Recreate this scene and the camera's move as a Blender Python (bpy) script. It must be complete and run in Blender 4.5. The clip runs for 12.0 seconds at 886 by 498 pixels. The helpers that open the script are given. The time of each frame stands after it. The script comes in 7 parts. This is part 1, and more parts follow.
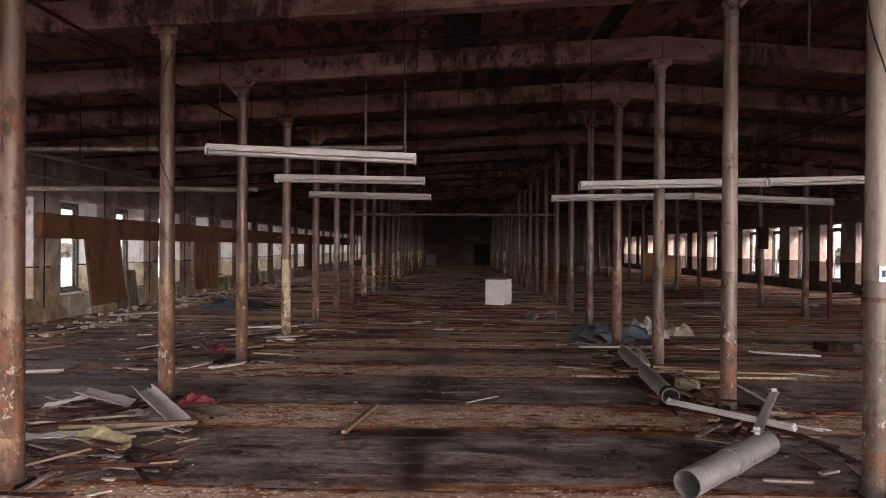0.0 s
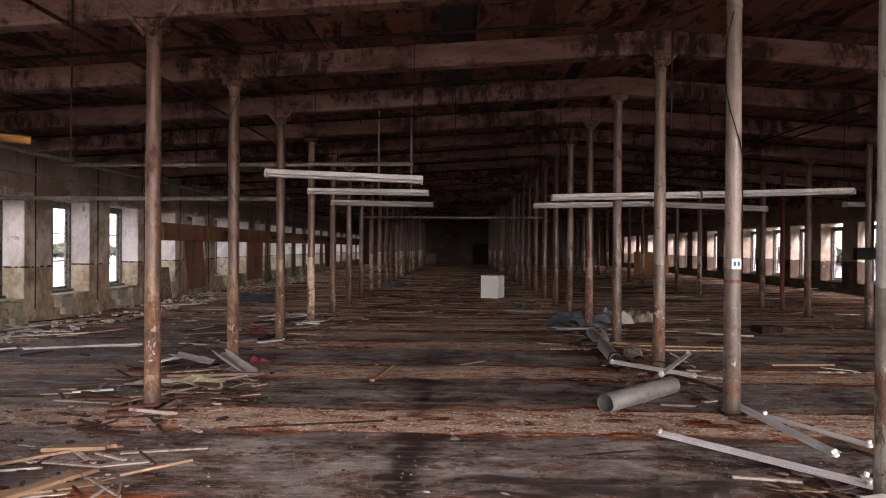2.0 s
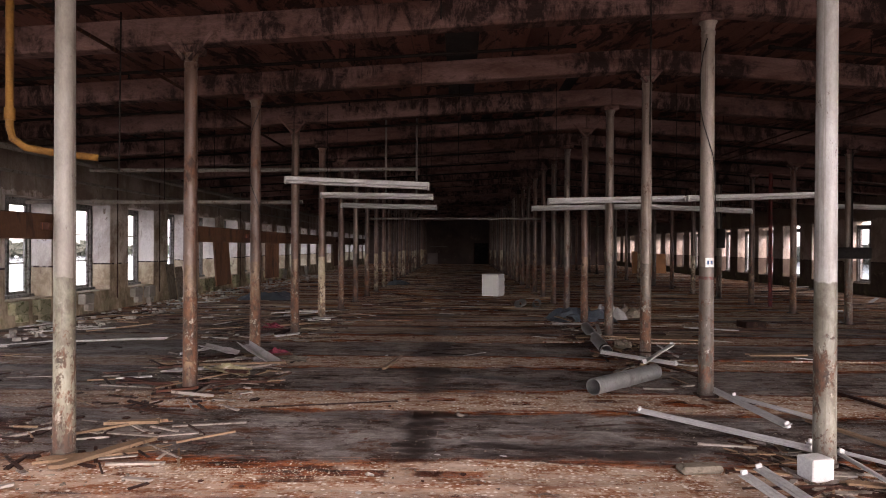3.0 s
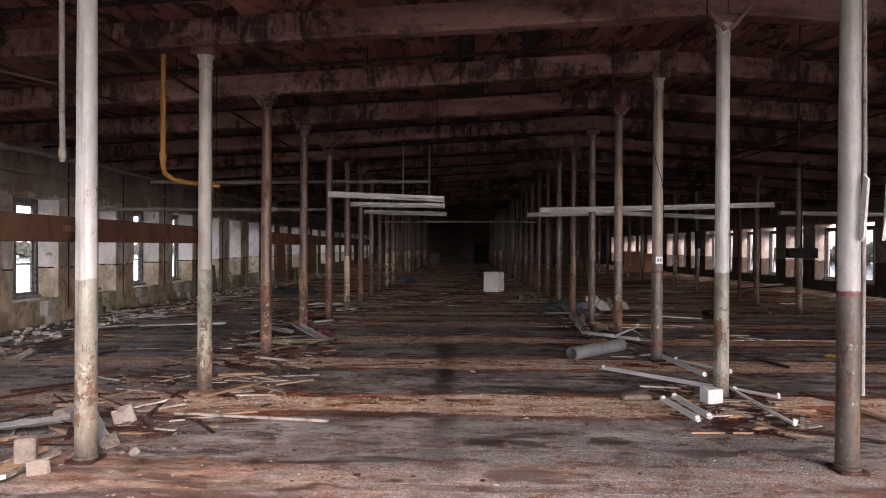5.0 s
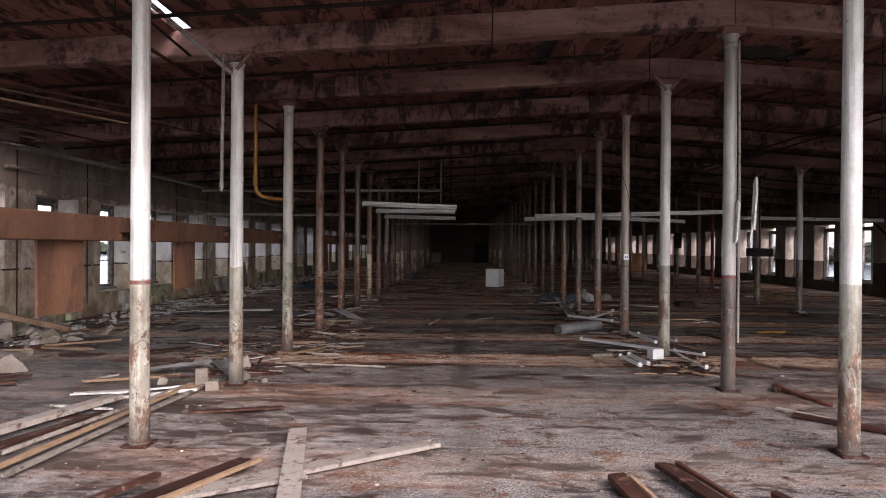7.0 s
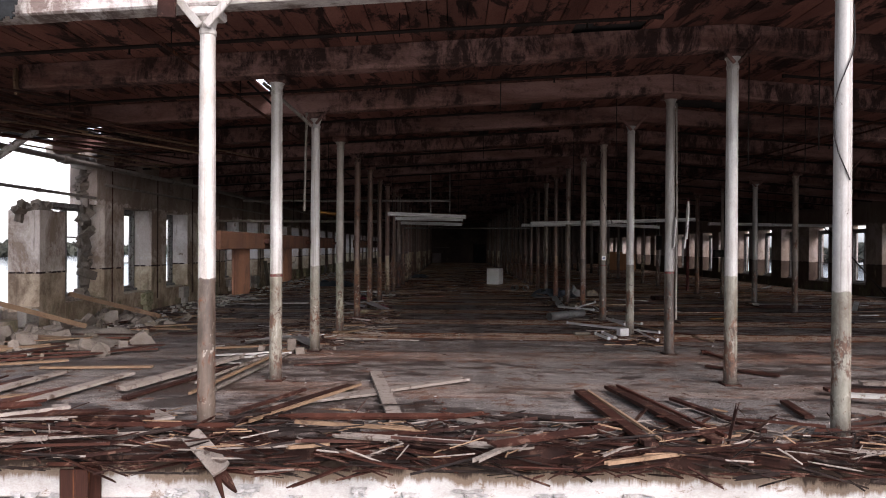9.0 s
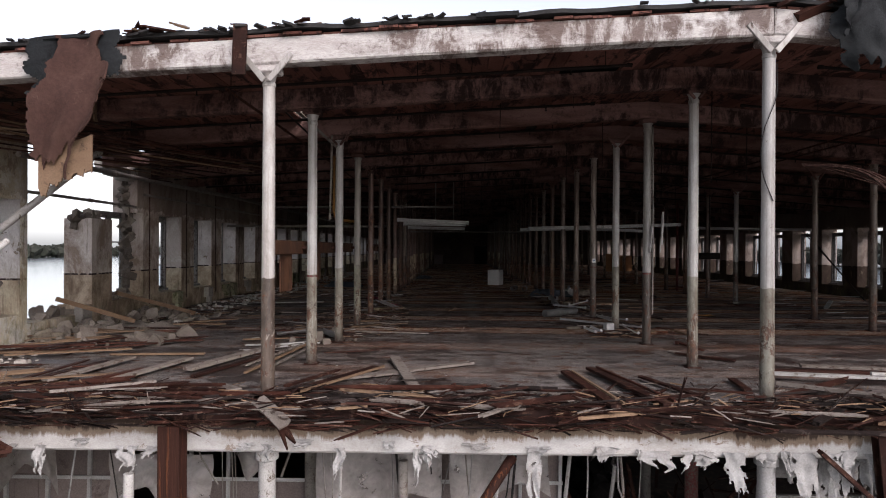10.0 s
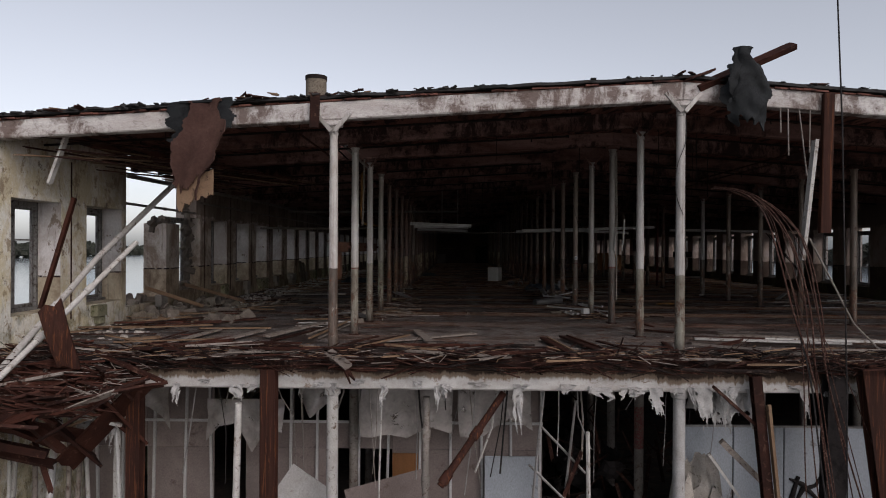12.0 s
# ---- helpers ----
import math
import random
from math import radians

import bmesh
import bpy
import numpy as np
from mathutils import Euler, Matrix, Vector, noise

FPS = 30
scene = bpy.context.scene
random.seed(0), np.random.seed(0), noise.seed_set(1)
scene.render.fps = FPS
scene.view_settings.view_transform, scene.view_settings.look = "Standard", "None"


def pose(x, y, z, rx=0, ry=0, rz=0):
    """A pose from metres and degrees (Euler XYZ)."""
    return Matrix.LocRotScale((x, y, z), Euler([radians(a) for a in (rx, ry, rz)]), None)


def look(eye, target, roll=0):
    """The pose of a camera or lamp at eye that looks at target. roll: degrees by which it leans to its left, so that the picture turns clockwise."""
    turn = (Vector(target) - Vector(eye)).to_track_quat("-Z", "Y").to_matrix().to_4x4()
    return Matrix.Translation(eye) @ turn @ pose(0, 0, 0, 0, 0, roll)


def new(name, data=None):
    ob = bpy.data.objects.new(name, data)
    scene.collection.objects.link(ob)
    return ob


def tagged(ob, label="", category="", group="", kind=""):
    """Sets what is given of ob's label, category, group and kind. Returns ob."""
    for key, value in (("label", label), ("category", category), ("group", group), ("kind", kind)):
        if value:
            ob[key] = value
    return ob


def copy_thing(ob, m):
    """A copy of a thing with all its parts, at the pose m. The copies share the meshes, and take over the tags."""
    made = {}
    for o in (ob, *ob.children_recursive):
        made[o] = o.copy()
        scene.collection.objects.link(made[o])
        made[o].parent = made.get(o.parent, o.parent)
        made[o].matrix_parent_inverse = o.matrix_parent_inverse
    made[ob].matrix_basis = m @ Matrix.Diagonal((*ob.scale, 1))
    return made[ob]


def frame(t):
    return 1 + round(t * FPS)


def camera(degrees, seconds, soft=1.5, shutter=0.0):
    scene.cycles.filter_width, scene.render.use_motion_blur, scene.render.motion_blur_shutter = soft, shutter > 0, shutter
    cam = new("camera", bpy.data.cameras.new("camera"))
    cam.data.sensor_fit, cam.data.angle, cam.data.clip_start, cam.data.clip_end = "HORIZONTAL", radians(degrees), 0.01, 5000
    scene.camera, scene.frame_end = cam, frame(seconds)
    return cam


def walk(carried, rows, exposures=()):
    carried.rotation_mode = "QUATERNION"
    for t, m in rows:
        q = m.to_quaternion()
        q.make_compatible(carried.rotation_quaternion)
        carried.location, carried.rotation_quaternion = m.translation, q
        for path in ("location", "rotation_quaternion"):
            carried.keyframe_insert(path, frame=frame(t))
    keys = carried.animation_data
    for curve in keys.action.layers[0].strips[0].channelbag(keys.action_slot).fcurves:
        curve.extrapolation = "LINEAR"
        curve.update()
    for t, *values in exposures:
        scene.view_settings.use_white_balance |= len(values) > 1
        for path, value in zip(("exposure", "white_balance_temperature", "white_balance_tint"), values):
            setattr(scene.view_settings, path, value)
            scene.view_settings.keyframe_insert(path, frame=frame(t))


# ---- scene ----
cam = camera(69.85, 12.0, soft=1.0)
PATH = [
    (0.0, (-2.930, 5.241, 1.742), (-2.981, 7.241, 1.737), 0.37),
    (0.5, (-2.905, 4.573, 1.737), (-2.957, 6.573, 1.733), 0.33),
    (1.0, (-2.891, 3.857, 1.732), (-2.941, 5.857, 1.724), 0.35),
    (1.5, (-2.880, 3.364, 1.732), (-2.929, 5.363, 1.725), 0.37),
    (2.0, (-2.880, 3.014, 1.736), (-2.930, 5.013, 1.730), 0.35),
    (2.5, (-2.891, 2.637, 1.743), (-2.943, 4.636, 1.736), 0.29),
    (4.5, (-3.068, 0.410, 1.771), (-3.119, 2.410, 1.763), 0.33),
    (5.0, (-3.114, -0.261, 1.775), (-3.163, 1.738, 1.767), 0.31),
    (5.5, (-3.169, -0.927, 1.778), (-3.218, 1.072, 1.770), 0.32),
    (6.0, (-3.236, -1.641, 1.777), (-3.286, 0.358, 1.769), 0.39),
    (6.5, (-3.310, -2.377, 1.775), (-3.360, -0.378, 1.767), 0.41),
    (7.0, (-3.383, -3.086, 1.773), (-3.427, -1.086, 1.764), 0.41),
    (9.0, (-3.754, -6.188, 1.845), (-3.786, -4.189, 1.837), 0.36),
    (9.5, (-3.810, -7.035, 1.887), (-3.844, -5.035, 1.883), 0.37),
    (10.0, (-3.860, -7.869, 1.910), (-3.894, -5.869, 1.906), 0.34),
    (10.5, (-3.893, -8.724, 1.916), (-3.929, -6.724, 1.912), 0.33),
    (11.0, (-3.923, -9.591, 1.915), (-3.960, -7.591, 1.911), 0.31),
    (11.5, (-3.951, -10.457, 1.910), (-3.988, -8.457, 1.905), 0.31),
    (12.0, (-3.997, -11.325, 1.904), (-4.034, -9.325, 1.899), 0.33),
]
EXPOSURES = [(0.0, 3.98, 7550, 30), (2.0, 3.90, 7400, 29), (2.5, 3.75, 7350, 29), (4.5, 3.50, 7050, 27), (5.5, 3.24, 6900, 25), (7.2, 2.90, 6700, 23), (9.0, 2.26, 6700, 22), (10.5, 1.14, 6700, 20), (12.0, 0.58, 6750, 19)]
walk(cam, [(t, look(eye, target, roll)) for t, eye, target, roll in PATH], EXPOSURES)

# ---- world and light: a pale, overcast sky ----
world = bpy.data.worlds.new("overcast_sky")
scene.world = world
world.use_nodes = True
wn, wl = world.node_tree.nodes, world.node_tree.links
wn.clear()
sky = wn.new("ShaderNodeTexSky")
sky.sky_type = "NISHITA"
sky.sun_disc = False
sky.sun_elevation, sky.sun_rotation = radians(33), radians(150)
sky.air_density, sky.dust_density, sky.ozone_density = 1.0, 1.6, 1.2
hs = wn.new("ShaderNodeHueSaturation")
hs.inputs["Saturation"].default_value = 0.28
bg = wn.new("ShaderNodeBackground")
bg.inputs["Strength"].default_value = 0.097
wo = wn.new("ShaderNodeOutputWorld")
wl.new(sky.outputs["Color"], hs.inputs["Color"])
veil = wn.new("ShaderNodeMix")
veil.data_type, veil.blend_type = "RGBA", "MULTIPLY"
veil.inputs[0].default_value = 1.0
veil.inputs[7].default_value = (0.925, 1.0, 1.04, 1)
wl.new(hs.outputs["Color"], veil.inputs[6])
wl.new(veil.outputs[2], bg.inputs["Color"])
wl.new(bg.outputs["Background"], wo.inputs["Surface"])
sun_data = bpy.data.lights.new("sun", "SUN")
sun_data.energy, sun_data.angle, sun_data.color = 0.95, radians(30), (1.0, 0.96, 0.92)
sun = new("sun", sun_data)
sun.matrix_world = look((28, -48, 36), (0, 0, 0))


# ---- materials ----
def mat_base(name, rough=0.8, metal=0.0):
    m = bpy.data.materials.new(name)
    m.use_nodes = True
    n, l = m.node_tree.nodes, m.node_tree.links
    b = n["Principled BSDF"]
    b.inputs["Roughness"].default_value = rough
    b.inputs["Metallic"].default_value = metal
    b.inputs["Specular IOR Level"].default_value = 0.12 if rough > 0.55 else 0.4
    return m, n, l, b


def coords(n, l, scale=(1, 1, 1), space="world"):
    mp = n.new("ShaderNodeMapping")
    mp.inputs["Scale"].default_value = scale
    if space == "world":
        src = n.new("ShaderNodeNewGeometry").outputs["Position"]
    else:
        src = n.new("ShaderNodeTexCoord").outputs["Object"]
    l.new(src, mp.inputs["Vector"])
    return mp.outputs["Vector"]


def noise_tex(n, l, vec, scale, detail=6.0, rough=0.6, dist=0.0):
    t = n.new("ShaderNodeTexNoise")
    t.inputs["Scale"].default_value = scale
    t.inputs["Detail"].default_value = detail
    t.inputs["Roughness"].default_value = rough
    t.inputs["Distortion"].default_value = dist
    l.new(vec, t.inputs["Vector"])
    return t.outputs["Fac"]


def ramp(n, l, fac, stops):
    r = n.new("ShaderNodeValToRGB")
    e = r.color_ramp.elements
    while len(e) < len(stops):
        e.new(0.5)
    for el, (p, c) in zip(e, stops):
        el.position = p
        el.color = (c, c, c, 1) if isinstance(c, (int, float)) else (*c, 1)
    l.new(fac, r.inputs["Fac"])
    return r.outputs["Color"]


def mix(n, l, fac, a, b, mode="MIX"):
    m = n.new("ShaderNodeMix")
    m.data_type, m.blend_type = "RGBA", mode
    for sock, val in ((m.inputs[0], fac), (m.inputs[6], a), (m.inputs[7], b)):
        if isinstance(val, (int, float)):
            sock.default_value = val
        elif isinstance(val, tuple):
            sock.default_value = (*val, 1)
        else:
            l.new(val, sock)
    return m.outputs[2]


def calc(n, l, op, a, b=0.0, c=0.0):
    m = n.new("ShaderNodeMath")
    m.operation = op
    for sock, val in zip(m.inputs, (a, b, c)):
        if isinstance(val, (int, float)):
            sock.default_value = val
        else:
            l.new(val, sock)
    return m.outputs[0]


def bump(n, l, b, height, strength=0.4, dist=0.01):
    bp = n.new("ShaderNodeBump")
    bp.inputs["Strength"].default_value = strength
    bp.inputs["Distance"].default_value = dist
    l.new(height, bp.inputs["Height"])
    l.new(bp.outputs["Normal"], b.inputs["Normal"])


def position_axis(n, l, axis):
    s = n.new("ShaderNodeSeparateXYZ")
    l.new(n.new("ShaderNodeNewGeometry").outputs["Position"], s.inputs[0])
    return s.outputs[axis]


def patchy(name, c1, c2, c3, scale=3.0, stretch=(1, 1, 1), rough=0.8, metal=0.0, wear=(0.5, 0.62), grain=40.0, depth=0.4,
           space="world", vary=0.25):
    """Two-scale blotchy surface: c1 to c2 broad, c3 in worn patches, fine grain, a little change from piece to piece."""
    m, n, l, b = mat_base(name, rough, metal)
    v = coords(n, l, stretch, space)
    big = noise_tex(n, l, v, scale, 5, 0.6, 0.3)
    fine = noise_tex(n, l, v, grain, 4, 0.7)
    col = mix(n, l, ramp(n, l, big, [(0.3, 0.0), (0.7, 1.0)]), c1, c2)
    worn = noise_tex(n, l, v, scale * 2.7, 9, 0.7, 0.6)
    col = mix(n, l, ramp(n, l, worn, [(wear[0], 0.0), (wear[1], 1.0)]), col, c3)
    col = mix(n, l, 0.7, col, ramp(n, l, fine, [(0.25, 0.45), (0.75, 1.0)]), "MULTIPLY")
    if vary:
        rnd = n.new("ShaderNodeObjectInfo").outputs["Random"]
        col = mix(n, l, 1.0, col, ramp(n, l, rnd, [(0.0, 1 - vary), (1.0, 1.0)]), "MULTIPLY")
        isl = n.new("ShaderNodeNewGeometry").outputs["Random Per Island"]
        col = mix(n, l, 1.0, col, ramp(n, l, isl, [(0.0, 1 - vary), (1.0, 1.0)]), "MULTIPLY")
    l.new(col, b.inputs["Base Color"])
    bump(n, l, b, calc(n, l, "ADD", fine, calc(n, l, "MULTIPLY", worn, 1.5)), depth, 0.008)
    return m


def floor_material():
    """Soaked, rotting board floor: cool grey dust on boards across the hall; before each beam a long strip of tan paint flakes between rust-red and black rot."""
    m, n, l, b = mat_base("rotten_floor", 0.6)
    vg = coords(n, l, (1, 1, 1))
    x, y = position_axis(n, l, 0), position_axis(n, l, 1)
    row = calc(n, l, "FLOOR", calc(n, l, "MULTIPLY", calc(n, l, "ADD", y, 0.30), 7.143))
    shift = calc(n, l, "MODULO", calc(n, l, "MULTIPLY", row, 1.13), 3.05)
    cell = calc(n, l, "FLOOR", calc(n, l, "DIVIDE", calc(n, l, "ADD", calc(n, l, "ADD", x, 12.3), shift), 3.05))
    ids = n.new("ShaderNodeCombineXYZ")
    l.new(row, ids.inputs[0])
    l.new(cell, ids.inputs[1])
    wn_board = n.new("ShaderNodeTexWhiteNoise")
    l.new(ids.outputs[0], wn_board.inputs["Vector"])
    split = n.new("ShaderNodeSeparateColor")
    l.new(wn_board.outputs["Color"], split.inputs[0])
    b1, b2, b3 = split.outputs[0], split.outputs[1], split.outputs[2]

    def board_noise(sx, sy, detail=4.0, seed=0.0):
        c = n.new("ShaderNodeCombineXYZ")
        l.new(calc(n, l, "MULTIPLY", x, sx), c.inputs[0])
        l.new(calc(n, l, "MULTIPLY", row, sy), c.inputs[1])
        c.inputs[2].default_value = seed
        return noise_tex(n, l, c.outputs[0], 1.0, detail, 0.65, 0.1)

    def span(v, a, c, lo=0.0, hi=1.0):
        r = n.new("ShaderNodeMapRange")
        r.inputs["From Min"].default_value, r.inputs["From Max"].default_value = a, c
        r.inputs["To Min"].default_value, r.inputs["To Max"].default_value = lo, hi
        l.new(v, r.inputs["Value"])
        return r.outputs["Result"]

    def times(*v):
        out = v[0]
        for w in v[1:]:
            out = calc(n, l, "MULTIPLY", out, w)
        return out

    def plus(p, q):
        return calc(n, l, "ADD", p, q)

    deep = span(y, 13.0, 21.0)
    # cool grey dust in blotches over the boards
    blot = noise_tex(n, l, coords(n, l, (0.7, 1.1, 1)), 1.3, 14, 0.80, 0.2)
    blot = plus(blot, times(span(x, -6.3, -7.4), 0.03))
    grey = ramp(n, l, blot, [(0.41, (0.060, 0.044, 0.039)), (0.46, (0.135, 0.109, 0.100)), (0.52, (0.20, 0.170, 0.157)), (0.59, (0.30, 0.268, 0.25))])
    streak = noise_tex(n, l, coords(n, l, (1.4, 4.2, 1)), 1.5, 13, 0.84, 0.1)
    # grey raised in blotches further in, replacing window light that falls short
    worn = times(ramp(n, l, noise_tex(n, l, coords(n, l, (0.35, 0.5, 1)), 1.0, 8, 0.7), [(0.36, 0.35), (0.52, 1.0)]), span(y, 7.5, 10.5))
    grey = mix(n, l, times(worn, 0.62), grey, ramp(n, l, blot, [(0.40, (0.085, 0.062, 0.054)), (0.50, (0.30, 0.238, 0.212)), (0.60, (0.42, 0.36, 0.33))]))
    grey = mix(n, l, 0.28, grey, ramp(n, l, streak, [(0.42, 0.35), (0.54, 1.0)]), "MULTIPLY")
    # boards gone rust-red and black, far more in the depth of the hall, toned bright to make up for weak light there
    grain = plus(times(streak, 0.55), times(board_noise(0.5, 5.3), 0.45))
    lanes = mix(n, l, span(y, 16.0, 26.0), noise_tex(n, l, coords(n, l, (0.26, 1.2, 1)), 1.0, 9, 0.66, 0.1), noise_tex(n, l, coords(n, l, (0.20, 0.62, 1)), 1.0, 7, 0.62, 0.1))
    rot = ramp(n, l, plus(plus(times(b2, 0.08), 0.030), plus(times(grain, 0.16), times(lanes, 0.76))),
               [(0.42, (0.014, 0.006, 0.004)), (0.47, (0.15, 0.034, 0.014)), (0.50, (0.46, 0.135, 0.048)), (0.53, (0.70, 0.33, 0.15)), (0.57, (0.88, 0.66, 0.48))])
    some = times(deep, ramp(n, l, plus(times(b1, 0.2), times(board_noise(0.35, 0.7, 6.0, 9.0), 0.8)), [(0.43, 0.0), (0.50, 1.0)]))
    col = mix(n, l, times(some, 0.92), grey, rot)
    # distance from the strip before each beam, in bays; the edges follow the boards
    ph = calc(n, l, "FRACT", calc(n, l, "DIVIDE", plus(y, 0.42 + 1.22), 2.44))
    off = calc(n, l, "ABSOLUTE", calc(n, l, "SUBTRACT", ph, 0.5))
    wob = times(calc(n, l, "SUBTRACT", board_noise(0.30, 0.5, 5.0), 0.5), 0.42)
    rag = times(calc(n, l, "SUBTRACT", noise_tex(n, l, coords(n, l, (1.6, 3.0, 1)), 1.5, 12, 0.82), 0.5), 0.22)
    dist = plus(off, plus(wob, rag))
    ends = span(y, 3.6, 7.4, 0.14, 1.0)
    rust = ramp(n, l, plus(times(grain, 0.4), times(noise_tex(n, l, coords(n, l, (0.9, 2.2, 1)), 1.8, 12, 0.78), 0.6)),
                [(0.44, (0.020, 0.008, 0.006)), (0.475, (0.15, 0.034, 0.012)), (0.52, (0.35, 0.098, 0.032)), (0.58, (0.50, 0.21, 0.09))])
    halo = times(ramp(n, l, dist, [(0.19, 1.0), (0.23, 0.0)]), ends, span(x, -6.1, -7.0, 1.0, 0.35))
    col = mix(n, l, times(halo, 0.92), col, rust)
    # soaked black lanes along the boards
    soot = ramp(n, l, plus(times(noise_tex(n, l, coords(n, l, (0.45, 1.6, 1)), 1.3, 13, 0.8, 0.2), 0.85), times(b3, 0.15)), [(0.41, 1.0), (0.44, 0.0)])
    col = mix(n, l, times(soot, span(y, 12.0, 19.0, 0.40, 0.62)), col, (0.014, 0.008, 0.007))
    # paint flakes: a granular heap, a second thin strip in mid-bay further in
    vor = n.new("ShaderNodeTexVoronoi")
    vor.inputs["Scale"].default_value = 27.0
    l.new(coords(n, l, (0.8, 1.0, 1.0)), vor.inputs["Vector"])
    chips = ramp(n, l, vor.outputs["Distance"], [(0.20, 1.0), (0.42, 0.0)])
    heap = noise_tex(n, l, coords(n, l, (1.2, 2.4, 1)), 2.4, 12, 0.8)
    under = ramp(n, l, heap, [(0.44, (0.30, 0.115, 0.052)), (0.475, (0.52, 0.32, 0.205)), (0.53, (0.70, 0.545, 0.43))])
    sep = n.new("ShaderNodeSeparateColor")
    l.new(vor.outputs["Color"], sep.inputs[0])
    flakes = mix(n, l, times(chips, 0.8), mix(n, l, 0.5, under, (0.075, 0.038, 0.027)), mix(n, l, sep.outputs[0], (0.27, 0.185, 0.135), (0.95, 0.86, 0.77)))
    patch = ramp(n, l, board_noise(0.40, 0.30, 6.0, 4.0), [(0.385, 0.0), (0.41, 1.0)])
    fray = ramp(n, l, noise_tex(n, l, coords(n, l, (1.6, 4.4, 1)), 2.0, 12, 0.8), [(0.40, 0.0), (0.45, 1.0)])
    gate = times(ramp(n, l, dist, [(0.150, 1.0), (0.170, 0.0)]), patch, fray, span(y, 5.2, 7.2, 0.12, 1.0), span(x, -6.1, -7.0, 1.0, 0.5))
    midbay = times(calc(n, l, "GREATER_THAN", plus(dist, times(lanes, 0.16)), 0.53), deep, ramp(n, l, board_noise(0.3, 0.45, 5.0, 13.0), [(0.45, 0.0), (0.48, 1.0)]), fray)
    gate = calc(n, l, "MAXIMUM", gate, midbay)
    # pale grit towards the open end and in the river-side aisle
    dust = ramp(n, l, noise_tex(n, l, coords(n, l, (0.45, 1.1, 1)), 1.2, 13, 0.78, 0.2), [(0.43, 0.0), (0.47, 1.0)])
    nearer = times(span(y, 7.6, 5.0), span(x, -5.0, -3.4, 0.06, 1.0), span(x, 0.0, 1.4, 1.0, 0.12))
    nearer = calc(n, l, "MAXIMUM", nearer, times(span(x, -6.2, -7.0), span(y, 22.0, 13.0)))
    grit = ramp(n, l, noise_tex(n, l, vg, 48, 4, 0.7), [(0.42, (0.075, 0.064, 0.059)), (0.58, (0.275, 0.250, 0.236))])
    col = mix(n, l, times(dust, nearer, 0.86), col, grit)
    stain = ramp(n, l, noise_tex(n, l, coords(n, l, (1.0, 1.7, 1)), 2.1, 14, 0.82, 0.3), [(0.535, 0.0), (0.55, 1.0)])
    col = mix(n, l, times(stain, span(y, 14.0, 9.0, 0.3, 0.75)), col, mix(n, l, b2, (0.030, 0.017, 0.013), (0.14, 0.055, 0.028)))
    # dripping line along the aisle, wet smears, darker towards the river side of the open end
    wx = plus(plus(x, 3.27), times(calc(n, l, "SUBTRACT", noise_tex(n, l, coords(n, l, (1.4, 1.8, 1)), 2.2, 12, 0.84), 0.5), 1.5))
    wx = plus(wx, times(calc(n, l, "SUBTRACT", b1, 0.5), 0.10))
    wx = plus(wx, times(calc(n, l, "SUBTRACT", noise_tex(n, l, coords(n, l, (1.0, 1.0, 1)), 8.0, 10, 0.85), 0.5), 0.9))
    wide = noise_tex(n, l, coords(n, l, (0.3, 1.0, 1)), 1.1, 8, 0.75)
    spread = plus(calc(n, l, "ABSOLUTE", wx), times(calc(n, l, "SUBTRACT", 0.47, wide), span(y, 10.0, 13.0, 0.9, 2.6)))
    drip = times(ramp(n, l, spread, [(0.06, 1.0), (0.14, 0.0)]), span(y, 4.5, 7.0, 0.3, 1.0), span(y, 22.0, 15.0, 0.3, 1.0))
    wet = noise_tex(n, l, coords(n, l, (0.55, 1.6, 1)), 1.1, 11, 0.78, 0.2)
    wet = plus(wet, times(span(x, -3.0, -5.2, 0.2, 1.0), span(y, 6.0, 4.0), 0.05))
    wet = plus(wet, times(span(x, 0.2, 1.4), span(y, 9.0, 4.0), 0.05))
    # wet thinned out in the depth, so the colour carries the missing light
    wetm = ramp(n, l, calc(n, l, "SUBTRACT", wet, times(deep, 0.045)), [(0.545, 0.0), (0.565, 1.0)])
    damp = calc(n, l, "MAXIMUM", times(drip, 0.94), times(wetm, 0.78))
    damp = times(damp, calc(n, l, "SUBTRACT", 1.0, times(gate, 0.55)))
    col = mix(n, l, damp, col, mix(n, l, times(halo, 0.8), (0.022, 0.013, 0.011), (0.070, 0.020, 0.010)))
    fine = noise_tex(n, l, vg, 80, 4, 0.75)
    mid = noise_tex(n, l, coords(n, l, (0.8, 1.5, 1)), 7, 11, 0.86)
    col = mix(n, l, 0.6, col, ramp(n, l, fine, [(0.36, 0.4), (0.6, 1.0)]), "MULTIPLY")
    col = mix(n, l, 0.65, col, ramp(n, l, mid, [(0.40, 0.35), (0.54, 1.0)]), "MULTIPLY")
    col = mix(n, l, times(gate, calc(n, l, "SUBTRACT", 1.0, times(damp, 0.6))), col, flakes)
    speck = ramp(n, l, noise_tex(n, l, vg, 38, 3, 0.6), [(0.66, 0.0), (0.70, 1.0)])
    col = mix(n, l, times(speck, 0.6), col, (0.62, 0.58, 0.54))
    col = mix(n, l, 1.0, col, ramp(n, l, b3, [(0.0, 0.80), (1.0, 1.0)]), "MULTIPLY")
    l.new(col, b.inputs["Base Color"])
    l.new(ramp(n, l, damp, [(0.0, 0.8), (1.0, 0.34)]), b.inputs["Roughness"])
    l.new(times(damp, 0.25), b.inputs["Specular IOR Level"])
    h = plus(times(fine, 0.35), times(gate, vor.outputs["Distance"]))
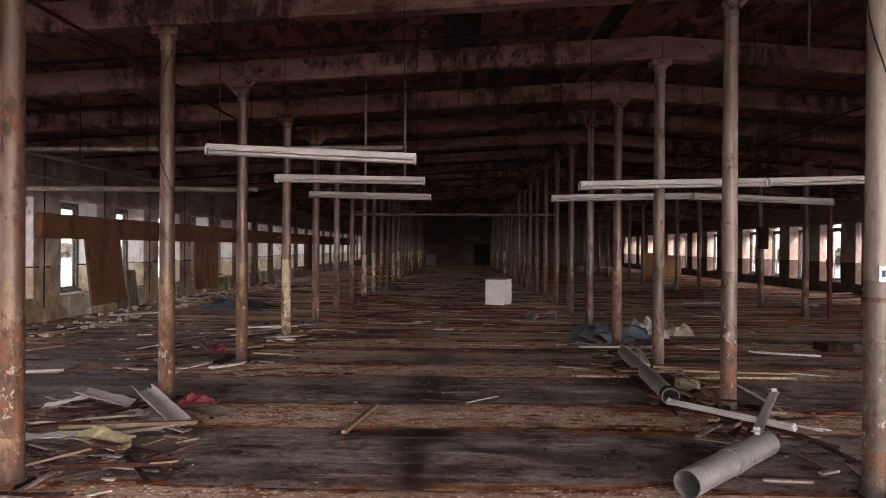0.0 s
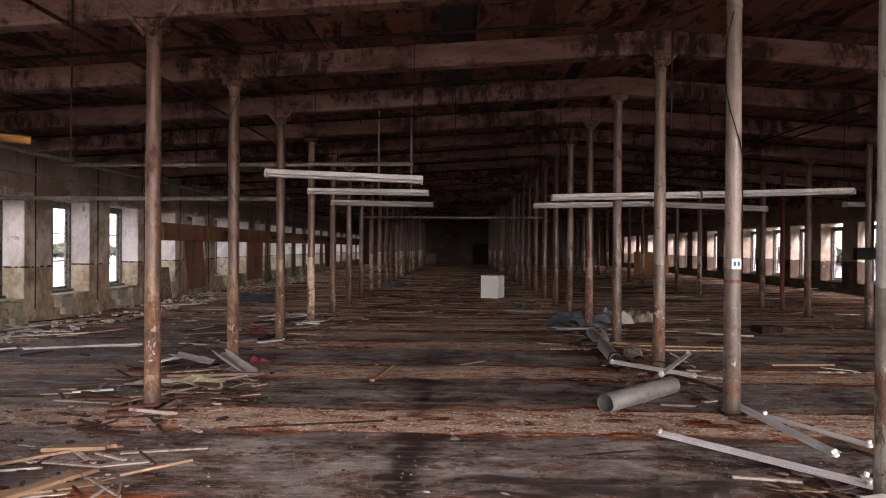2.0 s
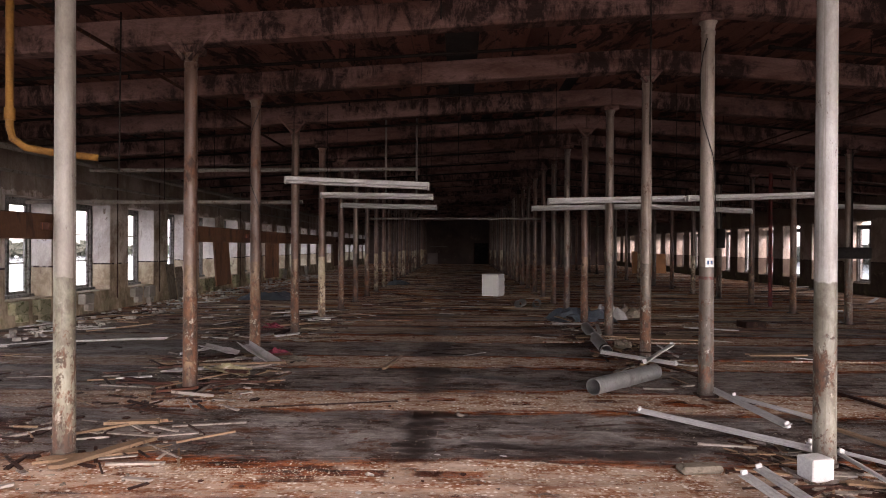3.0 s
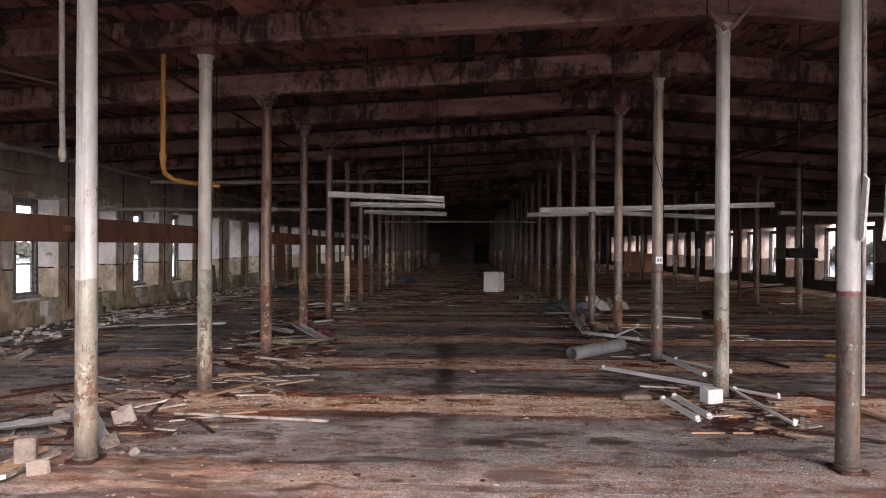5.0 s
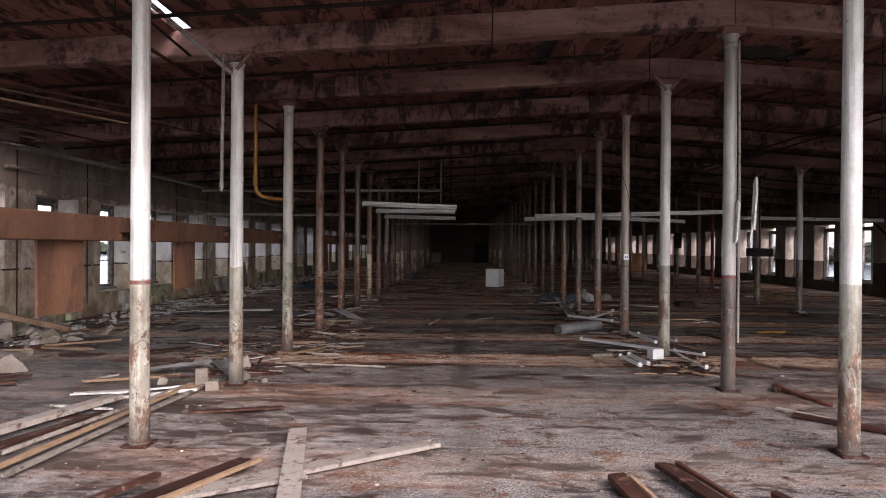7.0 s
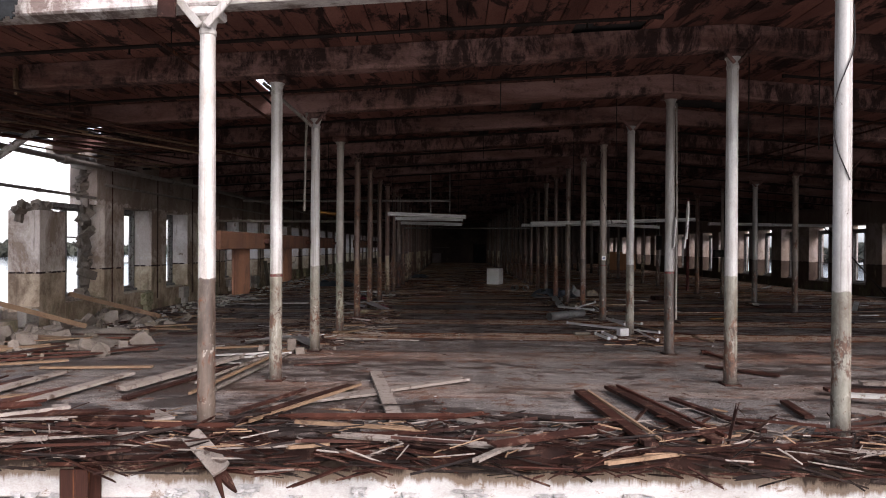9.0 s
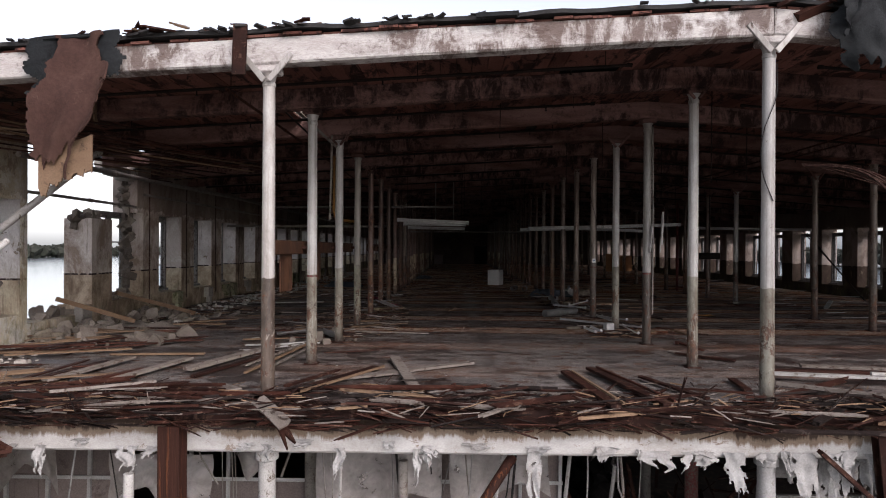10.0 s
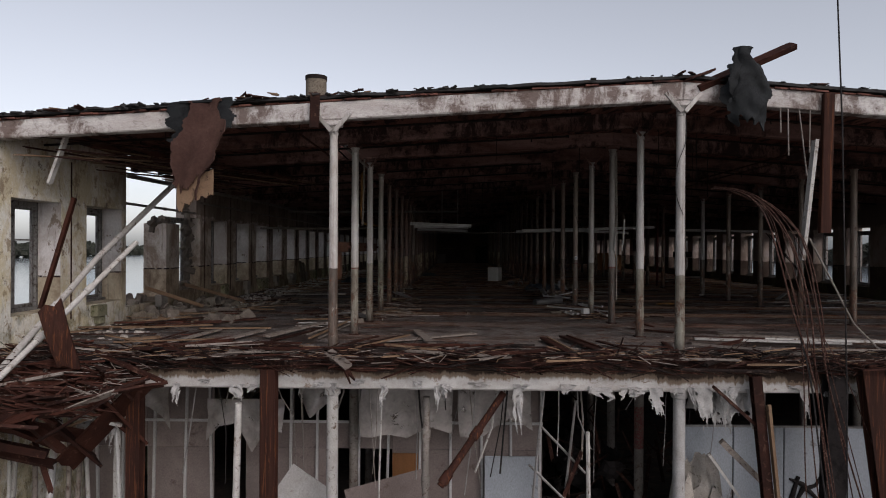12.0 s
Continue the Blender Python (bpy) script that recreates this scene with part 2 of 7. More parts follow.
    bump(n, l, b, plus(h, times(mid, 0.5)), 0.5, 0.010)
    return m


def column_material(name, upper, upper2, lower, lower2, line, rust=0.45):
    """Painted column: pale above the dado line, dark and worn below, peeling and stained; the old gloss paint still shines a little."""
    m, n, l, b = mat_base(name, 0.42)
    b.inputs["Specular IOR Level"].default_value = 0.42
    v = coords(n, l, (1, 1, 0.45))
    z = position_axis(n, l, 2)
    rnd = n.new("ShaderNodeObjectInfo").outputs["Random"]
    up = mix(n, l, ramp(n, l, noise_tex(n, l, v, 3.0, 7, 0.65, 0.4), [(0.35, 0.0), (0.68, 1.0)]), upper, upper2)
    lo = mix(n, l, ramp(n, l, noise_tex(n, l, v, 4.0, 9, 0.74, 0.4), [(0.40, 0.0), (0.60, 1.0)]), lower, lower2)
    lvl = calc(n, l, "ADD", z, calc(n, l, "MULTIPLY", calc(n, l, "SUBTRACT", noise_tex(n, l, v, 9, 4), 0.5), 0.08))
    lvl = calc(n, l, "SUBTRACT", lvl, calc(n, l, "MULTIPLY", rnd, 0.10))
    col = mix(n, l, ramp(n, l, calc(n, l, "SUBTRACT", lvl, line - 0.5), [(0.495, 0.0), (0.505, 1.0)]), lo, up)
    spots = noise_tex(n, l, coords(n, l, (1, 1, 0.5)), 5.0, 11, 0.8, 0.3)
    lowz = ramp(n, l, calc(n, l, "SUBTRACT", line + 0.3, z), [(0.3, 0.0), (0.9, 1.0)])
    amount = calc(n, l, "ADD", calc(n, l, "ADD", spots, calc(n, l, "MULTIPLY", lowz, 0.115)), (rust - 0.45) * 0.14 - 0.05)
    peel = ramp(n, l, amount, [(0.545, 0.0), (0.575, 1.0)])
    bare = mix(n, l, ramp(n, l, noise_tex(n, l, v, 14.0, 6, 0.7), [(0.4, 0.0), (0.6, 1.0)]), (0.035, 0.019, 0.014), (0.16, 0.062, 0.030))
    col = mix(n, l, calc(n, l, "MULTIPLY", peel, 0.88), col, bare)
    pale = noise_tex(n, l, coords(n, l, (1, 1, 0.7)), 11.0, 10, 0.8, 0.3)
    flake = calc(n, l, "MULTIPLY", ramp(n, l, pale, [(0.575, 0.0), (0.60, 1.0)]), calc(n, l, "ADD", 0.10, calc(n, l, "MULTIPLY", lowz, 0.45)))
    col = mix(n, l, flake, col, (0.54, 0.50, 0.43))
    runs = noise_tex(n, l, coords(n, l, (11, 11, 0.22)), 1.3, 8, 0.75, 0.2)
    col = mix(n, l, calc(n, l, "MULTIPLY", ramp(n, l, runs, [(0.52, 0.0), (0.60, 1.0)]), 0.22 + 0.5 * rust), col, (0.075, 0.034, 0.020))
    foot = ramp(n, l, calc(n, l, "ADD", z, calc(n, l, "MULTIPLY", spots, 0.5)), [(0.30, 0.75), (0.55, 0.0)])
    col = mix(n, l, foot, col, (0.028, 0.018, 0.014))
    col = mix(n, l, 1.0, col, ramp(n, l, rnd, [(0.0, 0.62), (1.0, 1.0)]), "MULTIPLY")
    fine = noise_tex(n, l, v, 60, 5, 0.75)
    col = mix(n, l, 0.5, col, ramp(n, l, fine, [(0.3, 0.5), (0.7, 1.0)]), "MULTIPLY")
    l.new(col, b.inputs["Base Color"])
    l.new(ramp(n, l, peel, [(0.0, 0.40), (1.0, 0.8)]), b.inputs["Roughness"])
    bump(n, l, b, calc(n, l, "ADD", calc(n, l, "SUBTRACT", spots, calc(n, l, "MULTIPLY", peel, 0.35)), calc(n, l, "MULTIPLY", fine, 0.4)), 0.5, 0.006)
    return m


def wall_material(name, upper, upper2, lower, lower2, ochre_end):
    """Painted plaster with a darker dado, bare patches and drip stains; ochre mottling and a paler tone at the open
    end, the tone standing in for daylight.
    """
    m, n, l, b = mat_base(name, 0.85)
    v = coords(n, l, (1, 1, 0.7))
    y, z = position_axis(n, l, 1), position_axis(n, l, 2)

    def part_of(v0, a, c):
        r = n.new("ShaderNodeMapRange")
        r.inputs["From Min"].default_value, r.inputs["From Max"].default_value = a, c
        l.new(v0, r.inputs["Value"])
        return r.outputs["Result"]

    # end bays paler: daylight from the open end put into the wall colour
    open_end = part_of(y, ochre_end + 3.0, ochre_end)
    up = mix(n, l, ramp(n, l, noise_tex(n, l, v, 0.9, 12, 0.72, 0.4), [(0.42, 0.0), (0.56, 1.0)]), upper, upper2)
    lo = mix(n, l, ramp(n, l, noise_tex(n, l, v, 1.9, 9, 0.72, 0.4), [(0.40, 0.0), (0.60, 1.0)]), lower, lower2)
    col = mix(n, l, ramp(n, l, calc(n, l, "SUBTRACT", z, 0.74), [(0.496, 0.0), (0.504, 1.0)]), lo, up)
    lm = ramp(n, l, calc(n, l, "ABSOLUTE", calc(n, l, "SUBTRACT", z, 1.245)), [(0.014, 1.0), (0.024, 0.0)])
    col = mix(n, l, calc(n, l, "MULTIPLY", lm, ramp(n, l, noise_tex(n, l, v, 6, 3), [(0.42, 0.0), (0.5, 1.0)])), col, (0.022, 0.012, 0.012))
    end_tone = mix(n, l, ramp(n, l, noise_tex(n, l, v, 1.7, 10, 0.8, 0.3), [(0.44, 0.0), (0.54, 1.0)]), (0.84, 0.82, 0.75), (0.68, 0.60, 0.42))
    end_tone = mix(n, l, ramp(n, l, noise_tex(n, l, v, 3.1, 10, 0.8, 0.3), [(0.54, 0.0), (0.58, 0.85)]), end_tone, (0.30, 0.22, 0.13))
    col = mix(n, l, calc(n, l, "MULTIPLY", open_end, 0.85), col, end_tone)
    bare = noise_tex(n, l, v, 2.2, 10, 0.75, 0.5)
    gone = ramp(n, l, bare, [(0.60, 0.0), (0.62, 0.9)])
    col = mix(n, l, gone, col, mix(n, l, noise_tex(n, l, v, 9, 5, 0.7), (0.10, 0.075, 0.058), (0.28, 0.22, 0.17)))
    moss = ramp(n, l, calc(n, l, "ADD", calc(n, l, "MULTIPLY", calc(n, l, "MAXIMUM", z, 0.1), -0.16), noise_tex(n, l, v, 2.2, 7, 0.7)), [(0.44, 0.0), (0.54, 0.75)])
    col = mix(n, l, calc(n, l, "MULTIPLY", moss, 0.6), col, (0.105, 0.105, 0.052))
    # darker brown ragged band above the window heads, weaker at the open end
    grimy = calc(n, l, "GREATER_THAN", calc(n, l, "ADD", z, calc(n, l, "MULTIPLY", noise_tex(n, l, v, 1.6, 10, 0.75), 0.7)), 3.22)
    col = mix(n, l, calc(n, l, "MULTIPLY", grimy, calc(n, l, "SUBTRACT", 0.7, calc(n, l, "MULTIPLY", open_end, 0.55))), col, (0.15, 0.11, 0.088))
    runs = noise_tex(n, l, coords(n, l, (5.0, 5.0, 0.45)), 1.2, 9, 0.76, 0.2)
    col = mix(n, l, ramp(n, l, runs, [(0.56, 0.0), (0.66, 0.55)]), col, (0.085, 0.060, 0.045))
    fine = noise_tex(n, l, v, 30, 5, 0.7)
    col = mix(n, l, 0.45, col, ramp(n, l, fine, [(0.3, 0.5), (0.65, 1.0)]), "MULTIPLY")
    l.new(col, b.inputs["Base Color"])
    bump(n, l, b, calc(n, l, "ADD", calc(n, l, "SUBTRACT", bare, gone), fine), 0.5, 0.012)
    return m


def streaked(name, c1, c2, dark):
    """Whitewashed timber with mould running down it and bare, soaked lengths."""
    m, n, l, b = mat_base(name, 0.85)
    v = coords(n, l, (0.45, 1, 2.0))
    big = noise_tex(n, l, v, 1.0, 6, 0.65, 0.4)
    col = mix(n, l, ramp(n, l, big, [(0.36, 0.0), (0.62, 1.0)]), c1, c2)
    runs = noise_tex(n, l, coords(n, l, (3.0, 1, 1.2)), 1.3, 9, 0.75, 0.4)
    where = ramp(n, l, noise_tex(n, l, coords(n, l, (0.5, 0.6, 0.8)), 0.9, 7, 0.7), [(0.45, 0.0), (0.52, 1.0)])
    mould = calc(n, l, "MULTIPLY", where, ramp(n, l, runs, [(0.42, 0.0), (0.54, 1.0)]))
    col = mix(n, l, calc(n, l, "MULTIPLY", mould, 0.9), col, dark)
    spots = noise_tex(n, l, coords(n, l, (0.8, 1, 1.3)), 6.0, 9, 0.75, 0.5)
    col = mix(n, l, ramp(n, l, spots, [(0.54, 0.0), (0.68, 0.7)]), col, (0.07, 0.035, 0.028))
    fine = noise_tex(n, l, v, 45, 4, 0.7)
    col = mix(n, l, 0.7, col, ramp(n, l, fine, [(0.25, 0.45), (0.75, 1.0)]), "MULTIPLY")
    rnd = n.new("ShaderNodeObjectInfo").outputs["Random"]
    col = mix(n, l, 1.0, col, ramp(n, l, rnd, [(0.0, 0.75), (1.0, 1.0)]), "MULTIPLY")
    l.new(col, b.inputs["Base Color"])
    bump(n, l, b, calc(n, l, "ADD", fine, spots), 0.5, 0.01)
    return m


M_FLOOR = floor_material()
M_COL_WHITE = column_material("white_column_paint", (0.49, 0.47, 0.45), (0.29, 0.255, 0.225), (0.120, 0.092, 0.072), (0.050, 0.036, 0.028), 1.43, 0.22)
M_COL_DULL = column_material("dull_cream_and_dark_foot_paint", (0.33, 0.275, 0.235), (0.19, 0.145, 0.115), (0.125, 0.098, 0.078), (0.055, 0.040, 0.030), 1.43, 0.40)
M_COL_PALE = column_material("white_and_pale_foot_paint", (0.56, 0.545, 0.525), (0.40, 0.37, 0.34), (0.29, 0.275, 0.225), (0.14, 0.115, 0.085), 1.43, 0.35)
M_COL_GREEN = column_material("dull_cream_and_mossy_paint", (0.40, 0.365, 0.325), (0.25, 0.215, 0.18), (0.31, 0.295, 0.225), (0.13, 0.11, 0.078), 1.43, 0.45)
M_COL_CREAM = column_material("cream_column_paint", (0.275, 0.21, 0.17), (0.14, 0.098, 0.072), (0.165, 0.125, 0.092), (0.068, 0.047, 0.034), 1.43, 0.65)
# cream foot made extra pale to stand in for window light
M_COL_LIT_FOOT = column_material("brown_and_lit_cream_paint", (0.24, 0.14, 0.105), (0.13, 0.07, 0.05), (0.66, 0.53, 0.36), (0.34, 0.25, 0.15), 1.43, 0.5)
M_COL_RUST = column_material("rusty_column_paint", (0.15, 0.088, 0.062), (0.068, 0.030, 0.020), (0.24, 0.145, 0.08), (0.07, 0.033, 0.018), 1.43, 0.8)
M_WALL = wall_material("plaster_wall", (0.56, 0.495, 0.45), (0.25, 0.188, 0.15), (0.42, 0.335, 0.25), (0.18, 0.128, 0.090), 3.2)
# east wall: the same plaster in darker tones, the dado darkest
M_WALL_EAST = wall_material("dark_plaster_wall", (0.36, 0.30, 0.27), (0.22, 0.168, 0.14), (0.08, 0.056, 0.044), (0.044, 0.029, 0.023), -9.0)
# reveal plaster: wall plaster lightened in place of daylight on the reveals
M_JAMB_LIT = wall_material("daylit_reveal_plaster", (0.60, 0.575, 0.56), (0.40, 0.36, 0.335), (0.46, 0.40, 0.30), (0.24, 0.185, 0.13), -9.0)
M_WOOD_SOOT = patchy("blackened_board", (0.038, 0.024, 0.020), (0.016, 0.011, 0.010), (0.10, 0.075, 0.064), 2.5, (1, 1, 1), 0.75, wear=(0.55, 0.62), grain=60, vary=0.5)
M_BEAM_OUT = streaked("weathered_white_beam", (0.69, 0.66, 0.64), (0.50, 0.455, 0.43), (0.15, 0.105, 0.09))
# inner beams: same streaked finish, much browner and darker than the outer beam
M_BEAM = streaked("brown_whitewash_beam", (0.29, 0.172, 0.152), (0.13, 0.063, 0.051), (0.020, 0.011, 0.010))
M_CEIL = patchy("ceiling_boards", (0.30, 0.140, 0.111), (0.175, 0.066, 0.050), (0.042, 0.020, 0.017), 0.9, (1.5, 0.6, 1), 0.85, wear=(0.505, 0.57), vary=0.5)
M_ROOF = patchy("tar_roofing", (0.025, 0.025, 0.027), (0.05, 0.047, 0.045), (0.09, 0.07, 0.055), 3.0, rough=0.9, wear=(0.6, 0.7), vary=0.0)
M_TAR = patchy("torn_tar_felt", (0.014, 0.016, 0.017), (0.028, 0.030, 0.032), (0.008, 0.008, 0.009), 2.0, rough=0.75, wear=(0.5, 0.7), grain=25, depth=0.9)
M_TARBACK = patchy("brown_felt_back", (0.105, 0.056, 0.044), (0.058, 0.029, 0.024), (0.17, 0.10, 0.078), 1.8, rough=0.9, wear=(0.6, 0.75), grain=18, depth=0.9)
M_WOOD_DARK = patchy("wet_dark_board", (0.085, 0.031, 0.021), (0.024, 0.010, 0.008), (0.17, 0.092, 0.066), 2.5, (1, 1, 1), 0.72, wear=(0.55, 0.62), grain=60, vary=0.5)
M_WOOD_RUST = patchy("red_brown_board", (0.115, 0.040, 0.026), (0.048, 0.018, 0.013), (0.22, 0.115, 0.078), 2.5, (1, 1, 1), 0.7, wear=(0.58, 0.7), grain=60, vary=0.45)
M_WOOD_TAN = patchy("tan_split_board", (0.34, 0.225, 0.145), (0.24, 0.145, 0.09), (0.10, 0.06, 0.04), 3.0, (1, 1, 1), 0.75, wear=(0.56, 0.7), grain=60, vary=0.4)
M_FLAKE = patchy("tan_paint_flakes", (0.66, 0.54, 0.42), (0.46, 0.32, 0.22), (0.25, 0.13, 0.075), 4.0, rough=0.85, wear=(0.55, 0.66), vary=0.5)
M_WOOD_GREY = patchy("weathered_pale_board", (0.36, 0.31, 0.275), (0.25, 0.205, 0.175), (0.10, 0.065, 0.05), 3.0, (1, 1, 1), 0.75, wear=(0.52, 0.62), grain=55, vary=0.35)
M_WOOD_WHITE = patchy("white_painted_board", (0.62, 0.60, 0.57), (0.47, 0.44, 0.41), (0.17, 0.12, 0.09), 3.0, (1, 1, 1), 0.7, wear=(0.55, 0.64), grain=50, vary=0.25)
M_RUST = patchy("rusty_steel", (0.075, 0.029, 0.020), (0.030, 0.014, 0.011), (0.15, 0.055, 0.026), 3.0, (3.0, 3.0, 0.12), rough=0.8, metal=0.1, wear=(0.55, 0.61), vary=0.2)
M_PANEL = patchy("rusty_sheet_panel", (0.14, 0.066, 0.036), (0.075, 0.033, 0.021), (0.04, 0.02, 0.016), 1.4, (1, 1.8, 0.7), 0.75, wear=(0.52, 0.64), vary=0.35)
M_WHITE = patchy("old_white_enamel", (0.84, 0.83, 0.81), (0.76, 0.74, 0.71), (0.5, 0.46, 0.42), 4.0, rough=0.45, wear=(0.62, 0.74), vary=0.12, depth=0.1)
M_GALV = patchy("dull_galvanised_steel", (0.36, 0.35, 0.34), (0.24, 0.225, 0.215), (0.15, 0.11, 0.09), 3.0, rough=0.5, metal=0.55, wear=(0.56, 0.7), vary=0.15, depth=0.15)
M_PIPE = patchy("pale_pipe_paint", (0.31, 0.28, 0.255), (0.19, 0.165, 0.145), (0.12, 0.075, 0.055), 4.0, rough=0.65, wear=(0.54, 0.66), vary=0.2)
M_PIPE_DARK = patchy("sooty_iron_pipe", (0.016, 0.012, 0.011), (0.028, 0.018, 0.015), (0.06, 0.03, 0.022), 6.0, rough=0.75, wear=(0.6, 0.7), vary=0.2)
M_YELLOW = patchy("faded_yellow_pipe", (0.30, 0.145, 0.035), (0.19, 0.09, 0.028), (0.12, 0.065, 0.03), 5.0, rough=0.6, wear=(0.56, 0.68), vary=0.0)
M_PLASTER = patchy("broken_plaster", (0.58, 0.54, 0.49), (0.40, 0.355, 0.31), (0.18, 0.145, 0.12), 3.0, rough=0.9, wear=(0.56, 0.7), vary=0.4)
M_STONE = patchy("broken_masonry", (0.34, 0.295, 0.255), (0.21, 0.168, 0.14), (0.14, 0.115, 0.095), 3.0, rough=0.95, wear=(0.54, 0.7), vary=0.35, depth=0.8)
M_MOSSY = patchy("mossy_cream_block", (0.46, 0.43, 0.30), (0.33, 0.31, 0.20), (0.15, 0.155, 0.075), 3.5, rough=0.95, wear=(0.52, 0.6), vary=0.3, depth=0.8)
M_PEEL = patchy("peeling_white_sheet", (0.48, 0.47, 0.46), (0.35, 0.33, 0.315), (0.24, 0.20, 0.17), 2.5, rough=0.8, wear=(0.6, 0.7), vary=0.15)
M_DRY = patchy("grey_wallboard", (0.28, 0.23, 0.215), (0.18, 0.142, 0.13), (0.10, 0.070, 0.06), 0.9, rough=0.9, wear=(0.58, 0.72), vary=0.15)
M_BLUE = patchy("pale_blue_panel", (0.40, 0.43, 0.47), (0.30, 0.325, 0.355), (0.13, 0.115, 0.105), 0.8, (1, 1, 0.6), rough=0.5, wear=(0.60, 0.68), vary=0.1, depth=0.1)
M_DOOR = patchy("orange_brown_door", (0.26, 0.12, 0.05), (0.19, 0.085, 0.036), (0.10, 0.05, 0.03), 2.0, (3, 3, 0.5), 0.6, wear=(0.6, 0.75), vary=0.0)
# end wall: dark brown in broad patches
M_ENDWALL = patchy("dark_end_wall", (0.12, 0.085, 0.075), (0.06, 0.04, 0.036), (0.18, 0.13, 0.115), 0.6, rough=0.9, wear=(0.58, 0.7), vary=0.0)
M_DARK = patchy("near_black_surface", (0.022, 0.019, 0.019), (0.035, 0.029, 0.028), (0.012, 0.01, 0.01), 1.5, rough=0.9, vary=0.2)
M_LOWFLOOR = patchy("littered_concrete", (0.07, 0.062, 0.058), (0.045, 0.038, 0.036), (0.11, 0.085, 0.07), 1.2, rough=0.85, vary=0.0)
M_BLUE_TARP = patchy("grey_blue_tarp", (0.075, 0.095, 0.12), (0.04, 0.05, 0.065), (0.14, 0.16, 0.18), 3.0, rough=0.55, wear=(0.56, 0.7), vary=0.3)
M_SACK = patchy("dusty_sack_cloth", (0.30, 0.255, 0.20), (0.20, 0.165, 0.13), (0.12, 0.09, 0.07), 4.0, rough=0.95, vary=0.3)
M_MAGENTA = patchy("faded_crimson_cloth", (0.24, 0.045, 0.07), (0.15, 0.03, 0.045), (0.30, 0.20, 0.19), 5.0, rough=0.9, wear=(0.62, 0.7), vary=0.0)
M_CLEAR = patchy("cloudy_plastic", (0.33, 0.305, 0.30), (0.22, 0.195, 0.19), (0.12, 0.095, 0.088), 3.0, rough=0.28, wear=(0.55, 0.68), vary=0.2, depth=0.2)
M_SCRAP = patchy("greenish_yellow_scrap", (0.36, 0.31, 0.19), (0.25, 0.205, 0.12), (0.50, 0.44, 0.33), 3.0, rough=0.8, vary=0.0)
M_FRAME = patchy("flaking_window_paint", (0.36, 0.35, 0.34), (0.24, 0.23, 0.22), (0.09, 0.07, 0.055), 5.0, rough=0.8, wear=(0.5, 0.62), vary=0.25)
M_TREES = patchy("far_woods", (0.050, 0.058, 0.045), (0.075, 0.075, 0.062), (0.03, 0.036, 0.028), 0.05, rough=1.0, grain=0.4, vary=0.3)
# unseen ground, kept pale as a reflector for the ceiling
M_BOUNCE = patchy("pale_bounce_ground", (0.48, 0.455, 0.42), (0.38, 0.355, 0.32), (0.28, 0.265, 0.22), 0.03, rough=1.0, grain=0.5, vary=0.0)
M_BLACK = patchy("black_rubber_cable", (0.018, 0.017, 0.018), (0.03, 0.027, 0.027), (0.06, 0.05, 0.045), 8.0, rough=0.6, vary=0.2)
M_CABLE = patchy("rusty_cable", (0.10, 0.042, 0.031), (0.045, 0.022, 0.018), (0.26, 0.16, 0.125), 8.0, rough=0.75, vary=0.4)
M_TUBE = patchy("dusty_lamp_white", (0.56, 0.55, 0.54), (0.46, 0.445, 0.43), (0.45, 0.42, 0.40), 5.0, rough=0.5, wear=(0.64, 0.76), vary=0.1, depth=0.1)


def soaked_white(name):
    """White paint on timber, soaked brown and black along the top with runs down the face."""
    m, n, l, b = mat_base(name, 0.85)
    v = coords(n, l, (0.8, 1, 1.4))
    col = mix(n, l, ramp(n, l, noise_tex(n, l, v, 2.0, 7, 0.7, 0.3), [(0.35, 0.0), (0.65, 1.0)]), (0.53, 0.515, 0.50), (0.37, 0.34, 0.315))
    z = position_axis(n, l, 2)
    runs = noise_tex(n, l, coords(n, l, (9, 1, 0.7)), 1.2, 8, 0.75, 0.2)
    slow = noise_tex(n, l, coords(n, l, (0.5, 1, 0.2)), 1.4, 6, 0.7, 0.2)
    depth = calc(n, l, "ADD", calc(n, l, "MULTIPLY", calc(n, l, "ADD", z, 0.36), 2.2), calc(n, l, "ADD", calc(n, l, "MULTIPLY", runs, 0.55), calc(n, l, "MULTIPLY", slow, 1.2)))
    col = mix(n, l, ramp(n, l, depth, [(0.70, 0.0), (0.80, 0.85)]), col, (0.15, 0.095, 0.055))
    col = mix(n, l, ramp(n, l, depth, [(0.90, 0.0), (1.0, 0.9)]), col, (0.035, 0.022, 0.017))
    worn = noise_tex(n, l, v, 6.0, 10, 0.78, 0.2)
    col = mix(n, l, ramp(n, l, worn, [(0.58, 0.0), (0.62, 0.8)]), col, (0.20, 0.14, 0.10))
    fine = noise_tex(n, l, v, 60, 4, 0.7)
    col = mix(n, l, 0.5, col, ramp(n, l, fine, [(0.3, 0.5), (0.7, 1.0)]), "MULTIPLY")
    l.new(col, b.inputs["Base Color"])
    bump(n, l, b, calc(n, l, "ADD", worn, calc(n, l, "MULTIPLY", fine, 0.4)), 0.4, 0.006)
    return m


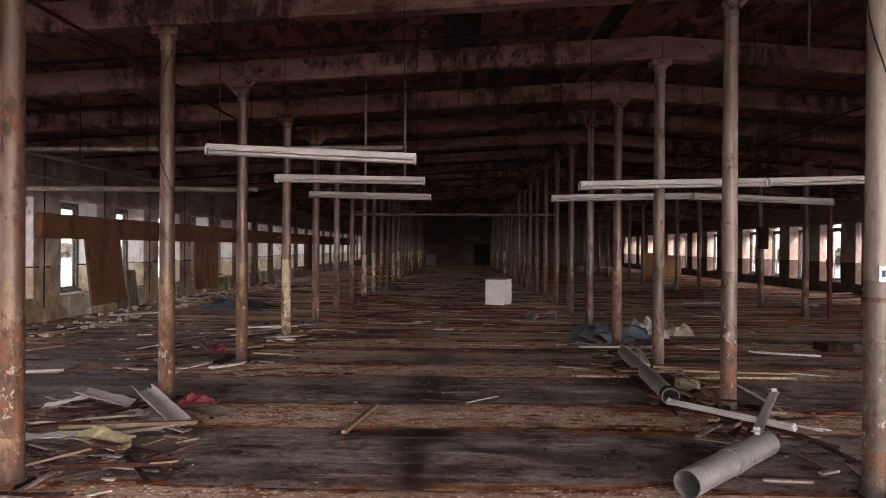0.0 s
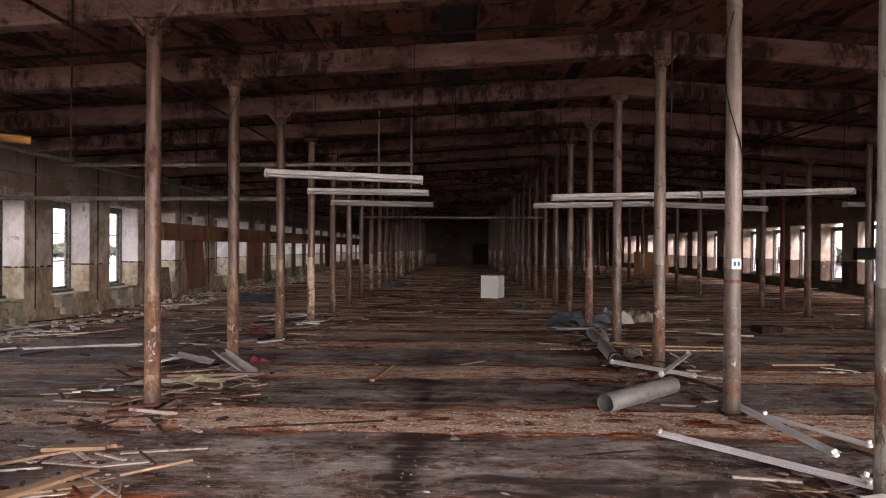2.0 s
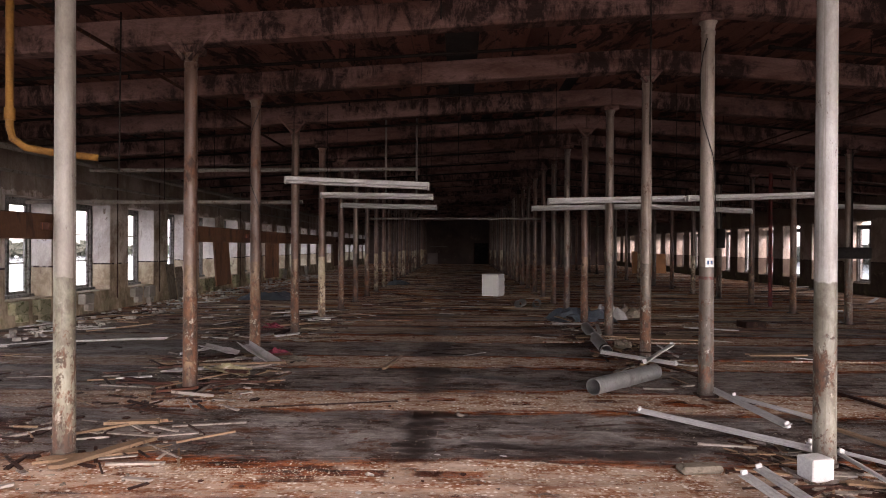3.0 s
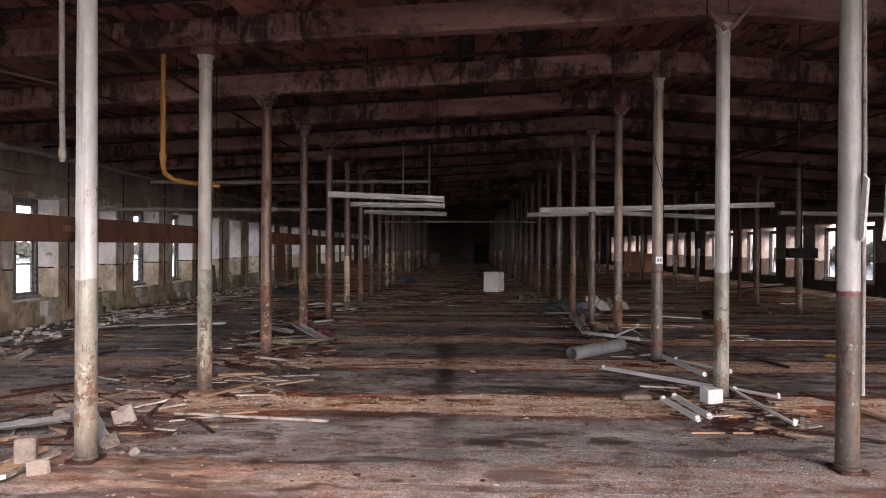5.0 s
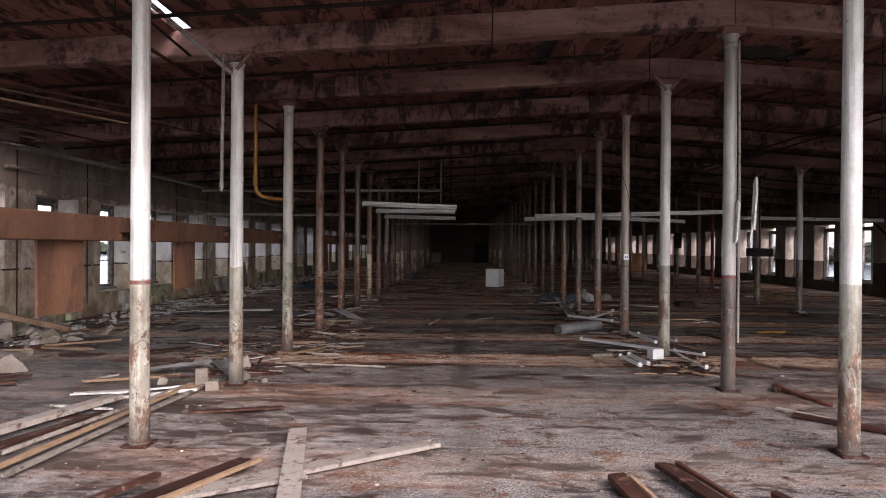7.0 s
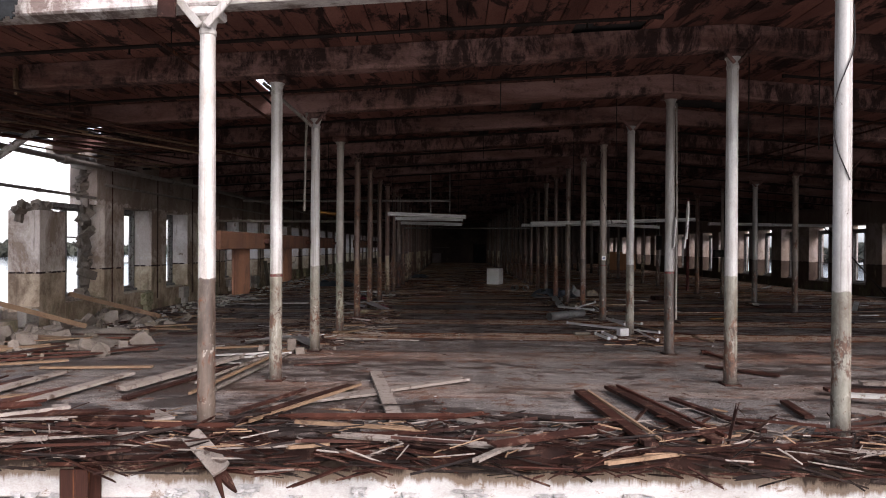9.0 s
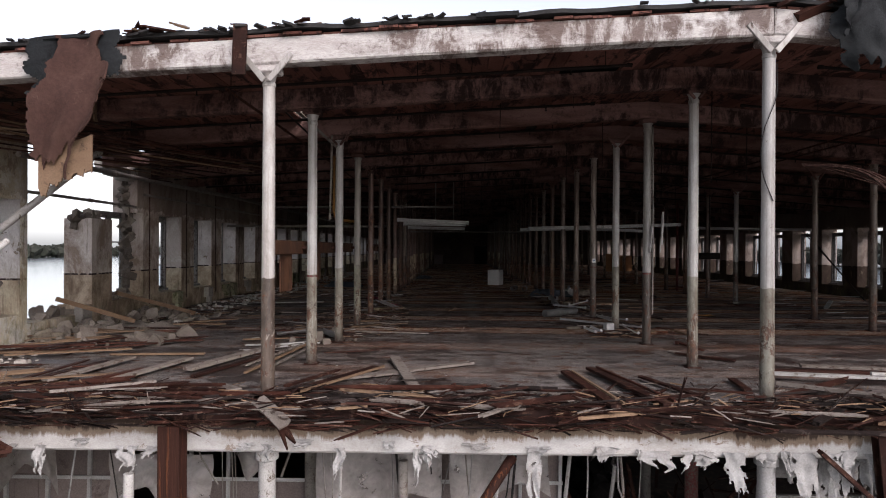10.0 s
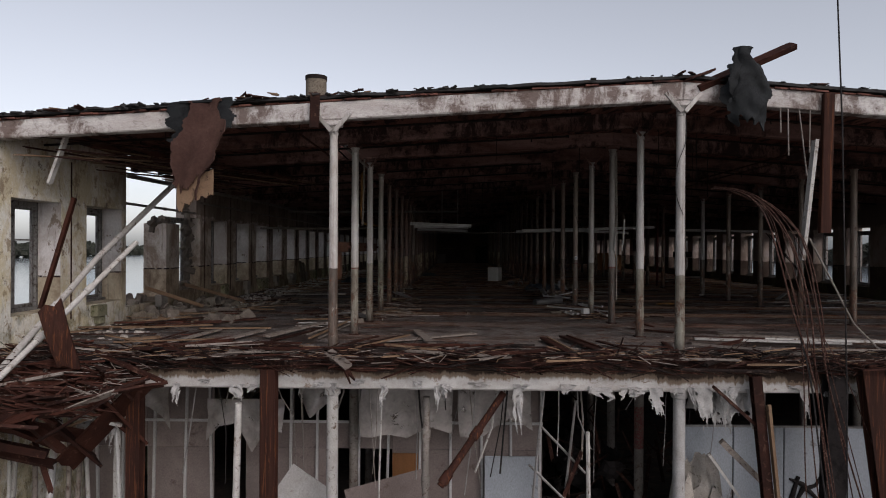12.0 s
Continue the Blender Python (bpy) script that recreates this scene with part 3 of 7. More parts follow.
def glass_material(name, tint, rough, clear):
    m = bpy.data.materials.new(name)
    m.use_nodes = True
    n, l = m.node_tree.nodes, m.node_tree.links
    n.clear()
    out = n.new("ShaderNodeOutputMaterial")
    tr = n.new("ShaderNodeBsdfTransparent")
    tr.inputs["Color"].default_value = (*tint, 1)
    gl = n.new("ShaderNodeBsdfPrincipled")
    gl.inputs["Base Color"].default_value = (0.40, 0.365, 0.345, 1)
    gl.inputs["Roughness"].default_value = rough
    v = coords(n, l)
    dirt = ramp(n, l, noise_tex(n, l, v, 3.0, 8, 0.7, 0.4), [(0.35, clear * 0.5), (0.7, clear)])
    mx = n.new("ShaderNodeMixShader")
    l.new(dirt, mx.inputs["Fac"])
    l.new(tr.outputs[0], mx.inputs[1])
    l.new(gl.outputs[0], mx.inputs[2])
    l.new(mx.outputs[0], out.inputs["Surface"])
    return m


M_GLASS = glass_material("dirty_window_glass", (0.90, 0.93, 0.96), 0.12, 0.17)
M_POLY = glass_material("torn_plastic_film", (0.84, 0.82, 0.80), 0.35, 0.75)


def water_material():
    m, n, l, b = mat_base("river_water", 0.12)
    v = coords(n, l, (1, 0.3, 1))
    l.new(mix(n, l, noise_tex(n, l, v, 0.02, 4), (0.035, 0.042, 0.048), (0.07, 0.078, 0.083)), b.inputs["Base Color"])
    bump(n, l, b, noise_tex(n, l, v, 0.6, 5, 0.6), 0.25, 0.1)
    return m


M_WATER = water_material()


# ---- mesh building ----
class Build:
    """Collects vertices and faces of one mesh."""

    def __init__(self):
        self.v, self.f, self.smooth = [], [], False

    def add(self, verts, faces):
        o = len(self.v)
        self.v.extend([tuple(p) for p in verts])
        self.f.extend([tuple(i + o for i in f) for f in faces])

    def box(self, c, s, rot=None, ch=0.0):
        hx, hy, hz = s[0] / 2, s[1] / 2, s[2] / 2
        if ch <= 0:
            vs = [(x, y, z) for z in (-hz, hz) for y in (-hy, hy) for x in (-hx, hx)]
            fs = [(0, 2, 3, 1), (4, 5, 7, 6), (0, 1, 5, 4), (2, 6, 7, 3), (0, 4, 6, 2), (1, 3, 7, 5)]
        else:
            ch = min(ch, hx * 0.8, hy * 0.8, hz * 0.8)
            vs, fs, idx = [], [], {}
            for sx in (-1, 1):
                for sy in (-1, 1):
                    for sz in (-1, 1):
                        for a in range(3):
                            d = [hx - ch, hy - ch, hz - ch]
                            d[a] += ch
                            idx[(sx, sy, sz, a)] = len(vs)
                            vs.append((sx * d[0], sy * d[1], sz * d[2]))
            for a in range(3):
                b1, c1 = (a + 1) % 3, (a + 2) % 3
                for sg in (-1, 1):
                    q = []
                    for u, w in ((-1, -1), (1, -1), (1, 1), (-1, 1)):
                        k = [0, 0, 0]
                        k[a], k[b1], k[c1] = sg, u, w
                        q.append(idx[(*k, a)])
                    fs.append(tuple(q if sg > 0 else q[::-1]))
                for u in (-1, 1):
                    for w in (-1, 1):
                        k0, k1 = [0, 0, 0], [0, 0, 0]
                        k0[a], k1[a] = -1, 1
                        k0[b1] = k1[b1] = u
                        k0[c1] = k1[c1] = w
                        q = [idx[(*k0, b1)], idx[(*k1, b1)], idx[(*k1, c1)], idx[(*k0, c1)]]
                        fs.append(tuple(q if u * w < 0 else q[::-1]))
            for sx in (-1, 1):
                for sy in (-1, 1):
                    for sz in (-1, 1):
                        q = [idx[(sx, sy, sz, a)] for a in range(3)]
                        fs.append(tuple(q if sx * sy * sz > 0 else q[::-1]))
        m = rot.to_3x3() if rot is not None else None
        c = Vector(c)
        self.add([(m @ Vector(p) if m else Vector(p)) + c for p in vs], fs)
        return self

    def tube(self, pts, radii, n=12, caps=True):
        """A round bar along points, with a radius at each."""
        pts = [Vector(p) for p in pts]
        if isinstance(radii, (int, float)):
            radii = [radii] * len(pts)
        vs, fs = [], []
        for i, p in enumerate(pts):
            d = (pts[min(i + 1, len(pts) - 1)] - pts[max(i - 1, 0)]).normalized()
            up = Vector((0, 0, 1)) if abs(d.z) < 0.9 else Vector((1, 0, 0))
            a = d.cross(up).normalized()
            b = a.cross(d)
            for k in range(n):
                w = 2 * math.pi * k / n
                vs.append(p + (a * math.cos(w) + b * math.sin(w)) * radii[i])
        for i in range(len(pts) - 1):
            for k in range(n):
                fs.append((i * n + k, i * n + (k + 1) % n, (i + 1) * n + (k + 1) % n, (i + 1) * n + k))
        if caps:
            fs.append(tuple(range(n))[::-1])
            fs.append(tuple((len(pts) - 1) * n + k for k in range(n)))
        self.add(vs, fs)
        self.smooth = True
        return self

    def pipe(self, p0, p1, r, wall, n=20, dents=0.0, rng=None):
        """An open-ended hollow tube."""
        p0, p1 = Vector(p0), Vector(p1)
        d = (p1 - p0).normalized()
        a = d.cross(Vector((0, 0, 1)) if abs(d.z) < 0.9 else Vector((1, 0, 0))).normalized()
        b = a.cross(d)
        vs, fs, rings = [], [], 7
        for layer, rad in ((0, r), (1, r - wall)):
            for i in range(rings):
                q = p0.lerp(p1, i / (rings - 1))
                for k in range(n):
                    w = 2 * math.pi * k / n
                    rr = rad * (1 + dents * math.sin(3 * w + i * 1.7) * (0.5 + 0.5 * math.sin(i * 2.1)))
                    vs.append(q + (a * math.cos(w) + b * math.sin(w)) * rr)
        m = rings * n
        for i in range(rings - 1):
            for k in range(n):
                q = (i * n + k, i * n + (k + 1) % n, (i + 1) * n + (k + 1) % n, (i + 1) * n + k)
                fs.append(q)
                fs.append(tuple(m + j for j in q[::-1]))
        for k in range(n):
            k2 = (k + 1) % n
            fs.append((k2, k, m + k, m + k2))
            e = (rings - 1) * n
            fs.append((e + k, e + k2, m + e + k2, m + e + k))
        self.add(vs, fs)
        self.smooth = True
        return self

    def board(self, m, length, width, thick, rng, jag=0.06, bow=0.0, twist=0.0):
        """A split board along local x, its ends broken off unevenly."""
        cols, rings = 4, 3
        e0 = [-length / 2 + rng.uniform(0, jag) * rng.random() for _ in range(cols)]
        e1 = [length / 2 - rng.uniform(0, jag) * rng.random() for _ in range(cols)]
        vs, fs = [], []
        for side in (1, -1):
            for i in range(rings):
                for j in range(cols):
                    u = i / (rings - 1)
                    x = e0[j] if i == 0 else (e1[j] if i == rings - 1 else (e0[j] + e1[j]) / 2)
                    y = (j / (cols - 1) - 0.5) * width
                    z = side * thick / 2 + bow * (1 - (2 * u - 1) ** 2) + twist * (u - 0.5) * y
                    vs.append(m @ Vector((x, y, z)))
        k = rings * cols
        for i in range(rings - 1):
            for j in range(cols - 1):
                q = (i * cols + j, (i + 1) * cols + j, (i + 1) * cols + j + 1, i * cols + j + 1)
                fs.append(q)
                fs.append(tuple(k + a for a in q[::-1]))
            a, b = i * cols, (i + 1) * cols
            fs.append((b, a, k + a, k + b))
            a, b = i * cols + cols - 1, (i + 1) * cols + cols - 1
            fs.append((a, b, k + b, k + a))
        for j in range(cols - 1):
            fs.append((j, j + 1, k + j + 1, k + j))
            a = (rings - 1) * cols + j
            fs.append((a + 1, a, k + a, k + a + 1))
        self.add(vs, fs)
        return self

    def chunk(self, c, s, rng, rough=0.28):
        """A broken lump: a box cut and dented at random."""
        base = [(x, y, z) for z in (-1, 0, 1) for y in (-1, 0, 1) for x in (-1, 0, 1)]
        rot = Euler([rng.uniform(0, 6.28) for _ in range(3)]).to_matrix()
        pos = {}
        vs = []
        for p in base:
            if p == (0, 0, 0):
                continue
            d = Vector(p)
            d = d.normalized() * (1.0 + 0.72 * (d.length - 1)) * rng.uniform(1 - rough, 1 + rough)
            q = rot @ Vector((d.x * s[0] / 2, d.y * s[1] / 2, d.z * s[2] / 2))
            pos[p] = len(vs)
            vs.append(q + Vector(c))
        fs = []
        for a in range(3):
            b1, c1 = (a + 1) % 3, (a + 2) % 3
            for sg in (-1, 1):
                for u in (-1, 0):
                    for w in (-1, 0):
                        q = []
                        for du, dw in ((0, 0), (1, 0), (1, 1), (0, 1)):
                            k = [0, 0, 0]
                            k[a], k[b1], k[c1] = sg, u + du, w + dw
                            q.append(pos[tuple(k)])
                        fs.append(tuple(q if sg > 0 else q[::-1]))
        self.add(vs, fs)
        return self

    def sheet(self, fn, nu, nv, thick, keep=None):
        """A thin solid sheet over u, v in 0..1 from fn(u, v); keep(u, v) leaves cells out."""
        vs = [Vector(fn(i / nu, j / nv)) for j in range(nv + 1) for i in range(nu + 1)]
        w = nu + 1
        nrm = []
        for j in range(nv + 1):
            for i in range(nu + 1):
                a = vs[j * w + min(i + 1, nu)] - vs[j * w + max(i - 1, 0)]
                b = vs[min(j + 1, nv) * w + i] - vs[max(j - 1, 0) * w + i]
                c = a.cross(b)
                nrm.append(c.normalized() if c.length > 1e-9 else Vector((0, 0, 1)))
        k = len(vs)
        allv = [p + q * thick / 2 for p, q in zip(vs, nrm)] + [p - q * thick / 2 for p, q in zip(vs, nrm)]
        cells = {(i, j) for j in range(nv) for i in range(nu) if keep is None or keep((i + 0.5) / nu, (j + 0.5) / nv)}
        fs = []
        for i, j in cells:
            a, b, c, d = j * w + i, j * w + i + 1, (j + 1) * w + i + 1, (j + 1) * w + i
            fs.append((a, b, c, d))
            fs.append((k + d, k + c, k + b, k + a))
            for nb, e0, e1 in (((i, j - 1), a, b), ((i + 1, j), b, c), ((i, j + 1), c, d), ((i - 1, j), d, a)):
                if nb not in cells:
                    fs.append((e1, e0, k + e0, k + e1))
        used = sorted({i for f in fs for i in f})
        re = {o: n2 for n2, o in enumerate(used)}
        self.add([allv[i] for i in used], [tuple(re[i] for i in f) for f in fs])
        self.smooth = True
        return self

    def mesh(self, name, material, angle=35):
        me = bpy.data.meshes.new(name)
        me.from_pydata(self.v, [], self.f)
        me.materials.append(material)
        if self.smooth:
            me.shade_smooth()
            me.set_sharp_from_angle(angle=radians(angle))
        me.update()
        return me


def part(name, b, material, parent=None, label=""):
    ob = new(name, b.mesh(name, material) if isinstance(b, Build) else b)
    if parent is not None:
        ob.parent = parent
    return tagged(ob, label)


def thing(name, label, category, group="", kind="", at=None):
    ob = new(name)
    ob.empty_display_size = 0.1
    if at is not None:
        ob.matrix_basis = at
    return tagged(ob, label, category, group, kind)


def solid(name, b, material, label, category="", group="", kind=""):
    return tagged(new(name, b.mesh(name, material)), label, category, group, kind)


def lerp(a, b, u):
    return a + (b - a) * u


BAY, SPAN, HALF, DEEP = 2.44, 6.17, 12.3, 65.9
ROWS_BACK = 28


def beam_low(x):
    """Height of a roof beam's underside."""
    return 4.51 + 0.058 * x if x <= 0 else 4.51 - 0.078 * x


BEAM_H = 0.32


def sky_hole(x, y):
    """Where boards and roofing are both gone, by the broken stretch of the river wall."""
    if -6.90 < x < -6.65 and 3.7 < y < 4.78:
        return True
    return x < -10.9 - 0.5 * math.sin(y * 1.7) and 4.4 < y < 8.6 and math.sin(x * 5.1 + y * 0.35) > 0.3


# ---- ground, river and far banks ----
g = Build()
g.sheet(lambda u, v: (lerp(-2500, 2500, u), lerp(-2500, 2500, v), -9.2), 10, 10, 0.05)
solid("water", g, M_WATER, "pale grey calm river water", "water", kind="structure")
# out of view; made wide and pale to throw light up at the ceiling
g = Build()
g.box((52.0, -60.0, -8.6), (136, 280, 1.2), ch=0.4)
solid("ground", g, M_BOUNCE, "pale unseen ground beside the river, brightened to bounce light", "ground", kind="structure")


def far_woods(x0, y0, x1, y1, h, seed):
    """A long low wooded bank: many overlapping crowns on a rising strip."""
    rng = random.Random(seed)
    b = Build()
    p0, p1 = Vector((x0, y0, 0)), Vector((x1, y1, 0))
    d = (p1 - p0).normalized()
    side = Vector((-d.y, d.x, 0))
    n = int((p1 - p0).length / 3)
    for i in range(n):
        q = p0.lerp(p1, i / n)
        hh = h * (0.75 + 0.5 * noise.noise((i * 0.03, seed, 0)) + rng.uniform(-0.1, 0.14))
        for row in range(3):
            c = q + side * (row * 6 + rng.uniform(-4, 4))
            b.chunk((c.x, c.y, -9 + hh * (0.42 + 0.1 * row)), (rng.uniform(4, 8), rng.uniform(4, 8), hh * rng.uniform(0.8, 1.1)), rng, 0.3)
    return solid("far_woods", b, M_TREES, "distant dark wooded hills beyond the river", "woods", kind="stuff")


far_woods(-360, -300, -400, 900, 13, 3)
far_woods(300, 900, 280, -300, 14, 5)

# ---- hall floor ----
rng = random.Random(11)
b = Build()
b.sheet(lambda u, v: (lerp(-HALF, HALF, u), lerp(-0.32 + 0.10 * noise.noise((u * 30, 0, 2)) if v == 0 else -0.3, DEEP, v), -0.07 + 0.008 * noise.noise((u * 24, v * 66, 0))), 120, 200, 0.06)
part_floor = solid("floor", b, M_FLOOR, "rotten wet floor with rust-brown boards and fallen paint flakes", "floor", kind="structure")
# floor boards across the hall: those of the open end one by one, the rest joined
BOARD_W, BOARD_L = 0.14, 3.05
shared = Build().box((0, 0, -0.012), (BOARD_L - 0.003, BOARD_W - 0.002, 0.024)).mesh("floor_board", M_FLOOR)
rest = Build()
rng = random.Random(12)
for r in range(int((DEEP + 0.3) / BOARD_W)):
    y = -0.30 + (r + 0.5) * BOARD_W
    shift = (r * 1.13) % BOARD_L
    x = -HALF - shift
    while x < HALF:
        xc = x + BOARD_L / 2
        xa, xb = max(x, -HALF), min(x + BOARD_L, HALF)
        whole = xa == x and xb == x + BOARD_L
        z = rng.uniform(-0.0006, 0.0006) if rng.random() < 0.93 else rng.uniform(-0.002, 0.0012)
        if rng.random() < 0.006:
            pass
        elif whole and -8.4 < xc < 1.6 and 0.4 < y < 11.2:
            ob = new("floor_board", shared)
            ob.parent = part_floor
            ob.location = (xc, y, z)
        elif xb - xa > 0.1:
            rest.box(((xa + xb) / 2, y, z - 0.012), (xb - xa - 0.003, BOARD_W - 0.002, 0.024))
        x += BOARD_L
new_rest = part("floor_boards", rest, M_FLOOR, part_floor)
tagged(new_rest, kind="stuff")
b = Build()
for i in range(41):
    x = lerp(-HALF + 0.2, HALF - 0.2, i / 40)
    b.box((x, DEEP / 2, -0.16), (0.09, DEEP - 0.4, 0.16))
solid("floor_joists", b, M_WOOD_DARK, "dark wooden joists under the floor boards", "joists", kind="structure")
b = Build()
for k in range(1, ROWS_BACK):
    b.box((0, k * BAY, -0.44), (2 * HALF, 0.28, 0.36), ch=0.02)
solid("floor_beams", b, M_BEAM, "brownish whitewashed timber beams under the floor", "beams", kind="structure")

# ---- outer walls with window openings ----
WALL_T = 0.66
WIN_W = 1.52


def window_wall(name, side, y0, y1, first, sill, head, low, label, material, gaps=()):
    """A long masonry wall at x = side * HALF with an opening in every bay. gaps: (from, to, height) stretches broken down to a height."""
    b = Build()
    x = side * (HALF + WALL_T / 2)
    centres, c = [], first
    while c - WIN_W / 2 > y0:
        c -= BAY
    while c + WIN_W / 2 < y1 - 0.1:
        if c - WIN_W / 2 > y0 + 0.1:
            centres.append(c)
        c += BAY
    top = beam_low(side * HALF) + BEAM_H + 0.02

    def block(ya, yb, za, zb):
        for ga, gb, gz in gaps:
            if ya < gb and yb > ga and zb > gz:
                if ya < ga - 0.01:
                    block(ya, ga, za, zb)
                if yb > gb + 0.01:
                    block(gb, yb, za, zb)
                ya, yb = max(ya, ga), min(yb, gb)
                zb = gz
                if zb <= za:
                    return
        if yb - ya > 0.01:
            b.box((x, (ya + yb) / 2, (za + zb) / 2), (WALL_T, yb - ya, zb - za))

    edge = y0
    for c in centres:
        block(edge, c - WIN_W / 2, low, top)
        block(c - WIN_W / 2, c + WIN_W / 2, low, sill)
        block(c - WIN_W / 2, c + WIN_W / 2, head, top)
        edge = c + WIN_W / 2
    block(edge, y1, low, top)
    ob = solid(name, b, material, label, "wall", kind="structure")
    return ob, centres


GAPS = ((4.55, 6.55, 0.35), (6.55, 7.66, 2.55), (7.66, 8.9, 0.55))
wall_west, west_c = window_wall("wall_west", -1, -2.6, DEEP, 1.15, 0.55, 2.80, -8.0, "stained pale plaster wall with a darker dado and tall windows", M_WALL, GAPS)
wall_east, east_c = window_wall("wall_east", 1, 3.4, DEEP, 0.0, 0.42, 2.80, -8.0, "darker stained plaster wall with tall windows", M_WALL_EAST)
b = Build()
b.box((0, DEEP + 0.2, 0), (2 * HALF + 2 * WALL_T, 0.4, 16), ch=0.01)
wall_end = solid("wall_north", b, M_ENDWALL, "dark patchy end wall of the hall", "wall", kind="structure")

# pilasters and plaster joint battens on the river wall
b = Build()
for m in range(0, 27):
    y = 1.03 + 1.22 + BAY * m
    if 3.9 < y < 9:
        continue
    b.box((-HALF + 0.008, y, 2.0), (0.02, 0.032, 3.4), ch=0.004)
solid("wall_battens", b, M_WOOD_RUST, "thin dark vertical battens on the plaster", "battens", kind="structure")


def window_thing(seed, glazed):
    """Two-sash timber window with some panes missing; local x across, y outwards, z up from the sill."""
    rng = random.Random(seed)
    h = 2.25
    w = thing("window", "flaking grey timber sash window with dirty and missing panes", "window", "hall windows", "structure")
    for nm, c, s in (("jamb", (-WIN_W / 2 + 0.04, 0, h / 2), (0.08, 0.14, h)), ("jamb", (WIN_W / 2 - 0.04, 0, h / 2), (0.08, 0.14, h)),
                     ("head", (0, 0, h - 0.05), (WIN_W - 0.16, 0.14, 0.10)), ("sill", (0, -0.03, 0.04), (WIN_W, 0.26, 0.07))):
        part(nm, Build().box(c, s, ch=0.008), M_FRAME, w)
    part("mullion", Build().box((0.02, 0, h / 2), (0.09, 0.12, h - 0.2), ch=0.006), M_FRAME, w)
    for sx in (-1, 1):
        x0 = sx * 0.36 + 0.01
        rim = Build()
        for zz in (0.115, h - 0.135):
            rim.box((x0, 0.005, zz), (0.62, 0.05, 0.07), ch=0.005)
        for dx in (-0.285, 0.285):
            rim.box((x0 + dx, 0.005, h / 2 - 0.01), (0.05, 0.05, h - 0.32), ch=0.005)
        sash = part("sash", rim, M_FRAME, w)
        for zz in (0.78, 1.46):
            if rng.random() < 0.8:
                part("glazing_bar", Build().box((x0, 0.01, zz), (0.52, 0.035, 0.032), ch=0.004), M_FRAME, sash)
        for zz in (0.46, 1.12, 1.78):
            if rng.random() < glazed:
                p = part("pane", Build().box((x0, 0.012, zz), (0.52, 0.006, 0.62)), M_GLASS, sash)
                p.visible_shadow = False
    return w


MASTERS = {-1: [window_thing(s, 0.30) for s in (2, 5, 9)], 1: [window_thing(s, 0.75) for s in (3, 6, 8)]}
wi = 0
first_used = set()


def place_window(side, m):
    global wi
    k = (wi * 7 + wi // 3) % 3
    wi += 1
    if (side, k) not in first_used:
        first_used.add((side, k))
        MASTERS[side][k].matrix_basis = m
        return MASTERS[side][k]
    return copy_thing(MASTERS[side][k], m)


for c in west_c:
    if 4.6 < c < 9.0 and c < 7.5:
        continue
    place_window(-1, pose(-HALF - 0.56, c, 0.55, 0, 0, 90))
# plastered jambs and sills of the window openings; river-side ones paler, as if lit by the windows
for side, centres, sill in ((-1, west_c, 0.55), (1, east_c, 0.42)):
    for c in centres:
        if side < 0 and 4.0 < c < 9.0:
            continue
        b = Build()
        for e in (-1, 1):
            b.box((side * (HALF + 0.245), c + e * (WIN_W / 2 - 0.006), (sill + 2.80) / 2), (0.47, 0.018, 2.80 - sill))
        b.box((side * (HALF + 0.245), c, sill + 0.004), (0.47, WIN_W - 0.04, 0.016))
        solid("window_reveal", b, M_JAMB_LIT if side < 0 else M_WALL_EAST, "stained plaster lining of a window opening, daylight level painted in", "window reveal", kind="structure")
for c in east_c:
    place_window(1, pose(HALF + 0.50, c, 0.42, 0, 0, -90))

# ---- ceiling, roof and beams ----
rng = random.Random(4)
b = Build()
W_PL = 0.235
n_pl = int(2 * HALF / W_PL)
for i in range(n_pl):
    xa = -HALF + i * W_PL
    xc = xa + W_PL / 2
    y = -0.12 + rng.uniform(-0.1, 0.05)
    while y < DEEP:
        ln = rng.choice((1, 2, 2, 3)) * BAY + (0 if y > 0 else rng.uniform(0, 0.3))
        ye = min(y + ln, DEEP)
        segs = [(y, ye)]
        for hx0, hx1, hy0, hy1 in ((0.55, 1.75, 6.35, 7.05), (-2.3, -1.25, 2.05, 2.95)):
            if hx0 < xc < hx1:
                segs = [s for a, e in segs for s in ((a, min(e, hy0 + rng.uniform(-0.1, 0.1))), (max(a, hy1 + rng.uniform(-0.15, 0.1)), e)) if s[1] - s[0] > 0.05]
        out = []
        for a, e in segs:
            q = a
            while q < e:
                q2 = min(q + 0.6, e)
                if not sky_hole(xc, (q + q2) / 2):
                    if out and abs(out[-1][1] - q) < 1e-6:
                        out[-1][1] = q2
                    else:
                        out.append([q, q2])
                q = q2
        for a, e in out:
            if rng.random() < 0.02 and a > 1:
                continue
            dz = rng.uniform(0, 0.010)
            z0, z1 = beam_low(xa + 0.003) + BEAM_H + dz, beam_low(xa + W_PL - 0.006) + BEAM_H + dz
            b.add([(xa + 0.006, a, z0), (xa + W_PL - 0.006, a, z1), (xa + W_PL - 0.006, e - 0.004, z1), (xa + 0.004, e - 0.004, z0),
                   (xa + 0.004, a, z0 + 0.03), (xa + W_PL - 0.004, a, z1 + 0.03), (xa + W_PL - 0.004, e - 0.004, z1 + 0.03), (xa + 0.004, e - 0.004, z0 + 0.03)],
                  [(3, 2, 1, 0), (4, 5, 6, 7), (0, 1, 5, 4), (1, 2, 6, 5), (2, 3, 7, 6), (3, 0, 4, 7)])
        y = ye
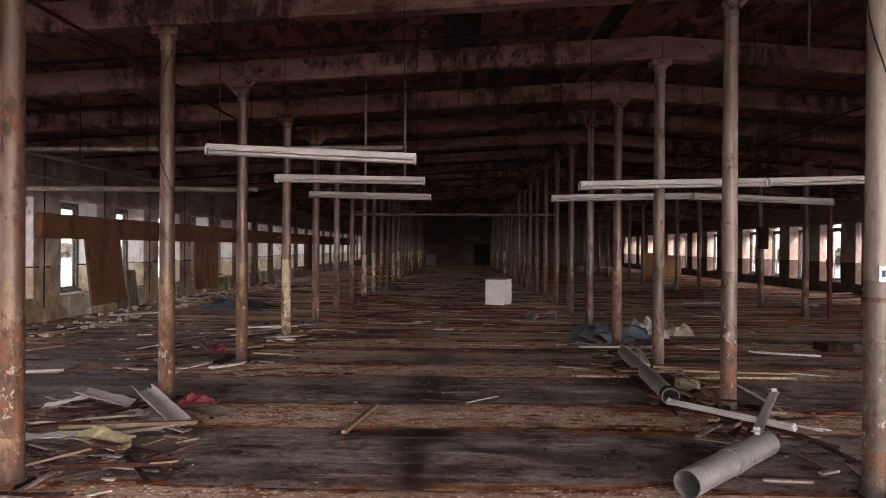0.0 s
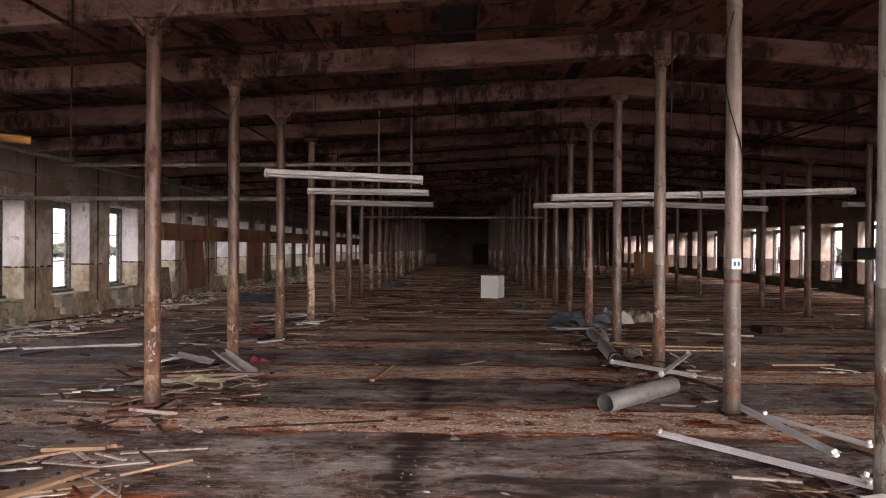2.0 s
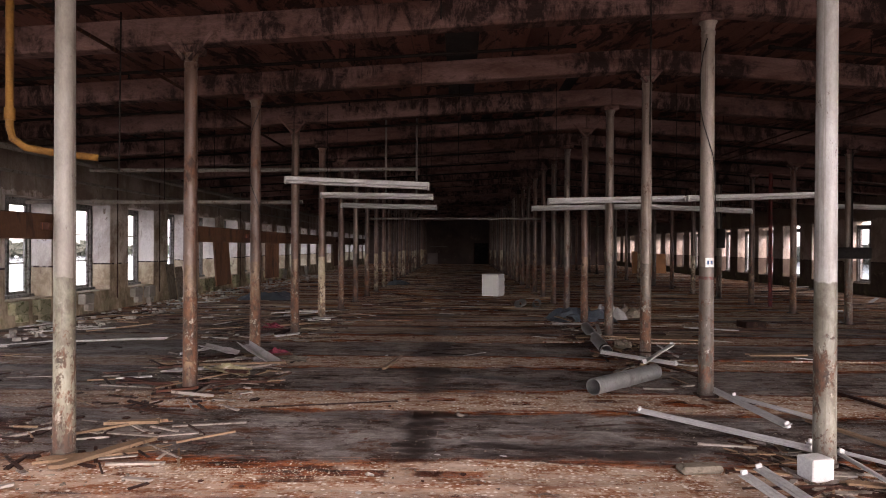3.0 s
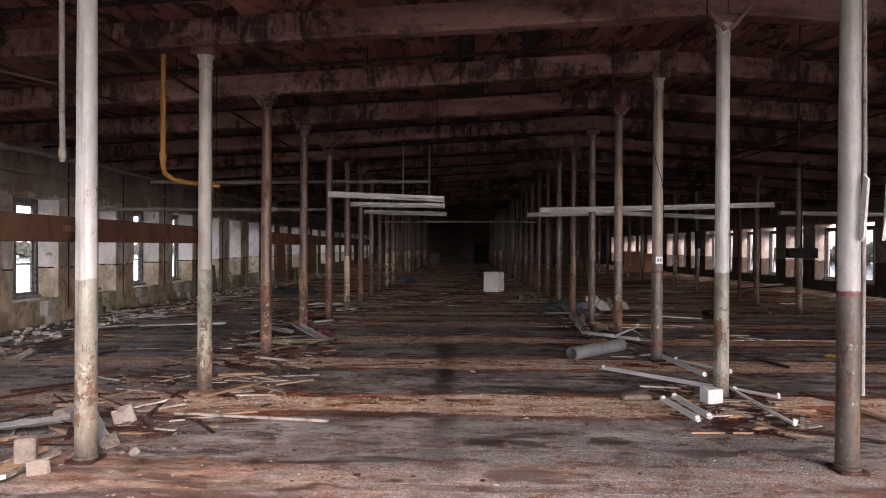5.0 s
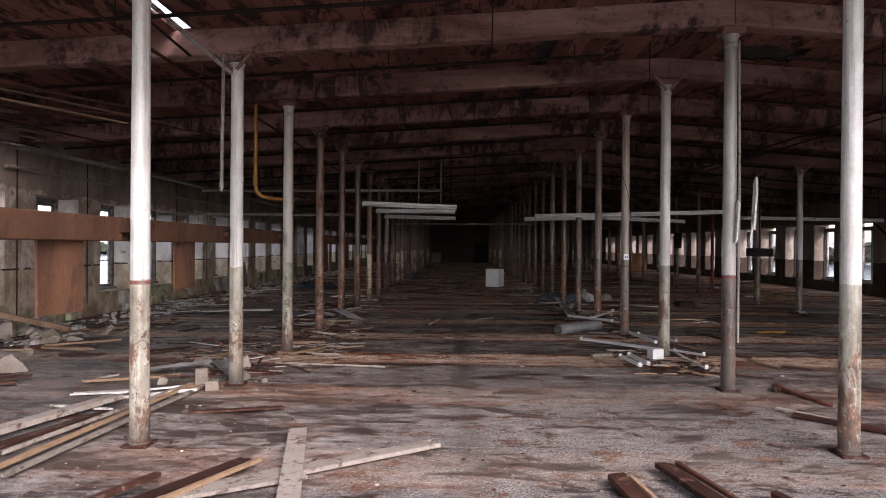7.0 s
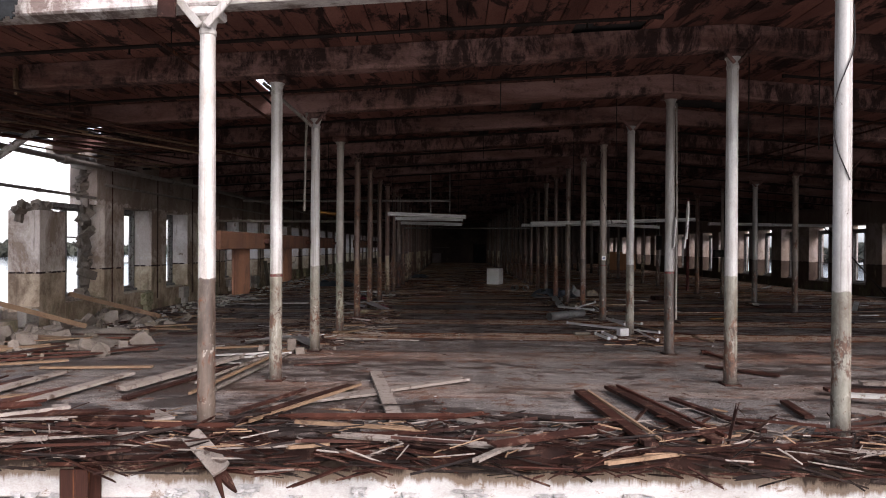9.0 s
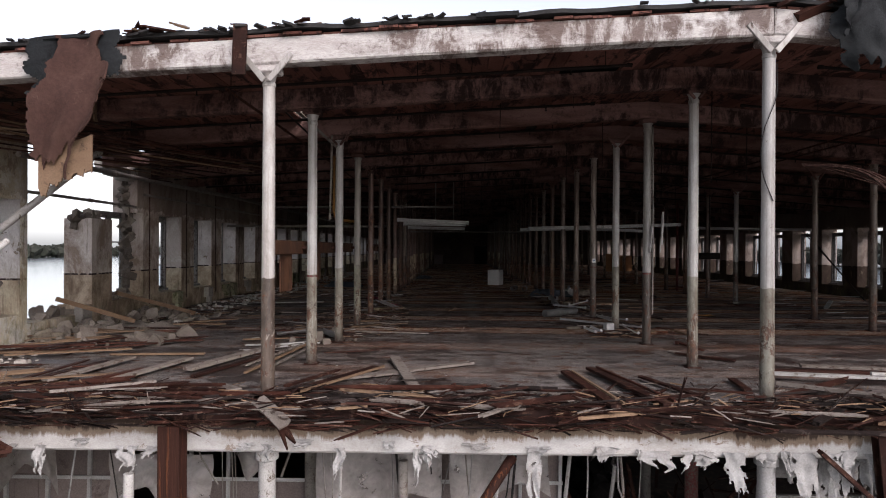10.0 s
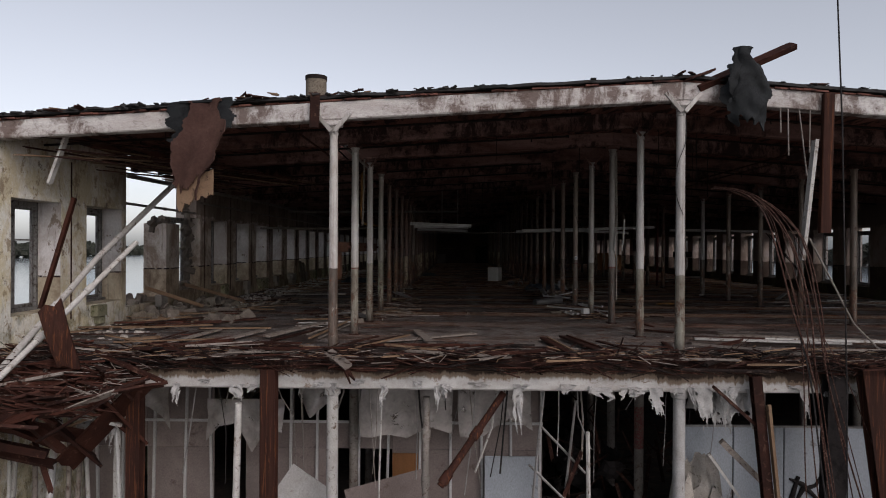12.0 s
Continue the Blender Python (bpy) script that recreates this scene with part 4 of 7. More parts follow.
solid("ceiling", b, M_CEIL, "grimy brown ceiling boards with open joints and gaps", "ceiling", kind="structure")

b = Build()
for side in (-1, 1):
    nx, ny = 56, 140

    def roof_at(u, v, side=side):
        x = side * lerp(0, HALF + 0.75, u)
        y = lerp(-0.18 + 0.09 * noise.noise((u * 17, side * 3, 1)), DEEP + 0.3, v)
        return (x, y, beam_low(x) + BEAM_H + 0.085 + 0.012 * noise.noise((x * 2, y, 0)))
    b.sheet(roof_at, nx, ny, 0.05, keep=lambda u, v, side=side: not sky_hole(side * u * (HALF + 0.75), lerp(-0.18, DEEP, v)))
solid("roof", b, M_ROOF, "black tar roofing with a ragged torn edge", "roof", kind="structure")


def roof_beam(first, seed, west=-HALF):
    """A timber beam across the hall, low-pitched to both sides, built of two lengths."""
    rng = random.Random(seed)
    ob = thing("roof_beam", "whitewashed timber roof beam, weathered and peeling" if first else "brownish streaked whitewashed timber roof beam",
               "beam", "roof beams")
    for x0, x1 in ((west, -0.006), (0.006, HALF if not first else 6.6)):
        b = Build()
        n = 28
        vs, fs = [], []
        for i in range(n + 1):
            x = lerp(x0, x1, i / n)
            z = beam_low(x)
            ch = 0.022
            wob = [rng.uniform(-0.005, 0.005) for _ in range(4)]
            ring = [(-0.125 + ch, 0), (0.125 - ch, 0), (0.125, ch), (0.125, BEAM_H), (-0.125, BEAM_H), (-0.125, ch)]
            for j, (yy, zz) in enumerate(ring):
                vs.append((x, yy + wob[j % 4], z + zz + (wob[(j + 1) % 4] if j not in (3, 4) else -0.002)))
        for i in range(n):
            for j in range(6):
                a, c = i * 6 + j, i * 6 + (j + 1) % 6
                fs.append((a, a + 6, c + 6, c))
        fs.append(tuple(range(6)))
        fs.append(tuple(n * 6 + j for j in range(6))[::-1])
        b.add(vs, fs)
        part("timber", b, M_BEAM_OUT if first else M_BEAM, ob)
    return ob


roof_beam(True, 1)
broken = roof_beam(False, 3, -9.65)
broken.matrix_basis = pose(0, BAY, 0)
for dy, z0, ln in ((-0.14, -0.06, 0.42), (0.0, 0.02, 0.3)):
    part("splintered_end", Build().board(Matrix.Translation((-9.67, dy, beam_low(-9.67) + 0.13 + z0)) @ Matrix.Rotation(radians(86), 4, "Y"), ln, 0.09, 0.03, random.Random(6), 0.2), M_WOOD_TAN, broken, "bare tan splintered end")
proto = roof_beam(False, 2)
proto.matrix_basis = pose(0, 2 * BAY, 0)
for k in range(3, 27):
    copy_thing(proto, pose(0, k * BAY, 0))


# ---- columns ----
def column(row_x, material, braces, label, outer):
    """Round column with base ring, cap, timber bolster and, on some, two diagonal braces."""
    top = beam_low(row_x)
    ob = thing("column", label, "column", "hall columns")
    b = Build()
    cap = top - 0.10
    prof = [(0.0, 0.098), (0.05, 0.098), (0.052, 0.086), (1.2, 0.083), (2.6, 0.079), (cap - 0.16, 0.074), (cap - 0.15, 0.082), (cap - 0.11, 0.082), (cap - 0.10, 0.072), (cap - 0.03, 0.085), (cap, 0.105)]
    b.tube([(0, 0, z) for z, _ in prof], [r for _, r in prof], 20)
    part("shaft", b, material, ob)
    part("base_plate", Build().box((0, 0, 0.012), (0.23, 0.23, 0.024), ch=0.006), M_WOOD_DARK, ob, "dark base plate")
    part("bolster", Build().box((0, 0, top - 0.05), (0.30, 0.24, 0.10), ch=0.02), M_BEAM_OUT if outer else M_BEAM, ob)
    if braces:
        for s in (-1, 1):
            b = Build()
            p0, p1 = Vector((s * 0.03, -0.10, top - 0.20)), Vector((s * 0.31, -0.155, top + 0.13))
            d = p1 - p0
            rot = Matrix.Rotation(-math.atan2(d.z, d.x), 4, "Y")
            b.box((p0 + p1) / 2, (d.length, 0.035, 0.075 if outer else 0.045), rot, ch=0.008)
            part("brace", b, M_COL_WHITE if outer else M_BEAM, ob)
    return ob


def column_row(x, kinds, braced, first_k, last_k):
    made = {}
    for k in range(first_k, last_k):
        kind = kinds.get(k, ("r", "y", "r", "c", "r")[(k * 3 + int(x > 1) + k // 4) % 5] if x > -1 else ("y", "r", "r", "y")[k % 4])
        key = (kind, k in braced or (k > 8 and k % 3 == 0), k == 0)
        m = pose(x, k * BAY, 0, 0, 0, 0)
        if key not in made:
            mt = {"w": M_COL_WHITE, "c": M_COL_CREAM, "r": M_COL_RUST, "y": M_COL_LIT_FOOT, "g": M_COL_GREEN, "h": M_COL_PALE, "d": M_COL_DULL}[kind]
            lb = {"w": "white-painted round column with a dark worn foot", "c": "dull cream round column with a stained foot", "r": "rust-brown round column with flaking paint", "y": "brown round column, its cream foot lightened as by window light", "g": "dull cream round column with a mossy flaking foot", "d": "dull cream round column with a dark worn foot", "h": "white-painted round column with a pale greenish flaking foot"}[kind]
            made[key] = column(x, mt, key[1], lb, key[2])
            made[key].matrix_basis = m
        else:
            copy_thing(made[key], m)


column_row(-SPAN, {0: "w", 1: "h", 2: "h", 3: "g", 4: "r", 5: "r", 6: "r", 7: "y", 8: "r", 9: "c"}, {0, 2, 4, 6, 8}, 0, 27)
column_row(0.0, {0: "h", 1: "h", 2: "w", 3: "h", 4: "d", 5: "c", 6: "c", 7: "r", 8: "c", 9: "r"}, {0, 1, 3, 5, 7}, 0, 27)
column_row(SPAN - 0.1, {2: "c", 3: "c", 4: "c", 5: "c", 6: "w", 7: "c"}, {4, 6, 8}, 1, 27)


# ---- fixtures of the hall ----
def lamp_strip(x0, y0, z0, x1, y1, z1, hang=True):
    """A long two-tube batten lamp hung on thin rods, tubes facing down."""
    ob = thing("fluorescent_lamp", "dusty white twin-tube batten lamp hanging from the ceiling on rods", "lamp", "batten lamps")
    a, b2 = Vector((x0, y0, z0)), Vector((x1, y1, z1))
    d = b2 - a
    yaw = math.atan2(d.y, d.x)
    rot = Matrix.Rotation(yaw, 4, "Z") @ Matrix.Rotation(-math.atan2(d.z, math.hypot(d.x, d.y)), 4, "Y")
    mid, ln = (a + b2) / 2, d.length
    ax = rot.to_3x3()
    part("body", Build().box(mid, (ln, 0.11, 0.06), rot, 0.008), M_TUBE, ob)
    part("reflector", Build().box(mid - ax @ Vector((0, 0, 0.034)), (ln - 0.02, 0.15, 0.008), rot), M_TUBE, ob)
    for s in (-1, 1):
        o = ax @ Vector((0, s * 0.045, -0.062))
        part("tube", Build().tube([a.lerp(b2, 0.015) + o, a.lerp(b2, 0.985) + o], 0.017, 10), M_TUBE, ob, "grey glass tube")
        e = ax @ Vector((s * (ln / 2 - 0.012), 0, -0.045))
        part("end_cap", Build().box(mid + e, (0.03, 0.15, 0.085), rot, 0.005), M_TUBE, ob)
    if hang:
        for u in (0.06, 0.94):
            p = a.lerp(b2, u)
            part("hanger", Build().tube([p, (p.x, p.y, beam_low(p.x) + BEAM_H)], 0.006, 6), M_PIPE_DARK, ob, "thin dark hanger rod")
    return ob


lamp_strip(-5.63, 11.95, 2.80, -3.40, 12.08, 2.72)
lamp_strip(-5.64, 14.50, 2.77, -3.45, 14.72, 2.76)
lamp_strip(-5.63, 16.62, 2.71, -3.44, 16.55, 2.66)
lamp_strip(-1.32, 13.80, 2.61, 1.20, 13.95, 2.68)
lamp_strip(1.24, 13.95, 2.68, 3.95, 14.20, 2.78)
lamp_strip(-1.32, 16.40, 2.64, 1.10, 16.40, 2.69)
lamp_strip(1.14, 16.40, 2.69, 3.55, 16.45, 2.60)
lamp_strip(5.60, 17.20, 2.76, 8.05, 17.60, 2.75)
lamp_strip(8.10, 17.62, 2.75, 10.50, 17.95, 2.74)


def cabinet():
    """A white enamelled metal cabinet with a door, lid and feet, seen across one corner."""
    yaw = 65.0
    ob = thing("metal_cabinet", "white enamelled metal cabinet standing askew on the littered floor", "cabinet",
               at=pose(-1.60, 23.9, 0, 0, 0, yaw))
    s, h = 0.60, 0.80
    part("body", Build().box((s / 2, s / 2, h / 2 + 0.02), (s, s, h - 0.07), ch=0.012), M_WHITE, ob)
    part("lid", Build().box((s / 2, s / 2, h - 0.01), (s + 0.012, s + 0.012, 0.035), ch=0.01), M_WHITE, ob)
    door = part("door", Build().box((s / 2, -0.012, h / 2), (s - 0.06, 0.02, h - 0.2), ch=0.008), M_WHITE, ob)
    part("handle", Build().box((s - 0.09, -0.03, h * 0.62), (0.025, 0.02, 0.12), ch=0.005), M_GALV, door, "dull metal handle")
    for x in (0.06, s - 0.06):
        for y in (0.06, s - 0.06):
            part("foot", Build().tube([(x, y, 0), (x, y, 0.03)], 0.025, 8), M_RUST, ob)
    return ob


cabinet()


def sprinkler_line(k, side):
    """A thin iron pipe following the roof slope in the middle of a bay, with drop heads and hangers."""
    y = (k + 0.52) * BAY
    ob = thing("sprinkler_pipe", "thin sooty iron sprinkler pipe under the ceiling boards", "pipe", "sprinkler pipes")
    x0, x1 = side * 1.35, side * (HALF - 0.05)
    off = 0.11
    part("pipe", Build().tube([(x0, y, beam_low(x0) + off), (x1, y, beam_low(x1) + off)], 0.024, 8), M_PIPE_DARK, ob)
    part("end_cap", Build().tube([(x0 - side * 0.03, y, beam_low(x0) + off), (x0 + side * 0.04, y, beam_low(x0) + off)], 0.032, 8), M_PIPE_DARK, ob)
    for i in range(4):
        x = side * (2.2 + 2.7 * i)
        z = beam_low(x) + off
        part("sprinkler_head", Build().tube([(x, y, z - 0.085), (x, y, z - 0.07), (x, y, z - 0.03), (x, y, z)], [0.026, 0.012, 0.012, 0.014], 8), M_PIPE_DARK, ob)
        part("hanger", Build().tube([(x + 0.5, y, z - 0.03), (x + 0.5, y, beam_low(x + 0.5) + BEAM_H + 0.01)], 0.007, 6), M_PIPE_DARK, ob)


for k in range(0, 20):
    sprinkler_line(k, -1)
    sprinkler_line(k, 1)


def run(name, pts, r, material, label, couplings=(), n=12, group="long pipes", category="pipe"):
    """A pipe through points, with thicker couplings at given fractions of each length."""
    ob = thing(name, label, category, group)
    part("pipe", Build().tube(pts, r, n), material, ob)
    for i, u in couplings:
        p, q = Vector(pts[i]), Vector(pts[i + 1])
        d = (q - p).normalized() * r * 1.6
        c = p.lerp(q, u)
        part("coupling", Build().tube([c - d, c + d], r * 1.35, n), material, ob)
    return ob


run("steam_pipe", [(-11.55, 3.2, 3.52), (-11.55, 14, 3.62), (-11.5, 45, 3.5)], 0.055, M_PIPE, "pale painted pipe along the wall under the ceiling", [(0, 0.3), (0, 0.75), (1, 0.1), (1, 0.3), (1, 0.5)])
run("steam_pipe", [(-12.26, 9.2, 3.30), (-12.26, 50, 3.2)], 0.035, M_PIPE, "thin pale pipe along the wall under the ceiling", [(0, 0.2), (0, 0.5)])
run("steam_pipe", [(-11.2, 16.2, 3.42), (-8.4, 16.2, 3.43), (-3.85, 16.2, 3.46)], 0.042, M_PIPE, "pale pipe crossing the aisle between wall and columns", [(0, 0.1), (0, 0.9), (1, 0.4)])
run("steam_pipe", [(-12.32, 15.7, 2.68), (-6.3, 15.75, 2.69)], 0.045, M_PIPE, "pale pipe crossing the aisle between wall and columns", [(0, 0.25), (0, 0.75)])
run("steam_pipe", [(-6.16, 24.40, 2.72), (-0.02, 24.40, 2.74)], 0.036, M_PIPE, "pale thin pipe crossing the aisle deep in the hall", [(0, 0.3), (0, 0.7)])
for x in (-5.0, -1.2):
    run("hanging_rod", [(x, 24.40, 2.72), (x, 24.40, beam_low(x) + BEAM_H + 0.01)], 0.009, M_PIPE_DARK, "thin rod hanging from the ceiling", n=6, group="hanging rods", category="rod")
for x in (-9.3, -6.4):
    run("hanging_rod", [(x, 15.73, 2.69), (x, 15.73, beam_low(x) + BEAM_H + 0.01)], 0.009, M_PIPE_DARK, "thin rod hanging from the ceiling", n=6, group="hanging rods", category="rod")
run("hanging_rod", [(-8.4, 16.2, 3.43), (-8.4, 16.2, beam_low(-8.4) + BEAM_H + 0.01)], 0.009, M_PIPE_DARK, "thin rod hanging from the ceiling", n=6, group="hanging rods", category="rod")
run("conduit", [(-6.92, 0.6, 4.02), (-6.92, 30, 3.98)], 0.022, M_RUST, "dark brown conduit strapped below the beams", [(0, 0.1), (0, 0.3)])
run("conduit", [(3.70, 2.4, 4.10), (3.70, 40, 4.08)], 0.02, M_RUST, "dark conduit strapped below the beams", [(0, 0.2)])
run("conduit", [(4.02, 4.9, 4.06), (4.02, 40, 4.04)], 0.016, M_RUST, "dark conduit strapped below the beams", [(0, 0.2)])
run("gas_pipe", [(-6.78, 7.52, 4.30), (-6.78, 7.52, 2.76), (-6.76, 7.53, 2.66), (-6.68, 7.58, 2.59), (-6.50, 7.66, 2.56), (-6.20, 7.85, 2.54)], 0.032, M_YELLOW, "faded yellow pipe dropping from the ceiling beside a column", [(0, 0.93)])
run("hanging_rod", [(-6.36, 4.86, 2.45), (-6.33, 4.80, 3.1), (-6.30, 4.75, 4.14)], 0.022, M_PIPE, "pale rod hanging beside a column", [(0, 0.1)], group="hanging rods", category="rod")
run("red_pipe", [(6.42, 21.5, 0), (6.42, 21.5, beam_low(6.42))], 0.06, patchy("dark_red_pipe", (0.16, 0.03, 0.028), (0.10, 0.02, 0.02), (0.06, 0.03, 0.025), 4.0, rough=0.6, vary=0.0), "dark red standing pipe from floor to ceiling", [(0, 0.35)])
for x in (-4.56, -3.88):
    run("hanging_strut", [(x, 16.2, 2.92), (x, 16.2, beam_low(x) + BEAM_H + 0.01)], 0.022, M_PIPE, "pale strut hanging from the ceiling", group="hanging rods", category="strut")
for x, y, z in ((-6.85, 9.4, 2.6), (-2.95, 13.1, 3.2), (-0.9, 9.0, 2.85), (1.35, 8.2, 3.1), (0.75, 3.6, 3.1), (1.25, 2.6, 3.2), (2.2, 5.4, 3.3), (2.6, 5.4, 3.25), (-0.55, 6.4, 3.75), (-3.0, 4.2, 4.0), (-3.1, 7.9, 3.8)):
    run("hanging_rod", [(x, y, z), (x + 0.01, y + 0.01, beam_low(x) + BEAM_H + 0.03)], 0.009, M_PIPE_DARK, "thin rod hanging from the ceiling", n=6, group="hanging rods", category="rod")


run("steel_brace", [(-6.22, 4.80, 3.92), (-6.78, 3.85, 4.42)], 0.03, M_PIPE, "pale brace slanting from a column head to the ceiling", n=8, group="edge struts", category="brace")
run("steel_brace", [(-6.72, 4.75, 4.12), (-6.98, 3.7, 4.40)], 0.018, M_PIPE_DARK, "dark thin brace under the open slot in the ceiling", n=8, group="edge struts", category="brace")


# rail with hanging rust-brown panels along the column row
def panel_rail(y0, y1, panels):
    ob = thing("guard_rail", "long rust-brown timber rail on the columns with hanging sheet panels", "rail", "guard rails")
    part("rail", Build().box((-6.34, (y0 + y1) / 2, 1.90), (0.06, y1 - y0, 0.21), ch=0.01), M_PANEL, ob)
    for ya, yb, z0, tilt in panels:
        b = Build()
        b.sheet(lambda u, v: (-6.39 - 0.02 * math.sin(u * 3 + ya), lerp(ya, yb, u) + tilt * (1 - v), lerp(z0, 1.99, v)), 8, 8, 0.022)
        part("panel", b, M_PANEL, ob, "stained rust-brown sheet")
    k = math.ceil(y0 / BAY)
    while k * BAY < y1:
        part("bracket", Build().box((-6.29, k * BAY, 1.9), (0.10, 0.20, 0.06), ch=0.006), M_RUST, ob)
        k += 1
    return ob


panel_rail(0.75, 7.5, ((1.40, 1.90, 1.24, 0.02), (3.58, 4.12, 1.29, 0.0)))
panel_rail(10.3, 26.0, ((10.95, 11.62, 1.17, 0.15), (13.5, 14.2, 1.16, 0.0), (19.6, 20.3, 1.2, 0.1)))


# small fixings on columns
def column_sign():
    ob = thing("column_sign", "small blue and white enamel sign on a column", "sign")
    part("plate", Build().box((0.0, 9.76 - 0.092, 1.58), (0.10, 0.008, 0.11), ch=0.003), M_WHITE, ob)
    blue = patchy("sign_blue", (0.05, 0.12, 0.25), (0.04, 0.10, 0.2), (0.2, 0.2, 0.2), 9, vary=0.0)
    for dx in (-0.02, 0.02):
        part("mark", Build().box((dx, 9.76 - 0.098, 1.58), (0.022, 0.004, 0.045)), blue, ob)


column_sign()
RED = patchy("red_band_paint", (0.17, 0.04, 0.04), (0.12, 0.04, 0.035), (0.13, 0.10, 0.085), 9, wear=(0.44, 0.58), vary=0.0)
for x, y, z in ((0, 2 * BAY, 1.42), (0, 4 * BAY, 1.40), (-SPAN, BAY, 1.44)):
    solid("paint_band", Build().tube([(x, y, z - 0.02), (x, y, z + 0.015)], 0.0845, 20, caps=False), RED, "worn red painted band round a column", "paint band", "column bands")


def meter_box(x, y, z0, z1, w):
    ob = thing("switch_box", "black metal switch box mounted on a column", "switch box", "switch boxes")
    part("case", Build().box((x, y - 0.14, (z0 + z1) / 2), (w, 0.12, z1 - z0), ch=0.01), M_DARK, ob)
    part("cover", Build().box((x, y - 0.205, (z0 + z1) / 2), (w - 0.04, 0.014, z1 - z0 - 0.05), ch=0.004), M_DARK, ob)
    part("conduit", Build().tube([(x, y - 0.12, z1), (x, y - 0.12, beam_low(x))], 0.018, 8), M_PIPE_DARK, ob)


meter_box(SPAN - 0.1, 10 * BAY, 1.75, 2.42, 0.26)
meter_box(SPAN - 0.1, 7 * BAY, 1.52, 1.78, 0.8)
# conduit and split board on the third column of the ridge row
run("conduit", [(0.115, 2 * BAY, 0.6), (0.12, 2 * BAY, 2.6), (0.10, 2 * BAY, beam_low(0.1) - 0.15)], 0.017, M_PIPE, "pale conduit clipped to a column", [(0, 0.5)], n=8)
b = Build()
b.board(Matrix.Translation((0.27, 4.80, 2.26)) @ Matrix.Rotation(radians(-87), 4, "Y"), 0.85, 0.085, 0.025, random.Random(5), 0.35)
b.board(Matrix.Translation((0.05, 4.77, 2.1)) @ Matrix.Rotation(radians(-86), 4, "Y"), 0.55, 0.06, 0.02, random.Random(8), 0.2)
solid("split_board", b, M_WOOD_WHITE, "white splintered board nailed to a column", "board")


def cable_on_column(x, y, z0, z1, seed):
    rng = random.Random(seed)
    pts = []
    for i in range(14):
        u = i / 13
        a = -1.6 + 1.5 * math.sin(u * 5 + seed)
        pts.append((x + 0.093 * math.cos(a), y + 0.093 * math.sin(a), lerp(z0, z1, u)))
    solid("loose_cable", Build().tube(pts, 0.006, 6), M_BLACK, "thin black cable wound loosely round a column", "cable", "loose cables")


cable_on_column(0, 4 * BAY, 2.0, 4.2, 1)
cable_on_column(0, 0, 2.5, 4.2, 3)
cable_on_column(-SPAN, 5 * BAY, 2.2, 3.9, 2)


# ---- end of the hall ----
for x, w in ((-0.75, 1.3),):
    ob = thing("doorway", "doorway in the end wall, its dark opening a painted panel", "doorway", kind="structure")
    # near-black panel on the solid wall paints the shade of the opening
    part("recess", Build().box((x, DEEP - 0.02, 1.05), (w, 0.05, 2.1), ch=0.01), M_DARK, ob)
    for s in (-1, 1):
        part("frame", Build().box((x + s * (w / 2 + 0.05), DEEP - 0.04, 1.08), (0.1, 0.09, 2.16), ch=0.01), M_WOOD_DARK, ob)
b = Build()
b.box((-5.6, DEEP - 0.3, 0.55), (1.0, 0.5, 1.1), ch=0.02)
solid("end_counter", b, M_DRY, "pale low counter against the far end wall", "counter")
solid("wall_shelf", Build().box((-5.0, DEEP - 0.15, 1.75), (1.7, 0.28, 0.06), ch=0.01), M_PIPE, "pale shelf on the far end wall", "shelf")

# ---- masonry blocks below the sills, broken wall edges ----
rng = random.Random(21)
for c in west_c:
    if c < -1 or c > 42:
        continue
    for j, (dy, w, h) in enumerate(((-0.42, 0.42, 0.26), (0.30, 0.40, 0.34))):
        if rng.random() < 0.25:
            continue
        b = Build()
        b.box((-HALF + 0.07, c + dy + rng.uniform(-0.06, 0.06), 0.55 - h / 2 - 0.02), (0.2, w, h), Matrix.Rotation(rng.uniform(-0.03, 0.03), 4, "X"), 0.02)
        b.box((-HALF + 0.05, c + dy + 0.1, 0.55 - h - 0.11), (0.16, w * 0.6, 0.18), None, 0.02)
        solid("sill_block", b, M_MOSSY if rng.random() < 0.7 else M_PLASTER, "cracked mossy cream masonry block under a window sill", "masonry block", "sill blocks")
for y0, y1, z0, z1, n in ((4.48, 4.53, 0.3, 4.0, 30), (6.65, 7.55, 2.46, 2.56, 14), (8.92, 8.97, 0.6, 4.0, 30), (5.2, 6.5, 0.25, 0.45, 10), (7.7, 8.9, 0.45, 0.62, 8)):
    b = Build()
    for i in range(n):
        y, z = lerp(y0, y1, rng.random()), lerp(z0, z1, (i + rng.random()) / n)
        s = rng.uniform(0.10, 0.22)
        b.chunk((-HALF - 0.33 + rng.uniform(-0.06, 0.06), y, z), (0.46, s, s), rng, 0.16)
    solid("broken_masonry", b, M_STONE, "ragged broken masonry edge of the collapsed wall", "masonry", kind="structure")
b = Build()
for i in range(9):
    b.box((-HALF - 0.25, 7.75 + 0.14 * i + rng.uniform(-0.05, 0.05), 3.92 - 0.02 * i + rng.uniform(-0.05, 0.05)), (0.42, 0.24, rng.uniform(0.12, 0.28)), Euler((rng.gauss(0, 0.2), rng.gauss(0, 0.1), 0)).to_matrix(), 0.03)
solid("lintel_remains", b, M_PLASTER, "white broken lintel left hanging at the wall top", "masonry", kind="structure")
